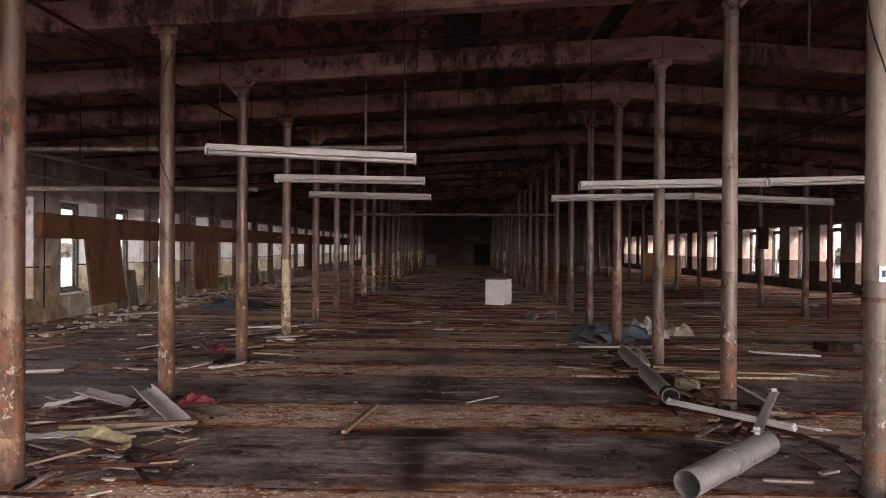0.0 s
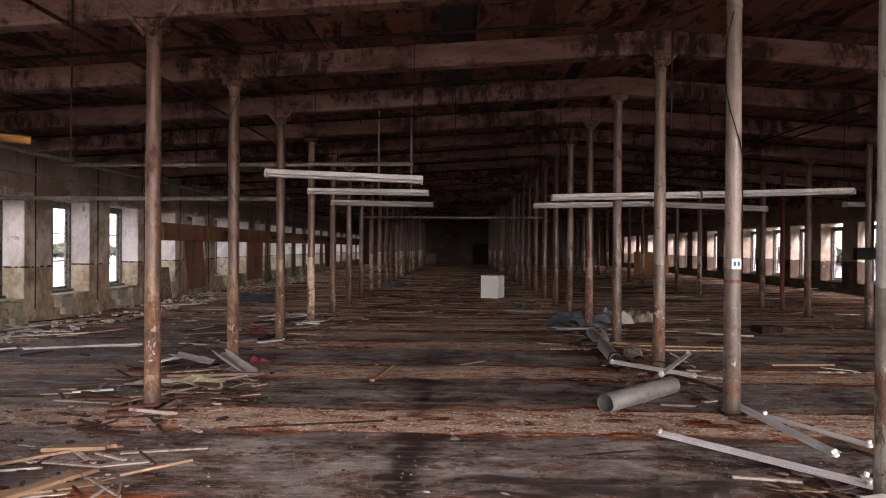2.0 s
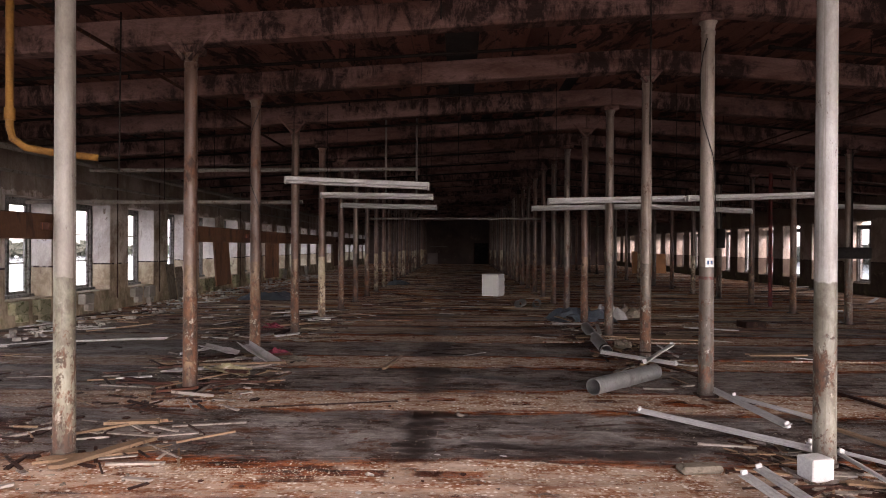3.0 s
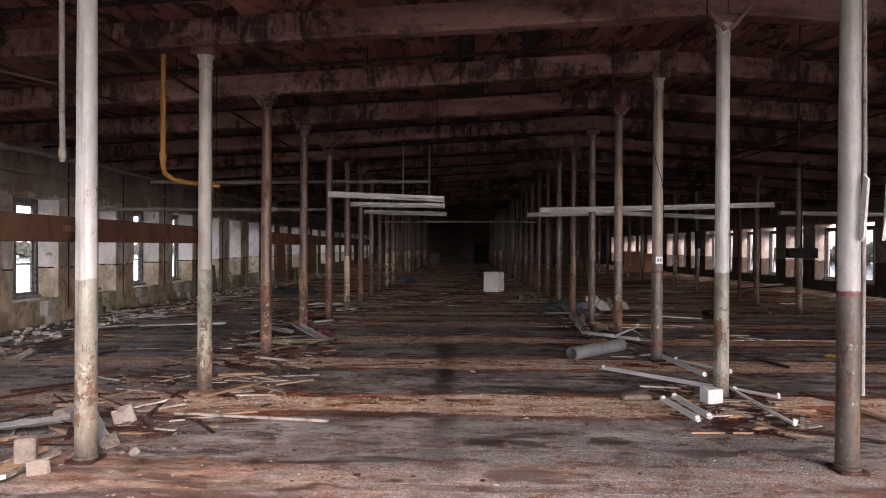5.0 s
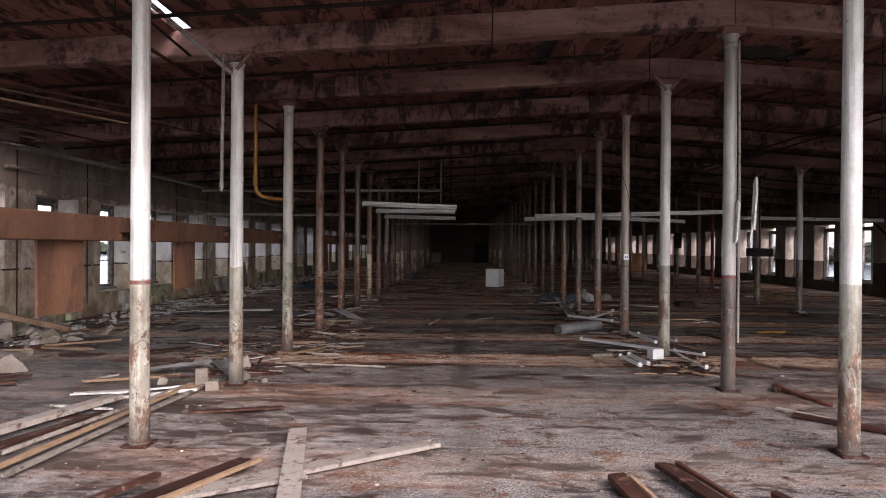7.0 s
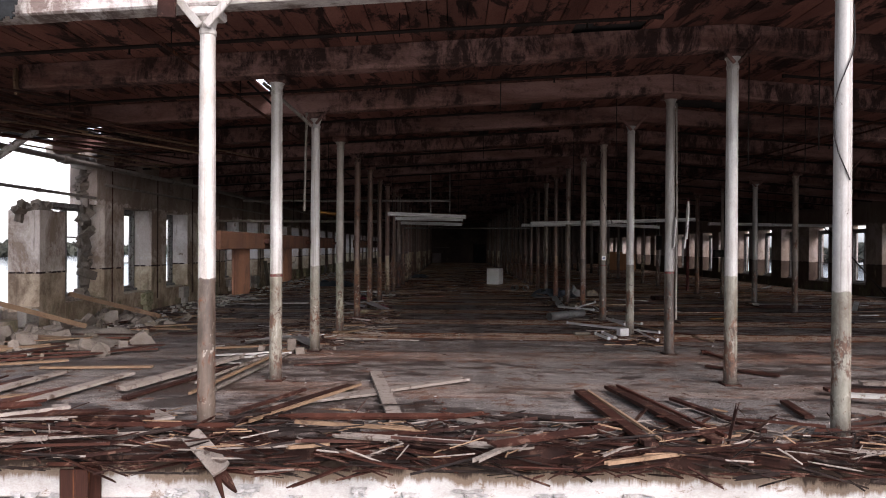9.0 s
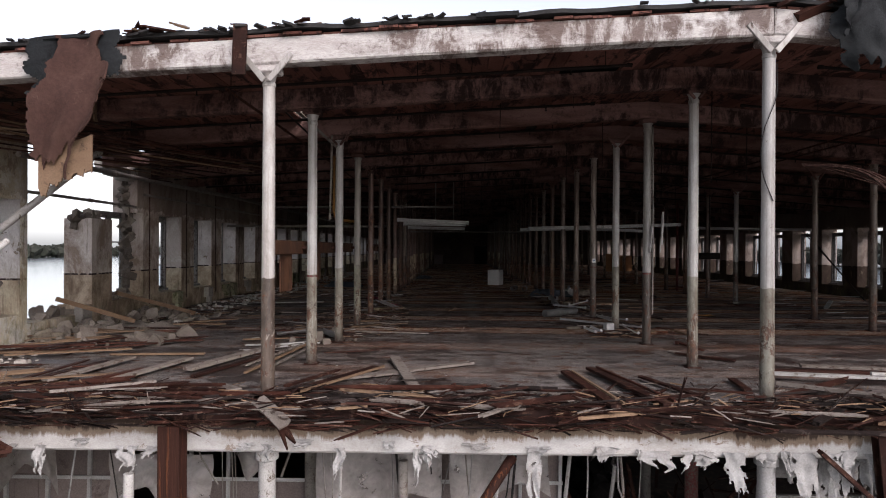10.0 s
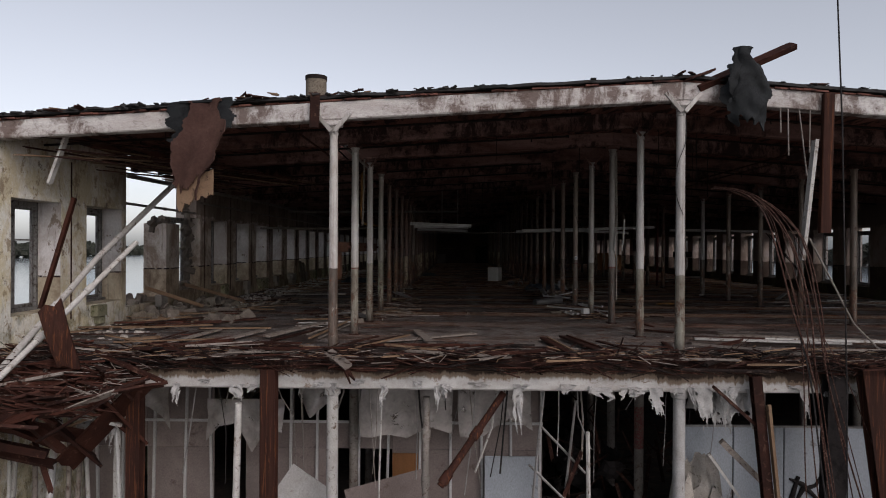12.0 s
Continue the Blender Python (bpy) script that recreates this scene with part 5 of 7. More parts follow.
# pale panels leaning on the wall further in
for y, w, h in ((22.3, 0.5, 1.15), (22.95, 0.5, 1.05)):
    solid("leaning_board", Build().box((-HALF + 0.14, y, h / 2), (0.03, w, h), Matrix.Rotation(radians(-7), 4, "Y"), 0.004), M_SACK, "pale greenish board leaning against the wall", "board", "leaning boards")


for x, y, w, h in ((9.3, 45.2, 1.25, 1.5), (10.6, 46.0, 1.2, 1.35)):
    solid("leaning_sheet", Build().box((x, y, h / 2), (w, 0.03, h), Matrix.Rotation(radians(-8), 4, "X"), 0.004), M_DOOR, "tan-orange plywood sheet leaning upright far down the hall", "sheet", "leaning sheets")


# ---- debris of the hall floor ----
WOOD_LABEL = {M_WOOD_SOOT: "blackened splintered board lying in the debris", M_WOOD_DARK: "dark wet broken board lying in the debris", M_WOOD_RUST: "red-brown splintered board lying in the debris",
              M_WOOD_TAN: "tan split lath lying in the debris", M_WOOD_WHITE: "white-painted broken board lying in the debris", M_WOOD_GREY: "weathered pale broken board lying in the debris"}


def flat(x, y, z, yaw, pitch=0.0, roll=0.0):
    return pose(x, y, z, roll, pitch, yaw)


def loose_board(x, y, z, yaw, length, width, thick, material, rng, pitch=0.0, roll=0.0, bow=0.0, jag=0.12, name="broken_board", group="loose boards"):
    b = Build().board(Matrix.Identity(4), length, width, thick, rng, jag, bow, rng.uniform(-0.1, 0.1))
    ob = solid(name, b, material, WOOD_LABEL[material], "board", group)
    ob.matrix_basis = flat(x, y, z + thick / 2, yaw, pitch, roll)
    return ob


def between(p, q, z, width, thick, material, seed, lift=0.0, jag=0.06):
    rng = random.Random(seed)
    dx, dy = q[0] - p[0], q[1] - p[1]
    ln = math.hypot(dx, dy)
    return loose_board((p[0] + q[0]) / 2, (p[1] + q[1]) / 2, z + lift / 2, math.degrees(math.atan2(dy, dx)), ln, width, thick, material, rng,
                       pitch=-math.degrees(math.atan2(lift, ln)), jag=jag)


# the boards that stand out at the open end
between((-9.41, 0.69), (-9.17, 2.56), 0.05, 0.15, 0.035, M_WOOD_GREY, 1)
between((-9.75, 0.45), (-9.45, 2.30), 0.03, 0.12, 0.03, M_WOOD_DARK, 2)
between((-9.17, 0.18), (-8.54, 1.66), 0.03, 0.14, 0.035, M_WOOD_RUST, 31)
between((-8.59, 0.54), (-8.20, 2.51), 0.05, 0.15, 0.035, M_WOOD_GREY, 3, jag=0.02)
between((-7.83, 1.54), (-7.15, 3.90), 0.05, 0.16, 0.05, M_WOOD_GREY, 4, jag=0.02)
between((-7.62, 1.20), (-6.98, 3.40), 0.02, 0.10, 0.03, M_WOOD_DARK, 32)
between((-8.30, 0.56), (-8.00, 0.16), 0.03, 0.20, 0.02, M_WOOD_GREY, 5)
between((-8.12, 0.80), (-7.68, 0.16), 0.05, 0.16, 0.02, M_WOOD_GREY, 6)
between((-7.58, 0.12), (-7.22, 0.27), 0.04, 0.18, 0.02, M_WOOD_TAN, 7)
between((-6.99, 0.51), (-6.60, 0.05), 0.06, 0.20, 0.02, M_WOOD_GREY, 33, lift=0.04)
between((-4.84, 2.74), (-4.31, 0.23), 0.05, 0.16, 0.035, M_WOOD_GREY, 8, jag=0.01)
between((-5.50, 1.15), (-3.55, 2.50), 0.02, 0.15, 0.035, M_WOOD_GREY, 9, jag=0.3)
between((-5.80, 0.9), (-4.5, 1.65), 0.03, 0.08, 0.03, M_WOOD_GREY, 10)
between((-5.95, 0.25), (-5.05, 1.95), 0.03, 0.12, 0.04, M_WOOD_DARK, 11)
between((-5.80, 0.15), (-4.92, 1.92), 0.06, 0.035, 0.03, M_WOOD_TAN, 12)
between((-6.05, 0.35), (-5.55, 1.5), 0.08, 0.06, 0.03, M_WOOD_DARK, 13)
between((-2.19, 1.68), (-1.95, -0.45), 0.05, 0.13, 0.04, M_WOOD_DARK, 14)
between((-1.76, 1.92), (-1.31, -0.35), 0.05, 0.13, 0.04, M_WOOD_DARK, 15)
between((-1.66, 1.90), (-1.20, -0.25), 0.08, 0.035, 0.03, M_WOOD_RUST, 16)
between((-2.10, 1.62), (-1.84, -0.40), 0.08, 0.03, 0.025, M_WOOD_TAN, 34)
between((-1.16, 1.43), (-0.69, 0.05), 0.04, 0.08, 0.03, M_WOOD_DARK, 17)
between((0.80, 1.45), (3.6, 0.95), 0.09, 0.11, 0.04, M_WOOD_WHITE, 18, jag=0.02)
between((0.53, 0.82), (2.1, -0.35), 0.08, 0.10, 0.04, M_WOOD_GREY, 19, jag=0.02)
between((0.9, 1.85), (4.2, 1.45), 0.06, 0.14, 0.04, M_WOOD_DARK, 20)
between((1.65, 2.33), (4.6, 1.75), 0.05, 0.12, 0.04, M_WOOD_GREY, 21)
between((2.2, 1.45), (5.0, 1.05), 0.10, 0.10, 0.04, M_WOOD_WHITE, 22)
between((0.16, 1.37), (0.06, 0.62), 0.03, 0.10, 0.03, M_WOOD_DARK, 35)
between((0.9, 2.9), (0.15, 3.65), 0.02, 0.10, 0.03, M_WOOD_DARK, 23)
between((0.55, 3.3), (0.1, 3.9), 0.03, 0.05, 0.02, M_WOOD_GREY, 24)
# by the inner columns
between((-6.92, 1.40), (-6.58, 5.00), 0.04, 0.045, 0.03, M_WOOD_TAN, 25, jag=0.02)
between((-6.74, 1.55), (-6.44, 4.95), 0.03, 0.05, 0.03, M_WOOD_GREY, 26, jag=0.02)
between((-7.12, 2.05), (-6.66, 4.80), 0.03, 0.035, 0.03, M_WOOD_GREY, 84, jag=0.05)
between((-9.8, 3.0), (-8.2, 3.15), 0.02, 0.08, 0.03, M_WOOD_TAN, 27)
between((-6.05, 6.25), (-4.40, 6.02), 0.02, 0.035, 0.025, M_WOOD_GREY, 28, jag=0.02)
between((-3.98, 11.05), (-3.82, 12.1), 0.02, 0.05, 0.03, M_WOOD_TAN, 29)

# fallen lamp housings by the ridge columns
def fallen_lamp(p, q, seed, z=0.03):
    rng = random.Random(seed)
    ob = thing("fallen_lamp", "white lamp housing fallen on the littered floor", "lamp", "fallen lamps")
    a, c = Vector((p[0], p[1], z + 0.03)), Vector((q[0], q[1], z + 0.03 + rng.uniform(0, 0.05)))
    d = c - a
    rot = Matrix.Rotation(math.atan2(d.y, d.x), 4, "Z") @ Matrix.Rotation(-math.asin(d.z / d.length), 4, "Y") @ Matrix.Rotation(rng.uniform(-0.5, 0.5), 4, "X")
    ax = rot.to_3x3()
    part("body", Build().box((a + c) / 2, (d.length, 0.042, 0.03), rot, 0.005), M_TUBE, ob)
    for s in (-1, 1):
        part("side_lip", Build().box((a + c) / 2 + ax @ Vector((0, s * 0.032, 0.010)), (d.length, 0.02, 0.005), rot), M_TUBE, ob)
        part("socket", Build().box((a + c) / 2 + ax @ Vector((s * (d.length / 2 - 0.02), 0, 0.03)), (0.022, 0.05, 0.035), rot, 0.006), M_TUBE, ob)
    return ob


fallen_lamp((-1.06, 8.80), (0.05, 7.55), 1)
fallen_lamp((0.10, 9.85), (0.12, 8.10), 2)
fallen_lamp((0.16, 9.40), (0.58, 8.40), 3, 0.05)
fallen_lamp((0.22, 7.50), (0.15, 5.95), 4)
fallen_lamp((-0.80, 6.95), (-0.76, 5.98), 5)
fallen_lamp((-0.62, 7.1), (-0.62, 6.05), 6)
fallen_lamp((0.10, 7.75), (0.55, 7.05), 7)
fallen_lamp((-0.75, 11.9), (0.05, 10.9), 8, 0.12)
fallen_lamp((-0.55, 10.35), (0.25, 11.7), 9, 0.25)
b = Build().box((-0.22, 7.05, 0.09), (0.20, 0.16, 0.17), Matrix.Rotation(0.3, 4, "Z"), 0.01)
solid("small_box", b, M_TUBE, "small white box among fallen lamp housings", "box")
b = Build().box((-1.05, 7.15, 0.04), (0.34, 0.14, 0.06), Matrix.Rotation(0.15, 4, "Z"), 0.02)
solid("tile_scrap", b, M_SACK, "pale cream scrap of board on the floor", "scrap")


def duct(p, q, r, label, seed, collar):
    ob = thing("metal_duct", label, "duct", "fallen ducts")
    a, c = Vector((*p, r + 0.01)), Vector((*q, r + 0.01))
    part("tube", Build().pipe(a, c, r, 0.006, 24, 0.012), M_GALV, ob)
    d = (c - a).normalized()
    for u in collar:
        m = a.lerp(c, u)
        part("collar", Build().pipe(m - d * 0.05, m + d * 0.05, r + 0.006, 0.012, 24), M_GALV if u > 0.1 else M_PIPE_DARK, ob)


duct((-1.34, 9.68), (-0.32, 10.66), 0.100, "dull grey round metal duct lying open-ended on the floor", 1, (0.5,))
duct((-0.58, 12.30), (-0.30, 15.40), 0.095, "long grey round metal duct lying beside the columns", 2, (0.03, 0.5, 0.97))
rng = random.Random(140)
for i in range(26):
    u = rng.random()
    px, py = lerp(-0.75, 0.25, rng.random()), lerp(10.9, 15.2, u)
    loose_board(px, py, 0.01 + 0.05 * rng.random(), rng.choice((95, 60, 120, 20)) + rng.gauss(0, 14), rng.uniform(0.25, 1.0), rng.uniform(0.03, 0.10), rng.uniform(0.012, 0.03),
                rng.choice((M_WOOD_DARK, M_WOOD_RUST, M_WOOD_RUST, M_WOOD_TAN)), rng, pitch=rng.gauss(0, 3))
for px, py, yaw, ln, wd, mt in ((0.75, 14.55, -8, 1.7, 0.34, M_WOOD_TAN), (0.95, 14.25, -4, 1.5, 0.22, M_WOOD_TAN), (0.55, 14.9, 6, 1.3, 0.20, M_WOOD_RUST), (2.2, 12.55, 4, 0.95, 0.16, M_WOOD_TAN)):
    loose_board(px, py, 0.02, yaw, ln, wd, 0.025, mt, rng, jag=0.1)
b = Build().chunk((0, 0, 0), (0.30, 0.22, 0.10), rng, 0.2)
solid("plaster_lump", b, M_SACK, "pale broken plaster lump on the floor", "rubble", "fallen plaster").location = (-0.12, 13.1, 0.06)

duct((-1.25, 20.3), (-1.05, 20.9), 0.11, "short stub of round metal duct on the floor", 3, (0.5,))
duct((-0.75, 20.2), (-0.62, 20.9), 0.11, "short stub of round metal duct on the floor", 4, (0.5,))


def cloth_heap(name, x, y, sx, sy, h, material, label, seed, category):
    b = Build()

    def at(u, v):
        e = max(0.0, 1 - (2 * u - 1) ** 4) * max(0.0, 1 - (2 * v - 1) ** 4)
        k = 0.55 + 0.75 * noise.noise((u * 4 + seed, v * 4, 0)) + 0.4 * noise.noise((u * 9, v * 9 + seed, 1))
        return (x + (u - 0.5) * sx + 0.10 * noise.noise((v * 5, seed, u)), y + (v - 0.5) * sy + 0.10 * noise.noise((u * 5, seed, v)), 0.012 + h * e * max(0.05, k))
    b.sheet(at, 22, 22, 0.008)
    return solid(name, b, material, label, category)


cloth_heap("crumpled_tarp", 0.0, 17.5, 1.6, 1.0, 0.34, M_BLUE_TARP, "crumpled grey-blue tarpaulin heap on the floor", 1.0, "tarpaulin")
cloth_heap("crumpled_tarp", 0.75, 17.9, 0.8, 0.7, 0.36, M_PEEL, "crumpled white sheeting on the floor", 2.0, "sheeting")
cloth_heap("sack", 1.35, 18.3, 0.9, 0.6, 0.30, M_SACK, "dusty slumped sack on the floor", 3.0, "sack")
cloth_heap("crumpled_tarp", -9.2, 23.0, 1.8, 1.4, 0.28, M_BLUE_TARP, "crumpled grey-blue tarpaulin near the wall", 4.0, "tarpaulin")
cloth_heap("crumpled_tarp", -5.7, 31.0, 0.95, 0.7, 0.26, M_BLUE_TARP, "dark crumpled sheeting in the aisle", 5.0, "tarpaulin")
cloth_heap("crimson_cloth", -5.74, 11.98, 0.38, 0.3, 0.17, M_MAGENTA, "faded crimson cloth on the floor beside a column", 6.0, "cloth")
cloth_heap("crimson_cloth", -6.9, 15.6, 0.4, 0.25, 0.12, M_MAGENTA, "faded crimson cloth scrap on the floor", 7.0, "cloth")
cloth_heap("plaster_mound", -10.9, 5.9, 2.2, 2.0, 0.22, M_STONE, "low heap of crumbled masonry by the broken wall", 8.0, "rubble")
# bent sheet of plastic by the left column
cloth_heap("crumpled_film", -6.15, 11.35, 0.9, 0.5, 0.12, M_CLEAR, "crumpled grey plastic film on a pile of scrap boards", 12.0, "plastic film")
cloth_heap("torn_scrap", -6.75, 10.95, 0.8, 0.45, 0.05, M_SACK, "torn yellowish board scrap on the floor", 9.0, "scrap")

def curled_sheet(name, p, q, width, curl, material, label, seed):
    """A stiff strip of sheet from p to q, curled across and rippled."""
    a, c = Vector(p), Vector(q)
    d = (c - a).normalized()
    side = d.cross(Vector((0, 0, 1))).normalized()
    up = side.cross(d)
    b = Build()

    def at(u, v):
        w = (v - 0.5) * 2 * curl
        r = width / (2 * curl)
        ripple = 0.02 * noise.noise((u * 5, v * 3, seed))
        return a.lerp(c, u) + side * (math.sin(w) * r) + up * ((1 - math.cos(w)) * r + ripple + 0.01)
    b.sheet(at, 26, 14, 0.005, keep=lambda u, v: abs(u - 0.5) < 0.46 + 0.12 * noise.noise((v * 4, seed, 1)))
    return solid(name, b, material, label, "sheet", "curled sheets")


curled_sheet("curled_sheet", (-6.22, 11.72, 0.24), (-5.50, 11.08, 0.03), 0.26, 1.25, M_CLEAR, "curled sheet of cloudy plastic lying on scrap boards", 1)
curled_sheet("curled_sheet", (-6.80, 11.62, 0.22), (-6.20, 11.50, 0.12), 0.22, 0.9, M_CLEAR, "curled sheet of cloudy plastic lying on scrap boards", 2)
curled_sheet("curled_sheet", (-7.05, 11.42, 0.12), (-6.60, 11.66, 0.20), 0.12, 0.6, M_PEEL, "pale curled sheet strip on the debris", 3)
curled_sheet("curled_sheet", (-6.30, 10.72, 0.07), (-5.72, 10.48, 0.02), 0.34, 0.7, M_SCRAP, "greenish yellow curled scrap sheet on the floor", 4)
curled_sheet("curled_sheet", (-6.95, 10.62, 0.03), (-6.25, 10.80, 0.05), 0.16, 0.5, M_PEEL, "pale curled sheet strip on the debris", 9)
between((-6.52, 10.86), (-5.35, 11.08), 0.09, 0.05, 0.03, M_WOOD_TAN, 81, jag=0.03)
between((-6.90, 11.00), (-6.05, 11.30), 0.10, 0.12, 0.02, M_WOOD_GREY, 82)
between((-7.05, 10.75), (-6.30, 11.25), 0.06, 0.07, 0.03, M_WOOD_DARK, 83)
between((-6.45, 12.05), (-5.55, 12.18), 0.02, 0.14, 0.02, M_WOOD_TAN, 85)
between((-7.35, 10.25), (-6.95, 10.42), 0.02, 0.05, 0.02, M_WOOD_WHITE, 86)
curled_sheet("curled_sheet", (-5.98, 11.90, 0.05), (-5.20, 11.50, 0.02), 0.32, 0.5, M_SACK, "pale cream curled sheet beside a crimson cloth", 5)
between((-9.95, 13.15), (-8.30, 13.75), 0.03, 0.05, 0.03, M_WOOD_WHITE, 87, jag=0.02)
loose_board(-9.3, 13.9, 0.012, 8, 1.9, 0.75, 0.016, M_WOOD_GREY, random.Random(88), jag=0.08)
curled_sheet("curled_sheet", (-6.85, 5.95, 0.10), (-6.25, 5.15, 0.03), 0.26, 0.7, M_GALV, "crumpled silvery sheet strip by a column", 6)
curled_sheet("curled_sheet", (2.75, 10.0, 0.03), (3.45, 10.1, 0.03), 0.16, 0.8, M_YELLOW, "curled yellow scrap strip on the floor", 8)
curled_sheet("curled_sheet", (-7.55, 5.35, 0.05), (-6.75, 5.55, 0.12), 0.22, 0.8, M_GALV, "crumpled grey sheet strip by a column", 7)

# plank stack by the far row
rng = random.Random(77)
for i in range(16):
    loose_board(6.6 + rng.uniform(-0.15, 0.15), 13.4 + 0.14 * (i % 8) + rng.uniform(-0.05, 0.05), 0.02 + 0.05 * (i // 8), rng.uniform(-5, 5), rng.uniform(1.5, 2.2), 0.13, 0.035,
                rng.choice((M_WOOD_DARK, M_WOOD_TAN, M_WOOD_DARK, M_WOOD_WHITE)), rng)
solid("wooden_crate", Build().box((3.55, 16.4, 0.07), (0.5, 0.36, 0.14), Matrix.Rotation(0.2, 4, "Z"), 0.01), M_WOOD_DARK, "small brown wooden box on the floor", "box")


def scatter_boards(n, zone, seed, mats, length, width, yaw_mean, yaw_spread, group, heap=0.0, far=False):
    """Boards scattered over a stretch of floor (x0, x1, y0, y1): near ones singly, far ones joined by material."""
    rng = random.Random(seed)
    x0, x1, y0, y1 = zone
    if far:
        for mt in dict.fromkeys(mats):
            b = Build()
            for i in range(n * mats.count(mt) // len(mats)):
                b.board(flat(lerp(x0, x1, rng.random()), lerp(y0, y1, rng.random()), 0.02 + heap * rng.random(), rng.gauss(yaw_mean, yaw_spread), rng.gauss(0, 1.5), rng.gauss(0, 4)),
                        rng.uniform(*length), rng.uniform(*width), rng.uniform(0.012, 0.035), rng, 0.25)
            solid("far_boards", b, mt, WOOD_LABEL[mt].replace("board lying", "boards lying").replace("lath lying", "laths lying"), "boards", kind="stuff")
        return
    for i in range(n):
        x, y = lerp(x0, x1, rng.random()), lerp(y0, y1, rng.random())
        ln = rng.uniform(*length)
        yaw = rng.gauss(yaw_mean, yaw_spread)
        loose_board(x, y, 0.004 + heap * rng.random(), yaw, ln, rng.uniform(*width), rng.uniform(0.012, 0.035), rng.choice(mats), rng,
                    pitch=rng.gauss(0, 1.5 if heap < 0.05 else 4), roll=rng.gauss(0, 4), jag=0.25, group=group)


D, R_, T_, W_ = M_WOOD_DARK, M_WOOD_RUST, M_WOOD_TAN, M_WOOD_WHITE
scatter_boards(20, (-7.4, -5.3, 9.4, 11.9), 101, (D, M_WOOD_GREY, T_, D, D, R_, D), (0.3, 1.0), (0.02, 0.08), 15, 35, "boards by the columns", 0.12)
scatter_boards(26, (-8.2, -5.6, 3.0, 8.5), 102, (D, T_, W_, R_), (0.3, 1.3), (0.03, 0.10), 35, 25, "boards by the columns", 0.03)
scatter_boards(30, (-7.9, -6.0, 14.0, 19.0), 103, (W_, T_, D), (0.4, 1.4), (0.04, 0.14), 20, 40, "boards by the columns", 0.12, far=True)
scatter_boards(16, (-0.6, 0.5, 10.5, 17.0), 104, (R_, D, T_, R_, W_), (0.4, 1.6), (0.03, 0.14), 110, 40, "boards by the columns", 0.14)
scatter_boards(9, (-0.2, 1.8, 4.5, 9.5), 105, (D, R_, T_), (0.3, 1.2), (0.02, 0.08), 120, 30, "boards by the columns", 0.02, far=True)
scatter_boards(46, (-12.0, -9.8, 7.5, 30.0), 106, (T_, W_, D, T_), (0.4, 1.6), (0.04, 0.12), 30, 40, "boards along the wall", 0.08, far=True)
scatter_boards(40, (-12.0, -9.2, 0.5, 8.0), 107, (T_, D, R_, T_), (0.5, 2.2), (0.04, 0.16), 30, 22, "boards along the wall", 0.12, far=True)
scatter_boards(24, (-5.6, -0.6, 18.0, 40.0), 108, (R_, T_, D, D), (0.5, 2.6), (0.04, 0.14), 0, 10, "boards in the aisle", 0.01, far=True)
scatter_boards(20, (1.5, 11.5, 15.0, 34.0), 109, (D, T_, W_, R_), (0.6, 2.4), (0.05, 0.16), 0, 16, "boards in the side aisle", 0.03, far=True)
scatter_boards(26, (7.0, 12.0, 9.0, 30.0), 110, (W_, W_, T_, D), (0.8, 2.6), (0.05, 0.16), 5, 20, "boards in the side aisle", 0.10, far=True)


def litter(n, zones, seed, material, label, size, flatness):
    """Countless small scraps over stretches of floor: one mesh."""
    rng = random.Random(seed)
    b = Build()
    for i in range(n):
        x0, x1, y0, y1 = rng.choice(zones)
        x, y = lerp(x0, x1, rng.random()), lerp(y0, y1, rng.random())
        s = rng.uniform(*size) * rng.uniform(0.5, 1)
        rot = Matrix.Rotation(rng.uniform(0, 6.28), 4, "Z") @ Matrix.Rotation(rng.gauss(0, 0.12), 4, "X")
        h = s * flatness * rng.uniform(0.6, 1.4)
        l = [(-1, -0.6), (0.2, -1), (1, -0.1), (0.4, 0.9), (-0.8, 0.7)]
        pts = [(px * s * rng.uniform(0.6, 1.1), py * s * rng.uniform(0.5, 1.0)) for px, py in l]
        o = Vector((x, y, 0.006))
        vs = [rot @ Vector((px, py, 0)) + o for px, py in pts] + [rot @ Vector((px * 0.85, py * 0.85, h)) + o for px, py in pts]
        fs = [(0, 1, 2, 3, 4)[::-1], (5, 6, 7, 8, 9)] + [(j, (j + 1) % 5, 5 + (j + 1) % 5, 5 + j) for j in range(5)]
        b.add(vs, fs)
    return solid("floor_litter", b, material, label, "litter", kind="stuff")


ALL = [(-12, 12, -0.2, 30)]
litter(3400, ALL + [(-8, 2, 0, 14)] * 2, 31, M_SACK, "small dull plaster crumbs strewn over the floor", (0.005, 0.017), 0.5)
litter(1100, ALL + [(-8, 2, 0, 16)], 32, M_WOOD_RUST, "small brown wood splinters strewn over the floor", (0.008, 0.035), 0.2)
strips = []
strip_rng = random.Random(38)
for i in range(-1, 9):
    for j in range(3):
        xs = strip_rng.uniform(-9, 1)
        yc = 9.41 + BAY * i + strip_rng.uniform(-0.25, 0.25)
        strips += [(xs, xs + strip_rng.uniform(1.0, 3.5), yc - strip_rng.uniform(0.05, 0.3), yc + strip_rng.uniform(0.05, 0.3))]
litter(11000, strips, 33, M_FLAKE, "tan paint flakes fallen in strips below the beams", (0.004, 0.011), 0.35)
litter(3200, [(-5.2, 1.5, 0.3, 9.0), (-12, 3, 0.3, 14)], 37, M_SACK, "dull grit and plaster crumbs on the floor near the open end", (0.003, 0.008), 0.6)
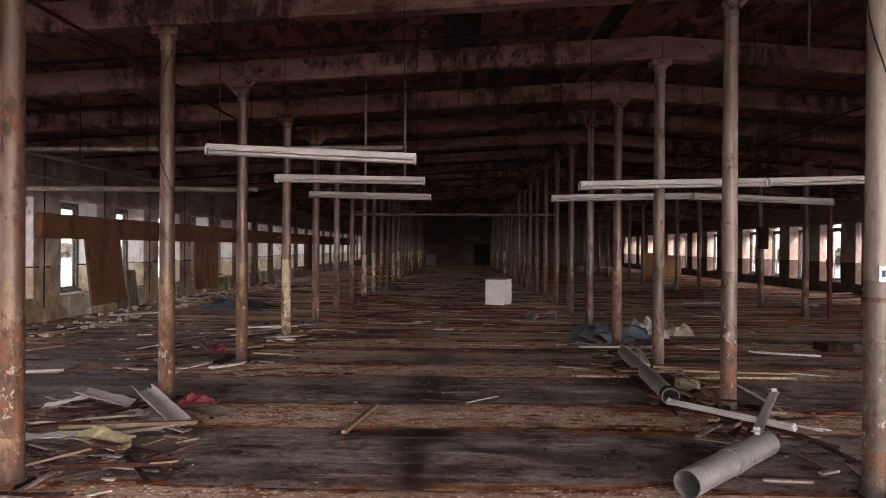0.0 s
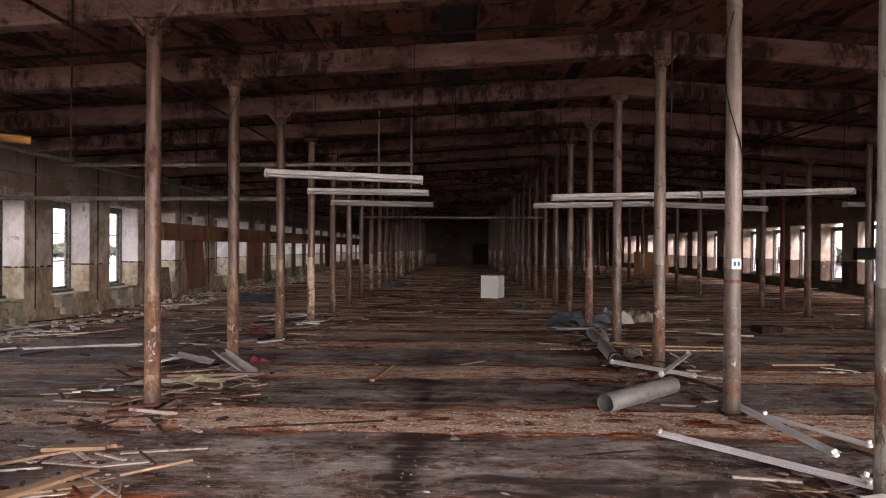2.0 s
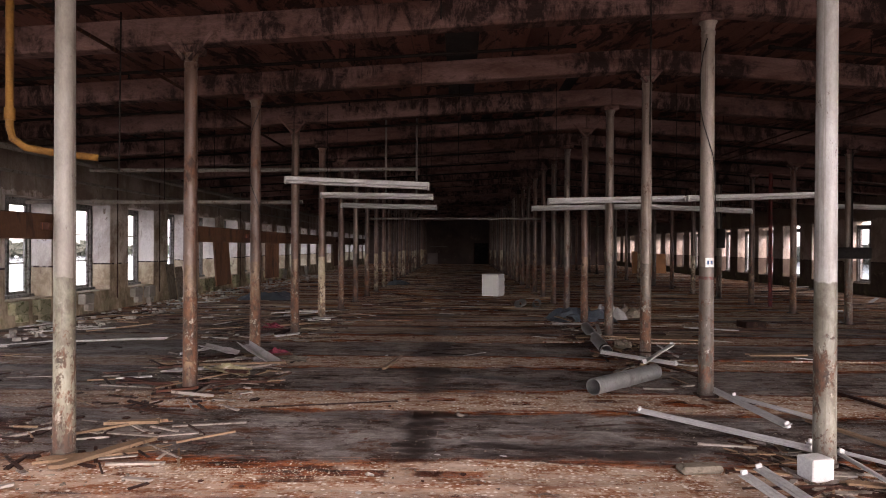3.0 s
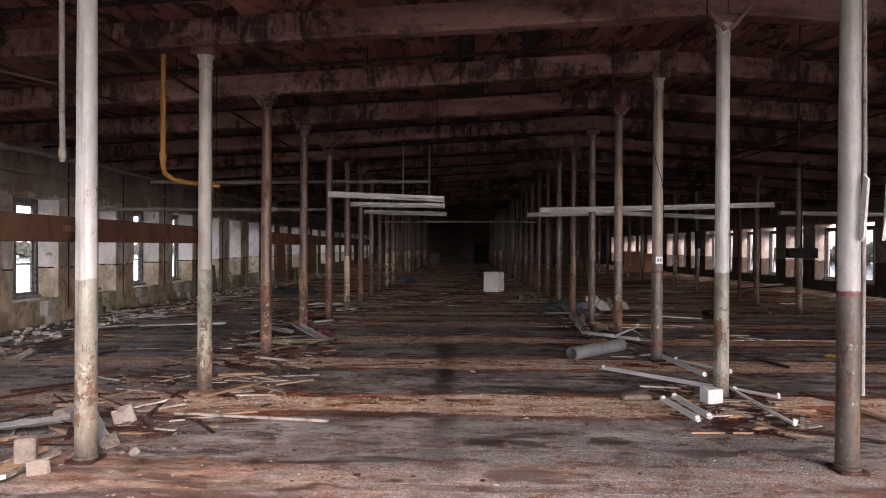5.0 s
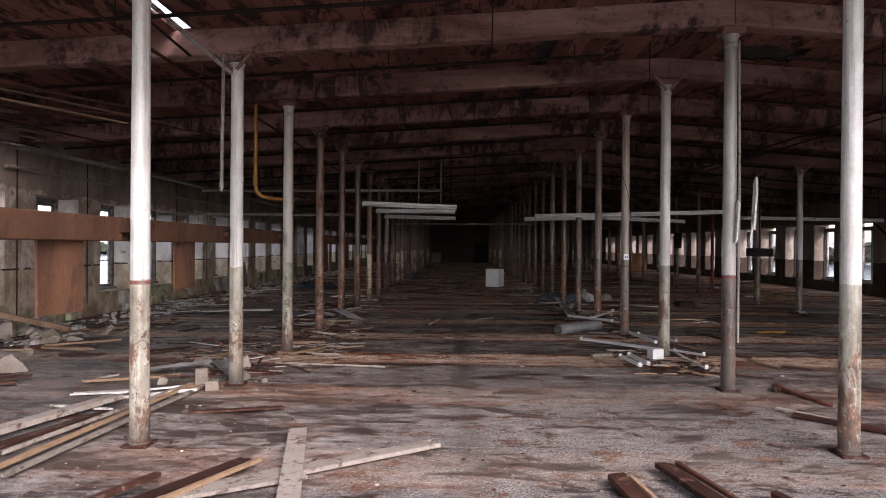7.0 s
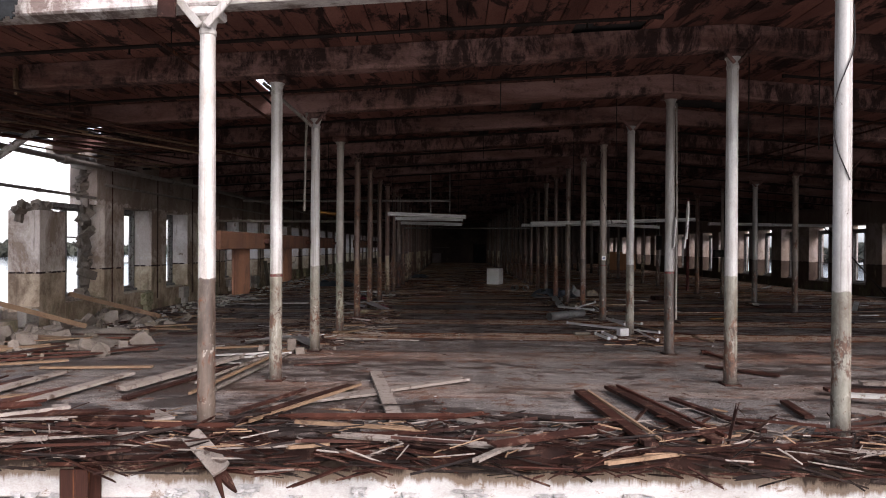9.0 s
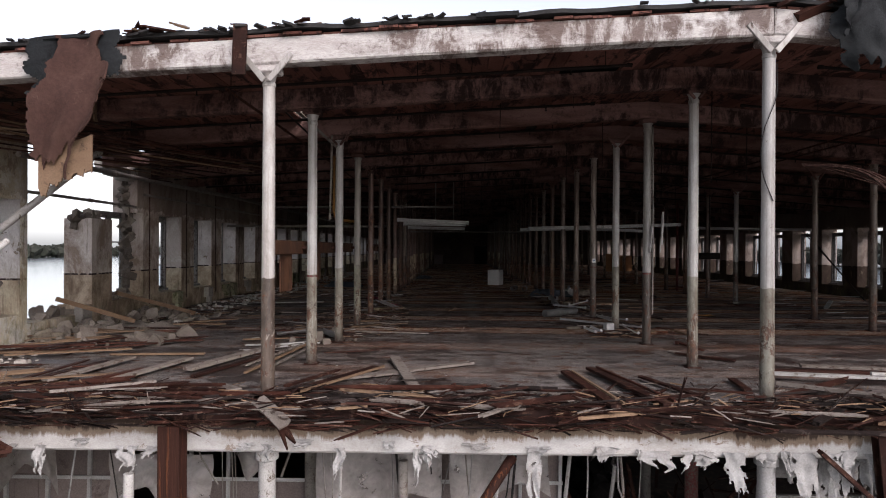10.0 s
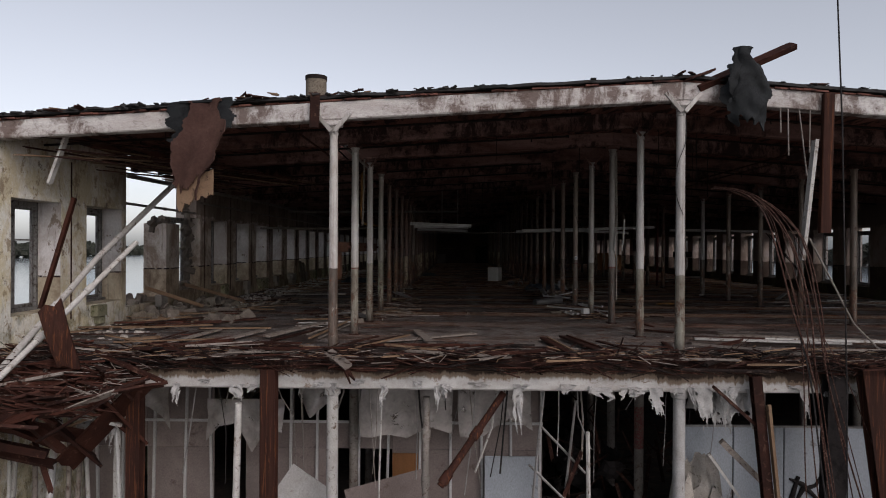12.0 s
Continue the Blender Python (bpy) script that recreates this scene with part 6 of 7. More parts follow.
litter(420, ALL + [(-12, 12, 20, 60)] * 2, 34, M_PEEL, "curled white paint scraps strewn over the floor", (0.012, 0.045), 0.2)
litter(900, [(-12.1, -10.6, 1, 40)], 35, M_PLASTER, "crumbled plaster along the foot of the wall", (0.03, 0.11), 0.6)
litter(420, [(-7.2, -5.4, 9.2, 12), (-0.6, 1.0, 9.5, 17), (-7.2, -5.4, 3, 7)], 36, M_SACK, "dull scraps lying round the columns", (0.008, 0.035), 0.25)


def splinters(n, zones, seed, material, label, length, spread):
    """Thin slivers lying mostly across the hall: one mesh."""
    rng = random.Random(seed)
    b = Build()
    for i in range(n):
        x0, x1, y0, y1 = rng.choice(zones)
        ln = rng.uniform(*length)
        b.box((lerp(x0, x1, rng.random()), lerp(y0, y1, rng.random()), 0.012), (ln, rng.uniform(0.012, 0.05), rng.uniform(0.008, 0.02)),
              Matrix.Rotation(rng.gauss(0, spread), 4, "Z") @ Matrix.Rotation(rng.gauss(0, 0.03), 4, "Y"))
    return solid("floor_splinters", b, material, label, "litter", kind="stuff")


FAR = [(-11.8, 11.8, 19, 64), (-5.8, -0.4, 19, 64), (-5.8, -0.4, 19, 40)]
AISLE = [(-5.9, -0.2, 15, 62), (-5.9, -0.2, 20, 45), (-11.8, 11.8, 18, 60)]
splinters(130, AISLE, 52, M_FLAKE, "pale tan slivers of flooring lying across the aisle", (0.3, 1.7), 0.04)
splinters(110, AISLE, 53, M_WOOD_RUST, "red-brown slivers of flooring lying across the aisle", (0.4, 2.0), 0.04)
splinters(120, FAR, 41, M_WOOD_TAN, "tan slivers of flooring lying across the hall", (0.3, 1.8), 0.06)
splinters(120, FAR, 42, M_WOOD_RUST, "red-brown slivers of flooring lying across the hall", (0.4, 2.2), 0.05)
splinters(150, FAR + [(-12, 12, 12, 20)], 43, M_WOOD_WHITE, "pale slivers strewn across the hall", (0.1, 0.6), 0.4)
splinters(130, FAR + [(-12, 12, 6, 20)], 44, M_WOOD_DARK, "dark slivers strewn across the hall", (0.2, 1.5), 0.15)

NEAR_ROWS = [(-7.6, -5.2, 5.5, 8.5), (-7.6, -5.2, 8.8, 12.2), (-7.8, -5.4, 13.5, 20), (-0.7, 0.5, 10.0, 18), (-0.6, 0.5, 5.8, 8.0), (-12.1, -9.5, 3, 12), (-11.8, -8.5, 9, 30)]
splinters(300, NEAR_ROWS, 46, M_WOOD_DARK, "dark laths strewn round the columns", (0.1, 0.8), 0.7)
splinters(190, NEAR_ROWS, 47, M_WOOD_GREY, "weathered pale laths strewn round the columns", (0.08, 0.7), 0.7)
splinters(140, NEAR_ROWS, 48, M_WOOD_TAN, "tan laths strewn round the columns", (0.08, 0.6), 0.7)
litter(620, NEAR_ROWS, 49, M_SACK, "dull paint and plaster scraps round the columns", (0.010, 0.040), 0.3)
litter(260, NEAR_ROWS, 50, M_WOOD_DARK, "dark scraps of board round the columns", (0.03, 0.12), 0.15)
litter(300, [(-5.5, 11, 17, 50), (-11, -7, 14, 40)], 51, M_PEEL, "pale scraps strewn through the depth of the hall", (0.02, 0.10), 0.25)

# rubble by the broken wall
rng = random.Random(55)
for i in range(100):
    u = rng.random()
    x, y = -12.1 + abs(rng.gauss(0, 1.0)), lerp(3.8, 9.8, rng.random())
    s = rng.uniform(0.12, 0.42) * (1 - 0.25 * u)
    h = s * rng.uniform(0.28, 0.6)
    b = Build().chunk((0, 0, 0), (s, s * rng.uniform(0.7, 1.1), h), rng, 0.18)
    ob = solid("masonry_lump", b, rng.choice((M_STONE, M_STONE, M_SACK)), "broken pale masonry lump fallen from the wall", "rubble", "fallen masonry")
    ob.location = (x, y, h * 0.32 + 0.22 * max(0, 1 - (x + 12.3) / 1.6) * rng.random())
for x, y, s in ((-6.45, 6.0, 0.24), (-6.35, 4.55, 0.18), (-7.1, 4.85, 0.13), (-7.0, 6.1, 0.36), (-6.2, 5.3, 0.2), (-9.9, 9.5, 0.36), (-10.3, 9.2, 0.3), (-5.85, 5.05, 0.1), (-3.6, 7.0, 0.07), (-2.9, 8.75, 0.08)):
    b = Build().chunk((0, 0, 0), (s, s * 0.8, s * 0.3), rng, 0.28)
    ob = solid("plaster_lump", b, M_STONE, "pale broken plaster lump on the floor", "rubble", "fallen plaster")
    ob.location = (x, y, s * 0.09)
solid("standing_block", Build().box((-6.52, 4.66, 0.13), (0.15, 0.10, 0.24), Matrix.Rotation(0.4, 4, "Z"), 0.012), M_STONE, "grey block standing on end among the debris", "block")
between((-12.1, 5.06), (-11.0, 6.3), 0.78, 0.15, 0.09, M_WOOD_TAN, 61, lift=-0.62)
between((-12.1, 7.37), (-10.6, 8.7), 0.74, 0.14, 0.09, M_WOOD_TAN, 62, lift=-0.64)


# ---- heap of broken boards along the torn floor edge ----
rng = random.Random(200)
for i in range(120):
    x = rng.uniform(-11.8, 6.5)
    y = -0.15 + rng.gauss(0, 0.34)
    ln = rng.uniform(0.4, 2.0)
    top = 0.02 + 0.16 * rng.random() * max(0.15, 1 - abs(y) / 0.7)
    if y < -0.3:
        top -= 0.08 * (-y - 0.3) / 0.4
    mt = rng.choice((D, M_WOOD_SOOT, R_, M_WOOD_SOOT, D, M_WOOD_SOOT, M_WOOD_GREY, D, T_ if rng.random() < 0.25 else M_WOOD_GREY))
    loose_board(x, y, max(top, 0.005) if y > -0.25 else top, rng.gauss(6, 20), ln, rng.uniform(0.02, 0.10), rng.uniform(0.012, 0.035), mt, rng,
                pitch=rng.gauss(0, 4), roll=rng.gauss(0, 14), jag=0.4, group="boards on the floor edge")


def edge_mass(n, centre, spread, lift, length, width, mt, label):
    b = Build()
    for i in range(n):
        x, y = rng.uniform(-12, 9), centre + rng.gauss(0, spread)
        b.board(pose(x, y, 0.01 + lift * rng.random() ** 2, rng.gauss(0, 25), rng.gauss(0, 6) if rng.random() < 0.85 else rng.gauss(0, 25), rng.gauss(6, 28)), rng.uniform(*length), rng.uniform(*width), rng.uniform(0.006, 0.016), rng, 0.3)
    solid("splintered_wood", b, mt, label, "splinters", kind="stuff")


edge_mass(380, -0.14, 0.30, 0.10, (0.12, 0.9), (0.008, 0.045), M_WOOD_DARK, "mass of dark splintered laths on the torn floor edge")
edge_mass(320, -0.16, 0.28, 0.12, (0.10, 0.7), (0.006, 0.03), M_WOOD_SOOT, "mass of blackened splinters on the torn floor edge")
edge_mass(320, -0.05, 0.40, 0.10, (0.08, 0.5), (0.006, 0.02), M_WOOD_GREY, "weathered pale splinters on the torn floor edge")
edge_mass(310, -0.16, 0.28, 0.12, (0.06, 0.4), (0.005, 0.016), M_WOOD_TAN, "tan splinters on the torn floor edge")
# splinters drooping over the edge
for mt, n, lb in ((M_WOOD_DARK, 360, "dark splinters drooping over the torn floor edge"), (M_WOOD_SOOT, 310, "blackened splinters drooping over the torn floor edge")):
    b = Build()
    for i in range(n):
        x = rng.uniform(-11.5, 9)
        b.board(pose(x, -0.38 + rng.gauss(0, 0.06), -0.08 + rng.uniform(-0.16, 0.08), rng.gauss(0, 25), rng.gauss(4, 10), rng.gauss(0, 18)), rng.uniform(0.1, 0.8), rng.uniform(0.008, 0.05), rng.uniform(0.006, 0.018), rng, 0.35)
    solid("splintered_wood", b, mt, lb, "splinters", kind="stuff")
# big pale flap at the edge below the first column
b = Build()
b.board(pose(-5.98, -0.50, -0.02, 25, 20, -40), 0.62, 0.17, 0.025, rng, 0.06, 0.02)
solid("broken_board", b, M_WOOD_GREY, "wide pale splintered board hanging over the floor edge", "board", "loose boards")
b = Build()
b.board(pose(-5.80, -0.56, -0.24, 0, 58, -25), 0.4, 0.16, 0.03, rng, 0.3)
solid("broken_board", b, M_WOOD_DARK, "dark splintered board hanging below the floor edge", "board", "loose boards")
# dark soaked rim under the heap
b = Build()
b.sheet(lambda u, v: (lerp(-10.2, 9.5, u), -0.34 + 0.05 * noise.noise((u * 60, v * 3, 0)), lerp(-0.15 + 0.07 * noise.noise((u * 40, 5, 0)), 0.02, v)), 240, 3, 0.03)
solid("floor_edge", b, M_WOOD_DARK, "dark soaked torn edge of the floor boards", "floor edge", kind="structure")

# ---- lower storey ----
LOW = -4.3
b = Build()
b.sheet(lambda u, v: (lerp(-HALF, HALF, u), lerp(-3.0, 30, v), LOW - 0.05 + 0.03 * noise.noise((u * 30, v * 40, 3))), 40, 60, 0.1)
solid("lower_floor", b, M_LOWFLOOR, "dark littered concrete floor of the lower storey", "floor", kind="structure")
b = Build()
n = 70
vs, fs = [], []
for i in range(n + 1):
    x = lerp(-9.75, 3.4, i / n)
    ch = 0.03
    for yy, zz in ((-0.16 + ch, -0.61), (0.14, -0.61), (0.14, -0.30), (-0.16, -0.30), (-0.16, -0.58)):
        vs.append((x, yy + rng.uniform(-0.003, 0.003), zz + rng.uniform(-0.003, 0.003) + (0.13 if zz > -0.5 and yy < -0.1 and ch else 0.0)))
for i in range(n):
    for j in range(5):
        a, c = i * 5 + j, i * 5 + (j + 1) % 5
        fs.append((a, a + 5, c + 5, c))
fs += [tuple(range(5)), tuple(n * 5 + j for j in range(5))[::-1]]
b.add(vs, fs)
M_LOWBEAM = soaked_white("peeling_white_beam")
solid("lower_beam", b, M_LOWBEAM, "white timber beam with peeling paint below the floor edge", "beam")
b = Build()
b.box((6.5, 0.0, -0.47), (6.2, 0.3, 0.34), ch=0.02)
solid("lower_beam", b, M_BEAM, "dark stained timber beam below the floor edge", "beam")


def rag(x, y, z, w, h, seed, material=None):
    """A torn strip of peeling paint or film hanging from an edge."""
    b = Build()
    rg = random.Random(seed)
    nu, nv = max(10, int(w * 70)), max(16, int(h * 60))
    ph = rg.uniform(0, 6)

    def at(u, v):
        taper = 1 - 0.55 * v ** 1.5
        return (x + (u - 0.5) * w * taper + 0.05 * noise.noise((v * 3, seed, 0)) + 0.12 * w * math.sin(ph + v * 4),
                y - 0.02 - 0.10 * v * abs(math.sin(ph)) + 0.05 * noise.noise((u * 3, v * 4, seed)), z - h * v)
    b.sheet(at, nu, nv, 0.006, keep=lambda u, v: v < 0.70 + 0.55 * noise.noise((u * 3.5, seed, 1)) + 0.2 * noise.noise((u * 13, seed, 2)) and abs(u - 0.5) < 0.42 + 0.3 * noise.noise((v * 4, seed, 3 + (u > 0.5))) and noise.noise((u * w * 9, v * h * 9, seed + 7)) > -0.38)
    return solid("peeling_strip", b, material or M_PEEL, "torn white strip of peeling paint hanging from a beam", "peeling strip", "peeling strips")


rng = random.Random(310)
for i in range(20):
    x = lerp(-9.6, 3.3, (i + rng.random()) / 20)
    w = rng.uniform(0.06, 0.36)
    rag(x, -0.165, -0.56 + rng.uniform(0, 0.14), w, rng.uniform(0.06, 0.20) + (0.2 if rng.random() < 0.2 else 0), 400 + i)
for x, w, h in ((-5.25, 0.16, 0.42), (-4.15, 0.15, 0.30), (-4.3, 0.12, 0.45), (-2.85, 0.24, 0.85), (-1.4, 0.5, 0.22), (-0.95, 0.5, 0.24), (-0.45, 0.32, 0.62), (0.35, 0.35, 0.75), (0.75, 0.3, 0.6), (1.2, 0.25, 0.5), (-7.75, 0.12, 0.40), (-8.9, 0.2, 0.4), (2.1, 0.16, 0.5)):
    rag(x, -0.17, -0.53, w, h, int(x * 100) + 2000)


def round_post(x, y, z0, z1, r, material, label, collar=None):
    ob = thing("lower_post", label, "post", "lower posts")
    part("shaft", Build().tube([(x, y, z0), (x, y, z1 - 0.14), (x, y, z1 - 0.12), (x, y, z1)], [r, r, r * 1.35, r * 1.35], 16), material, ob)
    part("base_plate", Build().box((x, y, z0 + 0.015), (0.34, 0.34, 0.03), ch=0.006), M_RUST, ob)
    if collar:
        part("painted_band", Build().tube([(x, y, collar[0]), (x, y, collar[1])], r * 1.03, 16, caps=False), RED, ob, "dark red painted band")
    return ob


for x in (-SPAN, 0.0):
    round_post(x, 0, LOW, -0.605, 0.105, M_PEEL if x > -1 else M_WOOD_WHITE, "white-painted round post of the lower storey")
for k in (1, 2, 3, 4):
    round_post(0.0, k * BAY, LOW, -0.62, 0.10, M_PIPE, "grey round post of the dark lower storey", (-2.4, -1.5) if k == 1 else None)
    round_post(-SPAN, k * BAY, LOW, -0.62, 0.10, M_PIPE, "grey round post of the dark lower storey")
    round_post(SPAN, k * BAY, LOW, -0.62, 0.10, M_PIPE, "grey round post of the dark lower storey")


def steel_post(x, y, z0, z1, w, d, material, label, lean=0.0):
    ob = thing("steel_post", label, "post", "edge posts")
    rot = Matrix.Rotation(radians(lean), 4, "Y")
    c = Vector((x, y, (z0 + z1) / 2))
    ax = rot.to_3x3()
    part("web", Build().box(c, (0.02, d, z1 - z0), rot), material, ob)
    for s in (-1, 1):
        part("flange", Build().box(c + ax @ Vector((0, s * d / 2, 0)), (w, 0.02, z1 - z0), rot, 0.004), material, ob)
    return ob


steel_post(-7.22, -0.32, LOW, -0.22, 0.26, 0.22, M_RUST, "rusty broad steel post standing before the torn floor edge")
steel_post(-9.58, -0.30, LOW, -0.40, 0.24, 0.20, M_RUST, "rusty steel post under the sagging floor")
steel_post(1.38, -0.35, LOW, -0.25, 0.17, 0.12, M_WOOD_DARK, "blackened steel post under the torn floor edge", -6)
b = Build().board(Matrix.Translation((1.47, -0.45, -1.9)) @ Matrix.Rotation(radians(84), 4, "Y"), 2.4, 0.10, 0.05, rng, 0.3)
solid("split_board", b, M_WOOD_TAN, "tan split board standing against a blackened post", "board")
steel_post(2.52, -0.30, LOW, -0.25, 0.34, 0.2, M_DARK, "blackened steel post under the torn floor edge", 1)
steel_post(3.3, -0.50, LOW, -0.05, 0.36, 0.2, M_RUST, "rusty bent steel post under the torn floor edge", -8)
steel_post(4.4, -0.30, LOW, -0.15, 0.30, 0.2, M_RUST, "rusty steel post under the torn floor edge", 1)
run("white_post", [(-7.86, -0.25, LOW), (-7.78, -0.25, -0.85)], 0.062, M_WOOD_WHITE, "white broken stub of a timber post", group="edge posts", category="post")
run("standing_pipe", [(-4.53, 0.35, LOW), (-4.50, 0.35, -0.85)], 0.062, M_PIPE, "pale rust-stained standing pipe", [(0, 0.55), (0, 0.8)])
run("rusty_pipe", [(-4.22, -0.65, -2.12), (-3.10, 0.15, -0.72)], 0.065, M_RUST, "rusty pipe leaning below the floor edge", [(0, 0.08), (0, 0.55)])


# stud partition with grey wallboard and openings
def partition():
    y = 2.6
    ob = thing("stud_partition", "grey wallboard partition on bare metal studs, torn open", "partition", kind="structure")
    holes = ((-6.75, -5.35, -4.3, -2.55), (-9.3, -8.6, -3.6, -2.4), (-11.2, -10.8, -4.3, -3.0))
    xs = [-12.2, -11.2, -10.8, -9.3, -8.6, -7.9, -6.75, -5.35, -4.75, -3.3, -2.05]
    for xa, xb in zip(xs, xs[1:]):
        zs = [LOW, -2.55, -1.95, -0.75]
        for za, zb in zip(zs, zs[1:]):
            if any(h[0] <= xa and xb <= h[1] and h[2] <= za + 0.8 and za < h[3] - 0.01 for h in holes):
                continue
            if za > -2 and xa in (-9.3, -8.6, -7.9, -6.75):
                continue
            part("board", Build().box(((xa + xb) / 2, y + 0.05, (za + zb) / 2), (xb - xa - 0.008, 0.014, zb - za - 0.008)), M_DRY, ob)
    for x in (-11.9, -11.3, -10.6, -9.9, -9.35, -8.75, -8.2, -7.6, -7.0, -6.1, -5.45, -4.75, -4.08, -3.4, -2.75, -2.1):
        part("stud", Build().box((x + 0.02 * math.sin(x * 9), y, (LOW - 0.6) / 2), (0.055, 0.06, -0.66 - LOW), Matrix.Rotation(radians(1.2 * math.sin(x * 17)), 4, "Y"), 0.004), M_TUBE, ob)
    part("rail", Build().box((-7.1, y - 0.035, -1.94), (10.1, 0.02, 0.06), ch=0.004), M_TUBE, ob)
    part("rail", Build().box((-7.1, y - 0.035, -0.72), (10.1, 0.03, 0.06), ch=0.004), M_GALV, ob)
    d = part("door", Build().box((-5.05, y - 0.08, -3.45), (0.56, 0.04, 1.7), ch=0.006), M_DOOR, ob, "orange-brown wooden door leaf")
    part("handle", Build().tube([(-4.86, y - 0.12, -3.4), (-4.86, y - 0.16, -3.4)], 0.025, 10), M_GALV, d)
    return ob


partition()
solid("white_board", Build().box((-2.75, 2.35, -3.35), (1.15, 0.03, 1.5), Matrix.Rotation(radians(-4), 4, "X"), 0.004), M_BLUE, "pale blue-white board leaning on the partition", "board")
solid("white_board", Build().box((-7.0, 0.6, -3.05), (1.0, 0.03, 1.3), Matrix.Rotation(radians(34), 4, "Y") @ Matrix.Rotation(radians(-12), 4, "X"), 0.004), M_PEEL, "torn white board standing askew in the lower storey", "board")
solid("grey_board", Build().box((-5.3, 1.6, -3.4), (1.7, 0.03, 1.1), Matrix.Rotation(radians(-16), 4, "Y") @ Matrix.Rotation(radians(-20), 4, "X"), 0.004), M_DRY, "grey wallboard sheet sunk askew in the lower storey", "board")
def hung_film(x0, x1, z0, drops, sd):
    """A sheet of plastic nailed along its top, its torn lower edge running in straight cuts between corner points."""
    b = Build()

    def depth_at(u):
        k = min(int(u * (len(drops) - 1)), len(drops) - 2)
        f = u * (len(drops) - 1) - k
        return lerp(drops[k], drops[k + 1], f) + 0.02 * noise.noise((u * 9, sd, 0))

    def at(u, v):
        fold = 0.07 * math.sin(u * 11 + sd) * (0.3 + v) + 0.06 * noise.noise((u * 5, v * 3, sd))
        return (lerp(x0, x1, u) + 0.05 * math.sin(v * 3 + sd) * v, 1.7 + fold, z0 - depth_at(u) * v)
    b.sheet(at, 44, 22, 0.004)
    return solid("plastic_film", b, M_POLY, "torn dusty plastic film hanging in the lower storey", "plastic film", "plastic films")


for x0, x1, z0, drops, sd in ((-7.2, -6.3, -0.66, (0.5, 0.95, 0.7, 0.25), 1), (-9.1, -7.5, -1.25, (0.9, 0.55, 0.5, 1.15, 0.6, 0.7), 2), (-5.9, -4.0, -0.66, (1.35, 1.3, 1.38, 1.1, 1.3), 3),
                              (-3.9, -2.4, -0.66, (1.3, 1.32, 0.9, 1.2), 4), (-11.4, -9.9, -1.0, (0.7, 0.95, 0.4, 0.9), 5)):
    hung_film(x0, x1, z0, drops, sd)
# thin hanging wires, bent studs and laths in front of the partition
rng = random.Random(91)
for i in range(34):
    x = rng.uniform(-9.4, 3.0)
    y = rng.uniform(0.1, 1.6)
    ln = rng.uniform(0.5, 2.4)
    dx = rng.gauss(0, 0.16)
    mt = rng.choice((M_GALV, M_PIPE, M_WOOD_WHITE, M_BLACK))
    run("hanging_strip", [(x, y, -0.62), (x + dx * 0.3 + rng.gauss(0, 0.04), y, -0.62 - ln * 0.5), (x + dx, y + rng.gauss(0, 0.1), -0.62 - ln)], rng.choice((0.008, 0.012, 0.02)), mt,
        "thin bent strip hanging in the lower storey", n=6, group="hanging strips", category="strip")
for p, q, m in (((-2.0, 0.9, -4.2), (-1.75, 0.4, -0.9), M_GALV), ((-2.35, 0.6, -1.45), (-1.5, 0.7, -2.35), M_GALV), ((-1.6, 0.6, -1.9), (-2.4, 0.5, -3.9), M_WOOD_DARK), ((-1.55, 0.3, -1.45), (-1.5, 0.3, -4.1), M_WOOD_WHITE),
                ((-2.6, 0.4, -2.1), (-1.1, 0.6, -3.6), M_GALV), ((-2.35, 0.3, -0.7), (-2.6, 0.3, -3.2), M_GALV)):
    run("bent_stud", [p, q], 0.04 if m is not M_GALV else 0.026, m, "bent metal stud sticking out of the torn partition", n=6, group="bent studs", category="stud")
# dark clutter in the open part
rng = random.Random(92)
b = Build()
for i in range(150):
    s = rng.uniform(0.1, 0.5)
    b.chunk((rng.uniform(-1.9, 0.2), rng.uniform(2.5, 9.0), LOW + rng.random() * rng.random() * 1.9), (s, s, s * 0.7), rng, 0.3)
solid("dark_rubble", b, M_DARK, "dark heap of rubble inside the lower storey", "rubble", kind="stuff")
b = Build()
for i in range(90):
    b.board(pose(rng.uniform(-2, 3), rng.uniform(1.0, 7.0), LOW + rng.uniform(0.2, 2.2), rng.gauss(0, 40), rng.gauss(0, 40), rng.uniform(0, 180)), rng.uniform(0.4, 1.6), rng.uniform(0.03, 0.1), 0.02, rng, 0.2)
solid("dark_rubble", b, M_WOOD_DARK, "tangle of dark broken boards inside the lower storey", "boards", kind="stuff")

# pale blue panel wall under the right side
ob = thing("panel_wall", "pale blue wall panels with a dark scrawl below the torn floor", "wall panels", kind="structure")
for i, (xa, xb) in enumerate(((0.42, 1.38), (1.39, 2.35), (2.36, 3.3), (3.31, 4.3), (4.31, 6.0))):
    part("panel", Build().box(((xa + xb) / 2, 1.0, (LOW - 1.52) / 2), (xb - xa - 0.012, 0.04, -1.52 - LOW), ch=0.006), M_BLUE, ob)
part("cap_rail", Build().box((3.2, 0.99, -1.50), (5.6, 0.07, 0.04), ch=0.005), M_GALV, ob)
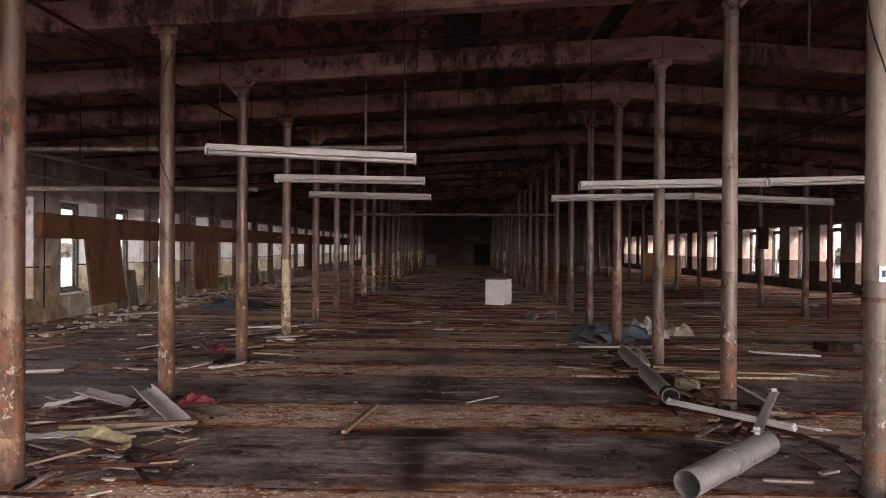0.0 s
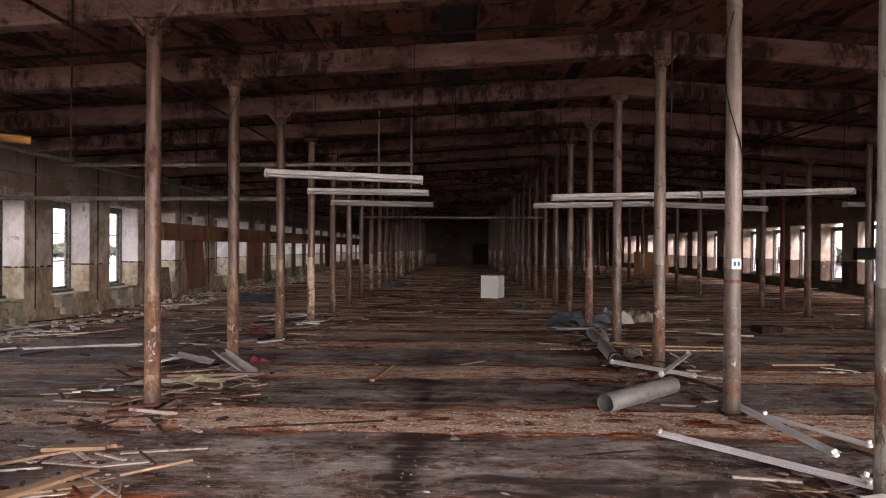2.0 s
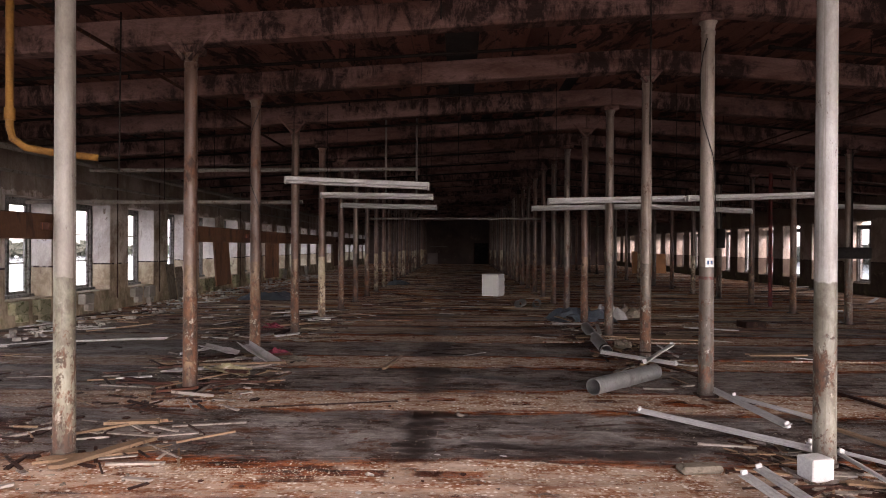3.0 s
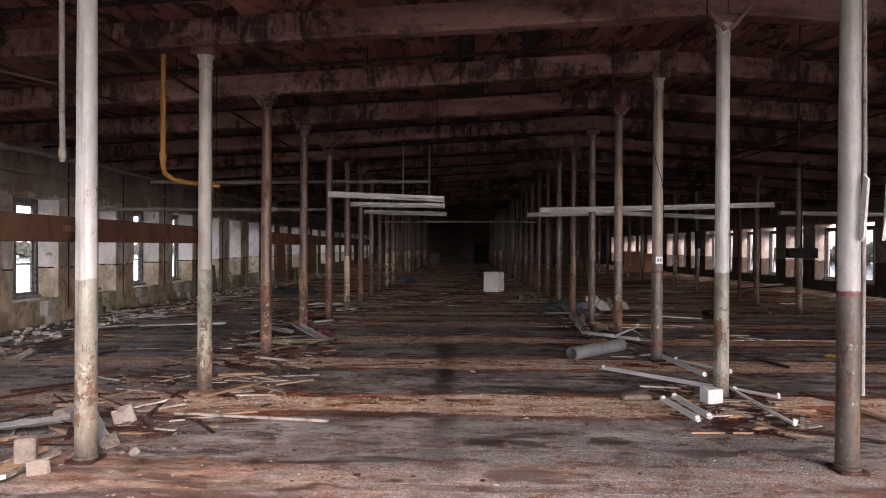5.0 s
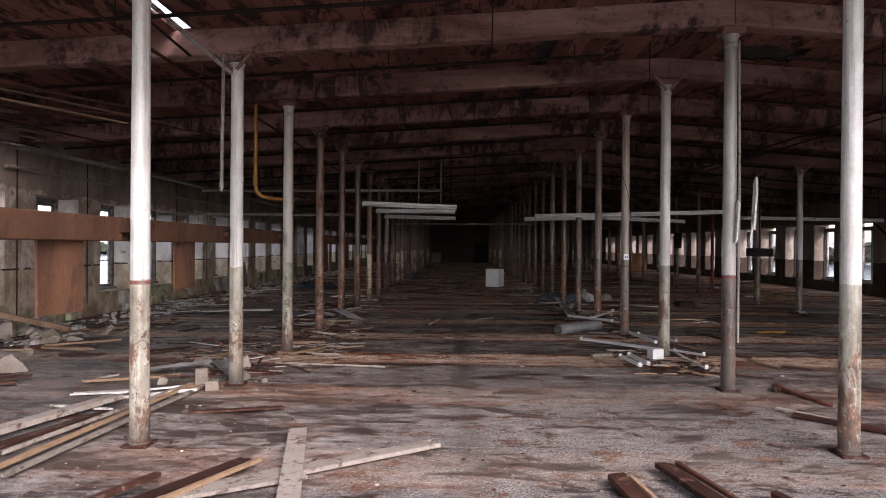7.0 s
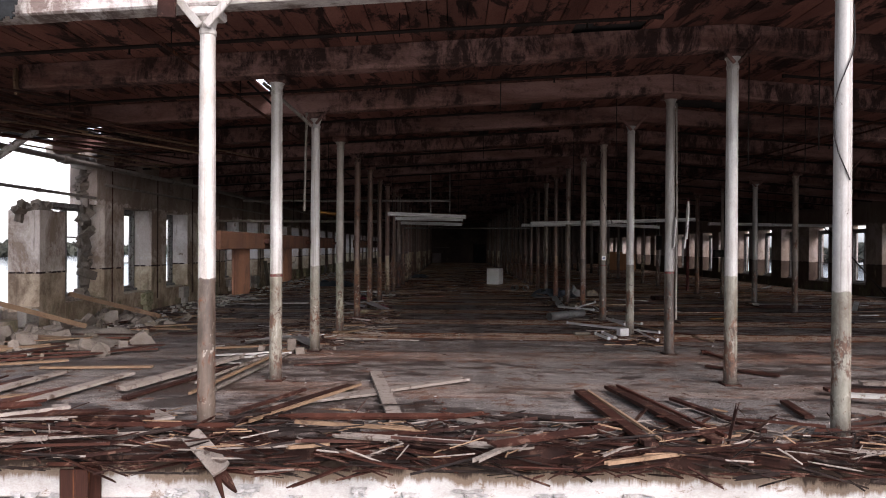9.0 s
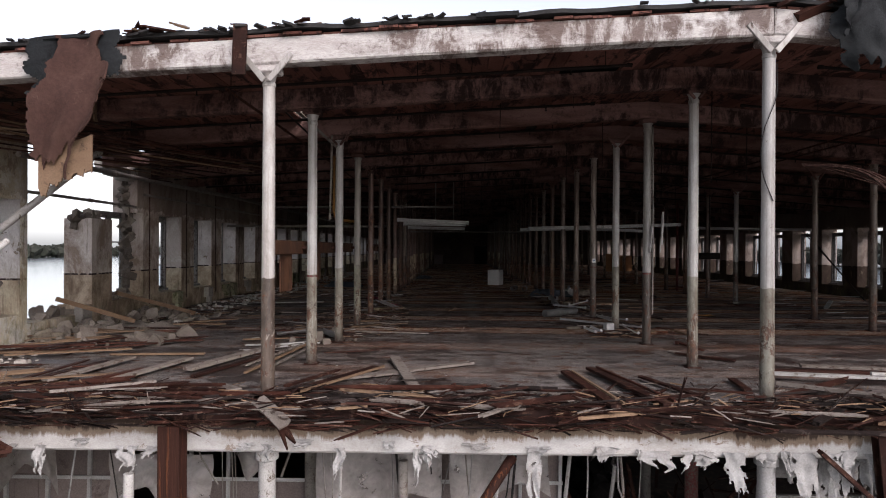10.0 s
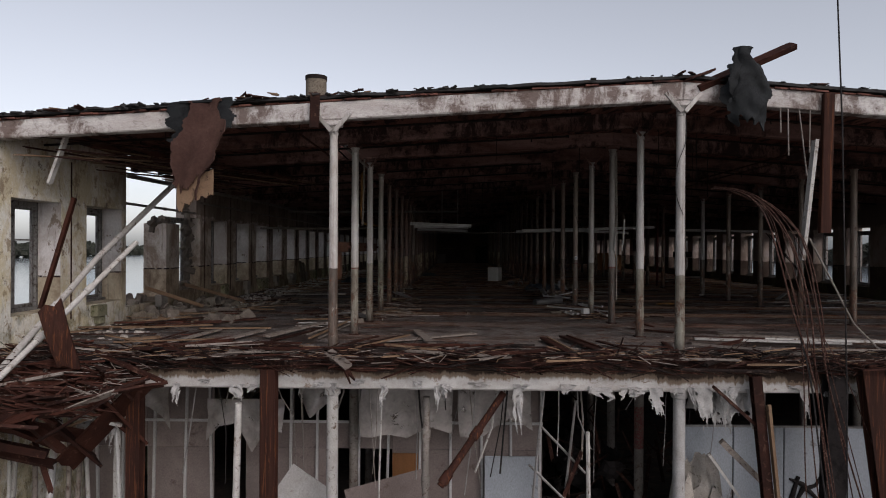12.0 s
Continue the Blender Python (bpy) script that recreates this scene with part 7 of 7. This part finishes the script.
for p in ([(2.55, 0.965, -3.0), (2.7, 0.965, -2.7), (2.95, 0.965, -2.62), (3.1, 0.965, -2.35)], [(2.3, 0.965, -3.3), (2.5, 0.965, -2.85), (2.62, 0.965, -2.45)], [(2.45, 0.965, -2.5), (2.7, 0.965, -2.6), (3.0, 0.965, -2.9)], [(0.9, 0.965, -3.35), (1.5, 0.965, -3.2), (2.0, 0.965, -3.4)]):
    part("scrawl", Build().tube(p, [0.02, 0.05, 0.035, 0.012][:len(p)], 8), M_DARK, ob, "dark painted scrawl")
b = Build()
b.sheet(lambda u, v: (lerp(0.25, 1.3, u) + 0.05 * noise.noise((v * 4, u, 2)), 0.3 + 0.1 * noise.noise((u * 3, v * 3, 7)), lerp(-0.42, -1.25, v)), 12, 10, 0.012, keep=lambda u, v: v < 0.45 + 0.5 * noise.noise((u * 4, 3, 1)) + 0.25)
solid("torn_board", b, M_PEEL, "torn white lining board hanging below the floor edge", "board")
between((0.55, 0.1), (2.1, -0.1), -1.35, 0.14, 0.10, M_WOOD_GREY, 71, lift=-1.55)
between((0.35, 0.2), (1.45, 0.0), -1.45, 0.07, 0.05, M_WOOD_WHITE, 72, lift=-1.6)
for i in range(7):
    rag(0.35 + 0.17 * i, 0.12 - 0.03 * i, -0.55 - 0.03 * (i % 3), 0.22, 0.55 + 0.13 * ((i * 5) % 4), 3000 + i)
cloth_heap("slumped_lining", 0.55, 0.55, 0.9, 0.5, 1.0, M_PLASTER, "slumped grey lining sheet below the floor edge", 14.0, "lining sheet").location = (0, 0, -2.9)
between((0.35, -0.3), (1.35, -0.3), -0.38, 0.09, 0.05, M_WOOD_DARK, 73, lift=-0.9)

# sagging boards at the river-side corner
rng = random.Random(93)
for i in range(64):
    x, y = rng.uniform(-12.3, -9.3), rng.uniform(-2.8, 0.1)
    drop = 0.10 + 0.17 * max(0, -y)
    loose_board(x, y, -drop + rng.uniform(-0.08, 0.12), rng.gauss(12, 34), rng.uniform(0.5, 2.0), rng.uniform(0.04, 0.2), rng.uniform(0.02, 0.05), rng.choice((D, R_, R_, D, M_WOOD_GREY, D, R_)), rng,
                pitch=rng.gauss(0, 10), roll=rng.gauss(-14, 16), jag=0.5, group="sagging floor boards")
for x, y, z, yaw, pitch, ln, w in ((-11.2, -1.2, -1.1, 35, 32, 1.9, 0.10), (-10.6, -1.6, -0.9, -20, 25, 1.7, 0.12), (-11.7, -2.0, -1.5, 60, 40, 1.8, 0.09), (-10.2, -0.5, -0.9, 75, 55, 1.3, 0.07),
                                 (-11.9, -1.4, -0.7, 10, -18, 1.5, 0.13), (-10.9, -0.9, -1.6, -35, 48, 1.5, 0.08)):
    loose_board(x, y, z, yaw, ln, w, w * 0.7, M_WOOD_RUST, rng, pitch=pitch, roll=15, jag=0.12, group="sagging floor boards")
b = Build()
b.sheet(lambda u, v: (lerp(-12.3, -9.6 - 0.7 * (1 - v), u), lerp(-2.7, 0.0, v), -0.12 - 0.48 * (1 - v) ** 1.3 - 0.05 * noise.noise((u * 8, v * 8, 0))), 14, 14, 0.06, keep=lambda u, v: noise.noise((u * 4, v * 4, 9)) > -0.28)
solid("sagging_floor", b, M_WOOD_DARK, "dark sagging remnant of the floor at the corner", "floor", kind="structure")
loose_board(-10.35, -1.0, -1.25, 62, 1.6, 0.36, 0.05, M_WOOD_DARK, rng, pitch=48, roll=25, jag=0.1)
loose_board(-9.75, -0.6, -1.0, 60, 1.7, 0.09, 0.05, M_WOOD_RUST, rng, pitch=50, jag=0.05)
loose_board(-11.4, -1.6, -1.2, 20, 2.0, 0.16, 0.12, M_WOOD_DARK, rng, pitch=18, jag=0.05)

def slung_plank(p, q, width, thick, material, label, seed, turn=0.0):
    """A plank hanging between two points, its face turned about its own length."""
    d = Vector(q) - Vector(p)
    m = Matrix.Translation((Vector(p) + Vector(q)) / 2) @ d.to_track_quat("X", "Z").to_matrix().to_4x4() @ Matrix.Rotation(radians(turn), 4, "X")
    b = Build().board(m, d.length, width, thick, random.Random(seed), 0.12, 0.01, 0.1)
    return solid("slung_plank", b, material, label, "plank", "slung planks")


slung_plank((-9.40, -0.30, -0.50), (-10.45, -0.95, -1.75), 0.46, 0.05, M_WOOD_RUST, "wide rust-red plank slung below the sagging floor", 1, 50)
slung_plank((-12.0, -1.1, -0.95), (-10.2, -0.7, -1.35), 0.24, 0.06, M_WOOD_RUST, "broad red-brown plank slung below the sagging floor", 2, 60)
slung_plank((-12.2, -1.3, -1.25), (-10.6, -0.9, -1.75), 0.14, 0.08, M_WOOD_DARK, "dark plank slung below the sagging floor", 3, 40)
slung_plank((-11.3, -0.8, -1.55), (-9.6, -0.4, -0.75), 0.06, 0.05, M_WOOD_TAN, "tan split lath slung below the sagging floor", 4)
slung_plank((-11.0, -0.7, -0.85), (-9.7, -0.5, -1.2), 0.08, 0.05, M_WOOD_WHITE, "pale plank slung below the sagging floor", 5)

# pale studs and wreckage under the sagging corner
rng = random.Random(95)
for i in range(9):
    x = -12.0 + 0.27 * i + rng.uniform(-0.08, 0.08)
    run("bare_stud", [(x, -0.25 + rng.uniform(-0.15, 0.3), LOW), (x + rng.gauss(0, 0.10), -0.25 + rng.uniform(-0.1, 0.2), rng.uniform(-1.35, -0.85))], rng.choice((0.035, 0.045, 0.06)), rng.choice((M_WOOD_WHITE, M_WOOD_WHITE, M_WOOD_GREY, M_TUBE)),
        "pale bare stud standing under the sagging floor", n=8, group="bare studs", category="stud")
for i in range(5):
    rag(-11.8 + 0.45 * i, -0.35, -0.95 - 0.15 * (i % 2), 0.25, 0.5 + 0.1 * i, 3100 + i)
loose_board(-10.05, -0.5, -0.95, 48, 1.5, 0.34, 0.06, M_WOOD_RUST, rng, pitch=46, roll=20, jag=0.2)
b = Build()
for i in range(320):
    x, y = rng.uniform(-12.2, -9.4), rng.uniform(-2.4, 0.0)
    b.board(pose(x, y, -0.10 - 0.18 * max(0, -y) + rng.uniform(-0.16, 0.10), rng.gauss(0, 25), rng.gauss(6, 16), rng.gauss(15, 40)), rng.uniform(0.2, 1.2), rng.uniform(0.012, 0.06), rng.uniform(0.008, 0.025), rng, 0.35)
solid("splintered_wood", b, M_WOOD_RUST, "red-brown splinters on the sagging corner of the floor", "splinters", kind="stuff")
b = Build()
for i in range(310):
    x, y = rng.uniform(-12.2, -9.2), rng.uniform(-2.2, 0.2)
    b.board(pose(x, y, -0.05 - 0.18 * max(0, -y) + rng.uniform(-0.12, 0.10), rng.gauss(0, 25), rng.gauss(6, 16), rng.gauss(15, 40)), rng.uniform(0.08, 0.5), rng.uniform(0.006, 0.022), 0.01, rng, 0.35)
solid("splintered_wood", b, M_WOOD_GREY, "weathered pale splinters on the sagging corner of the floor", "splinters", kind="stuff")


# ---- torn edge of the roof ----
rng = random.Random(500)
for mt in (R_, T_, D):
    b = Build()
    for i in range(26):
        x = rng.uniform(-11.9, -4.9) if i < 20 else rng.uniform(-0.3, 3.4)
        b.board(pose(x, rng.uniform(-0.25, 0.35), beam_low(x) + BEAM_H + 0.11 + rng.uniform(0.0, 0.06), rng.gauss(0, 14), rng.gauss(-3.3, 5), rng.gauss(0, 40)), rng.uniform(0.15, 0.6), rng.uniform(0.03, 0.13), 0.022, rng, 0.25)
    solid("roof_edge_boards", b, mt, "splintered roof boards along the torn roof edge", "boards", kind="stuff")
b = Build()
for i in range(320):
    x = rng.uniform(-12.6, -3.4) if i < 250 else rng.uniform(-3.4, 6.2)
    s = rng.uniform(0.010, 0.034) * (1.4 if x < -5 else 1.0)
    b.box((x, rng.uniform(-0.26, 0.1), beam_low(x) + BEAM_H + 0.108 + rng.uniform(-0.01, 0.01)), (s * 3.5, s * 2, s * 0.7),
          Matrix.Rotation(rng.gauss(0, 0.5), 4, "Z") @ Matrix.Rotation(rng.gauss(0, 0.2), 4, "Y") @ Matrix.Rotation(rng.gauss(0, 0.3), 4, "X"))
solid("roof_edge_scraps", b, M_ROOF, "black crumbled roofing scraps along the torn roof edge", "roofing", kind="stuff")
b = Build()
b.board(pose(-3.35, -0.22, 4.71, 0, -3.3, 0), 0.55, 0.12, 0.05, rng, 0.2)
solid("roofing_flap", b, M_TAR, "curled black roofing flap on the roof edge", "roofing")


def felt(name, pts_fn, nu, nv, material, label, cut, lining=None):
    b = Build()
    b.sheet(pts_fn, nu, nv, 0.02, keep=cut)
    ob = thing(name, label, "roofing felt", "hanging roofing felt")
    part("felt", b, material, ob)
    return ob


def left_felt(u, v):
    w = 0.60 + 0.36 * math.sin(min(1.0, v * 1.25) * 3.1) - 0.12 * v
    return (-8.38 - 0.26 * v + (u - 0.5) * w + 0.05 * math.sin(v * 5.0) + 0.05 * noise.noise((v * 6, u * 2, 1)),
            -0.24 - 0.16 * math.sin(v * 2.6) - 0.10 * (2 * u - 1) ** 2 + 0.08 * noise.noise((u * 3, v * 4, 5)), lerp(4.44 + 0.06 * u, 2.70, v))


fl = felt("hanging_felt", left_felt, 54, 90, M_TARBACK, "torn brown roofing felt hanging from the roof edge",
          lambda u, v: v < 0.86 + 0.25 * noise.noise((u * 5, 1, 3)) + 0.06 * noise.noise((u * 24, 2, 3)) and abs(u - 0.5) < 0.45 + 0.22 * noise.noise((v * 5, u * 3, 8)) + 0.06 * noise.noise((v * 22, u * 8, 3)))
b = Build()
b.sheet(lambda u, v: (-9.10 + 1.26 * u - 0.05 * v + 0.06 * noise.noise((v * 5, u, 3)), -0.20 - 0.05 * math.sin(u * 9 + v * 3) - 0.06 * u, lerp(4.52 - 0.10 * (1 - u), 3.35, v)), 60, 54, 0.02,
        keep=lambda u, v: v < 0.72 - 0.25 * u + 0.35 * noise.noise((u * 4, 2, 2)) + 0.12 * noise.noise((u * 17, 3, 2)) and abs(u - 0.5) < 0.44 + 0.2 * noise.noise((v * 5, u > 0.5, 5)) + 0.06 * noise.noise((v * 20, 1, 5)))
part("fold", b, M_TAR, fl, "black outer face of the felt")
part("tab", Build().box((-8.45, -0.08, 4.44), (0.8, 0.42, 0.05), Matrix.Rotation(radians(-3.3), 4, "Y"), 0.01), M_TAR, fl)
b = Build()
b.sheet(lambda u, v: (-8.85 + 0.62 * u, -0.33 + 0.05 * u, lerp(3.0 + 0.25 * u, 2.42 + 0.2 * u, v)), 48, 36, 0.03, keep=lambda u, v: v < 0.72 + 0.35 * noise.noise((u * 5, 4, 4)) + 0.12 * noise.noise((u * 25, 1, 1)))
solid("torn_sheathing", b, M_WOOD_TAN, "torn tan sheathing board hanging under the roof felt", "board")


def right_felt(u, v):
    w = lerp(0.42, 0.92, min(1, v * 1.8)) * (1 - 0.45 * max(0, v - 0.6) / 0.4)
    return (0.93 + 0.10 * v + (u - 0.5) * w + 0.07 * noise.noise((v * 6, u * 4, 11)), -0.30 - 0.14 * math.sin(u * 3.1) + 0.07 * noise.noise((u * 4, v * 5, 12)), lerp(5.36, 3.92, v))


fr = felt("hanging_felt", right_felt, 54, 80, M_TAR, "crumpled black roofing felt folded over the roof edge",
     lambda u, v: abs(u - 0.5) < 0.43 + 0.22 * noise.noise((v * 5, u * 3, 14)) + 0.07 * noise.noise((v * 20, u * 8, 4)) and v < 0.9 + 0.2 * noise.noise((u * 5, 2, 15)))
b = Build()
b.sheet(lambda u, v: (0.62 + 0.34 * u + 0.05 * noise.noise((v * 5, u * 3, 21)), -0.40 - 0.07 * math.sin(u * 4 + v * 2), lerp(5.05, 4.35, v)), 24, 40, 0.02,
        keep=lambda u, v: abs(u - 0.5) < 0.40 + 0.3 * noise.noise((v * 6, 1, 22)) and v < 0.85 + 0.4 * noise.noise((u * 6, 2, 23)))
part("fold", b, M_TAR, fr)
part("tab", Build().box((0.92, -0.10, 4.86), (0.5, 0.55, 0.05), Matrix.Rotation(radians(4.5), 4, "Y"), 0.01), M_TAR, fr)
b = Build()
b.board(pose(1.08, -0.1, 5.10, 35, -24, 0), 1.85, 0.17, 0.10, rng, 0.08)
solid("roof_plank", b, M_WOOD_RUST, "brown roof plank sticking up past the torn felt", "plank")
b = Build()
b.board(pose(0.28, -0.15, 4.94, 0, -20, 0), 0.6, 0.2, 0.04, rng, 0.3)
solid("roof_plank", b, M_WOOD_RUST, "splintered brown plank on the roof edge", "plank")

# hanging steel and rods at the ridge side
ob = thing("hanging_channel", "brown steel channel hanging from the broken roof beam", "steel channel")
part("web", Build().box((2.45, -0.22, 3.40), (0.17, 0.02, 2.42), Matrix.Rotation(radians(1.2), 4, "Y"), 0.003), M_RUST, ob)
for s in (-1, 1):
    part("flange", Build().box((2.45 + s * 0.085, -0.18, 3.40), (0.014, 0.09, 2.42), Matrix.Rotation(radians(1.2), 4, "Y"), 0.003), M_RUST, ob)
for x, z0, dx, m in ((1.70, 3.95, 0.0, M_PIPE), (1.83, 3.55, 0.01, M_PIPE), (2.02, 3.2, 0.14, M_PIPE), (2.22, 3.6, -0.02, M_PIPE)):
    run("hanging_rod", [(x + dx, -0.10, z0), (x, -0.08, beam_low(x) + 0.06)], 0.013, m, "pale rod hanging below the roof beam", n=8, group="hanging rods", category="rod")
b = Build()
b.board(Matrix.Translation((2.08, -0.30, 2.75)) @ Matrix.Rotation(radians(-84), 4, "Y"), 2.1, 0.13, 0.06, rng, 0.05)
solid("hanging_board", b, M_WOOD_WHITE, "pale splintered board hanging at the torn edge", "board")
b = Build()
b.box((-6.47, -0.22, 4.30), (0.17, 0.04, 0.62), Matrix.Rotation(radians(2), 4, "Y"), 0.006)
solid("beam_patch", b, M_WOOD_DARK, "dark short board nailed on the roof beam above a column", "board")


def cable_bundle():
    ob = thing("cable_bundle", "bundle of rusty brown cables hanging from the broken floor", "cables")
    rg = random.Random(17)
    for i in range(10):
        a = rg.uniform(-0.32, 0.32)
        k, w = rg.uniform(-0.2, 0.2), rg.gauss(0, 0.28)
        pts = [(1.02 + a * 0.5, 1.1 + a, 3.10 + 0.2 * a), (1.22 + a * 0.4, 0.35 + a, 2.95 + 0.25 * k), (1.45 + a * 0.5, -0.2 + a * 0.4, 2.62 + 0.5 * k), (1.74 + a * 0.5 + k, -0.5 + a * 0.4, 1.95 + k),
               (1.95 + a * 0.6 + k, -0.6 + a * 0.4, 0.9), (2.12 + a * 0.8 + w * 0.5, -0.6 + a * 0.5, -0.2), (2.38 + a + w, -0.6 + a * 0.5, -1.6), (2.66 + a * 1.2 + w * 1.5, -0.6 + a * 0.5, -3.0 + rg.uniform(-0.3, 0.3))]
        fine = []
        for j in range(len(pts) - 1):
            p0, p1, p2, p3 = (Vector(pts[max(j - 1, 0)]), Vector(pts[j]), Vector(pts[j + 1]), Vector(pts[min(j + 2, len(pts) - 1)]))
            for s in range(4):
                u = s / 4
                fine.append(0.5 * (2 * p1 + (p2 - p0) * u + (2 * p0 - 5 * p1 + 4 * p2 - p3) * u * u + (3 * p1 - p0 - 3 * p2 + p3) * u ** 3))
        fine.append(Vector(pts[-1]))
        part("cable", Build().tube(fine, rg.choice((0.008, 0.010, 0.014)), 6), rg.choice((M_CABLE, M_CABLE, M_CABLE, M_BLACK)), ob)
    return ob


cable_bundle()
run("steel_strut", [(2.1, -0.3, 2.1), (3.3, 0.4, 0.55), (4.2, 0.9, -0.1)], 0.018, M_PIPE, "thin pale strut slanting down to the floor", n=6, group="edge struts", category="strut")
run("steel_strut", [(10.2, 18.0, 2.7), (11.6, 16.2, 0.0)], 0.02, M_PIPE_DARK, "thin dark strut slanting down to the floor", n=6, group="edge struts", category="strut")
run("steel_strut", [(10.5, 18.2, 2.6), (11.8, 16.6, 0.0)], 0.02, M_PIPE_DARK, "thin dark strut slanting down to the floor", n=6, group="edge struts", category="strut")
run("overhead_cable", [(1.30, -2.2, 16.0), (1.42, -2.2, 5.5), (1.50, -2.2, 3.7), (1.62, -2.15, 0.0), (1.8, -2.0, -7.8)], 0.011, M_BLACK, "thin black cable hanging down in front of the ruin", n=6, group="edge struts", category="cable")

# fallen pipes and timbers at the river-side corner
run("fallen_pipe", [(-11.62, -1.25, -0.52), (-11.55, -0.85, -0.15), (-11.3, 1.5, 1.64), (-10.74, 3.6, 3.29), (-10.6, 4.1, 3.7)], 0.06, M_WOOD_WHITE, "white pipe leaning from the floor up to the roof", [(0, 0.2), (0, 0.8), (1, 0.5)], group="fallen pipes")
run("fallen_pipe", [(-11.15, -1.5, -0.2), (-10.39, 1.3, 1.97)], 0.05, M_WOOD_WHITE, "white pipe leaning over the broken floor", [(0, 0.25), (0, 0.6)], group="fallen pipes")
b = Build()
b.board(Matrix.Translation((-10.50, -1.0, 0.42)) @ Matrix.Rotation(radians(72), 4, "Y") @ Matrix.Rotation(radians(80), 4, "X"), 1.25, 0.36, 0.05, rng, 0.35, 0.04, 0.4)
solid("standing_board", b, M_RUST, "red-brown board standing in the sagging floor", "board")
b = Build()
b.board(Matrix.Translation((-11.8, 1.0, 1.75)) @ Matrix.Rotation(radians(-73), 4, "Y"), 2.3, 0.09, 0.07, rng, 0.1)
solid("leaning_bar", b, M_WOOD_RUST, "rusty bar leaning against the window wall", "bar")
b = Build()
b.board(Matrix.Translation((-11.35, 0.3, 3.5)) @ Matrix.Rotation(radians(-70), 4, "Y"), 1.0, 0.12, 0.05, rng, 0.05)
solid("hanging_board", b, M_WOOD_WHITE, "pale board dangling from the roof at the wall", "board")
rng = random.Random(610)
for i in range(38):
    y = -0.1 + i * 0.14 + rng.uniform(-0.2, 0.2)
    p = (-12.2 + rng.uniform(0, 2.4), y, 3.80 + rng.uniform(-0.3, 0.05))
    q = (p[0] + rng.uniform(0.4, 2.2), y + rng.uniform(1.6, 4.2), p[2] + rng.uniform(-0.05, 0.12))
    b = Build()
    d = Vector(q) - Vector(p)
    m = Matrix.Translation((Vector(p) + Vector(q)) / 2) @ d.to_track_quat("X", "Z").to_matrix().to_4x4()
    b.board(m, d.length, rng.uniform(0.03, 0.10), 0.025, rng, 0.3)
    solid("hanging_board", b, rng.choice((M_WOOD_DARK, M_WOOD_RUST, M_WOOD_TAN, M_WOOD_DARK, M_WOOD_RUST)), "loose roof batten hanging at the broken corner", "board", "hanging battens")
run("steam_pipe", [(-12.34, 4.2, 2.98), (-12.34, 9.4, 2.95)], 0.035, M_PIPE, "pale pipe crossing the broken window openings", [(0, 0.5)])

# chimney stack behind the roof
ob = thing("chimney_stack", "tall round steel chimney stack rising behind the roof", "chimney")
part("stack", Build().pipe((-13.55, 32, -8), (-13.55, 32, 13.5), 0.70, 0.05, 28), M_SACK, ob)
part("rim", Build().pipe((-13.55, 32, 13.3), (-13.55, 32, 13.55), 0.74, 0.06, 28), M_PIPE_DARK, ob)
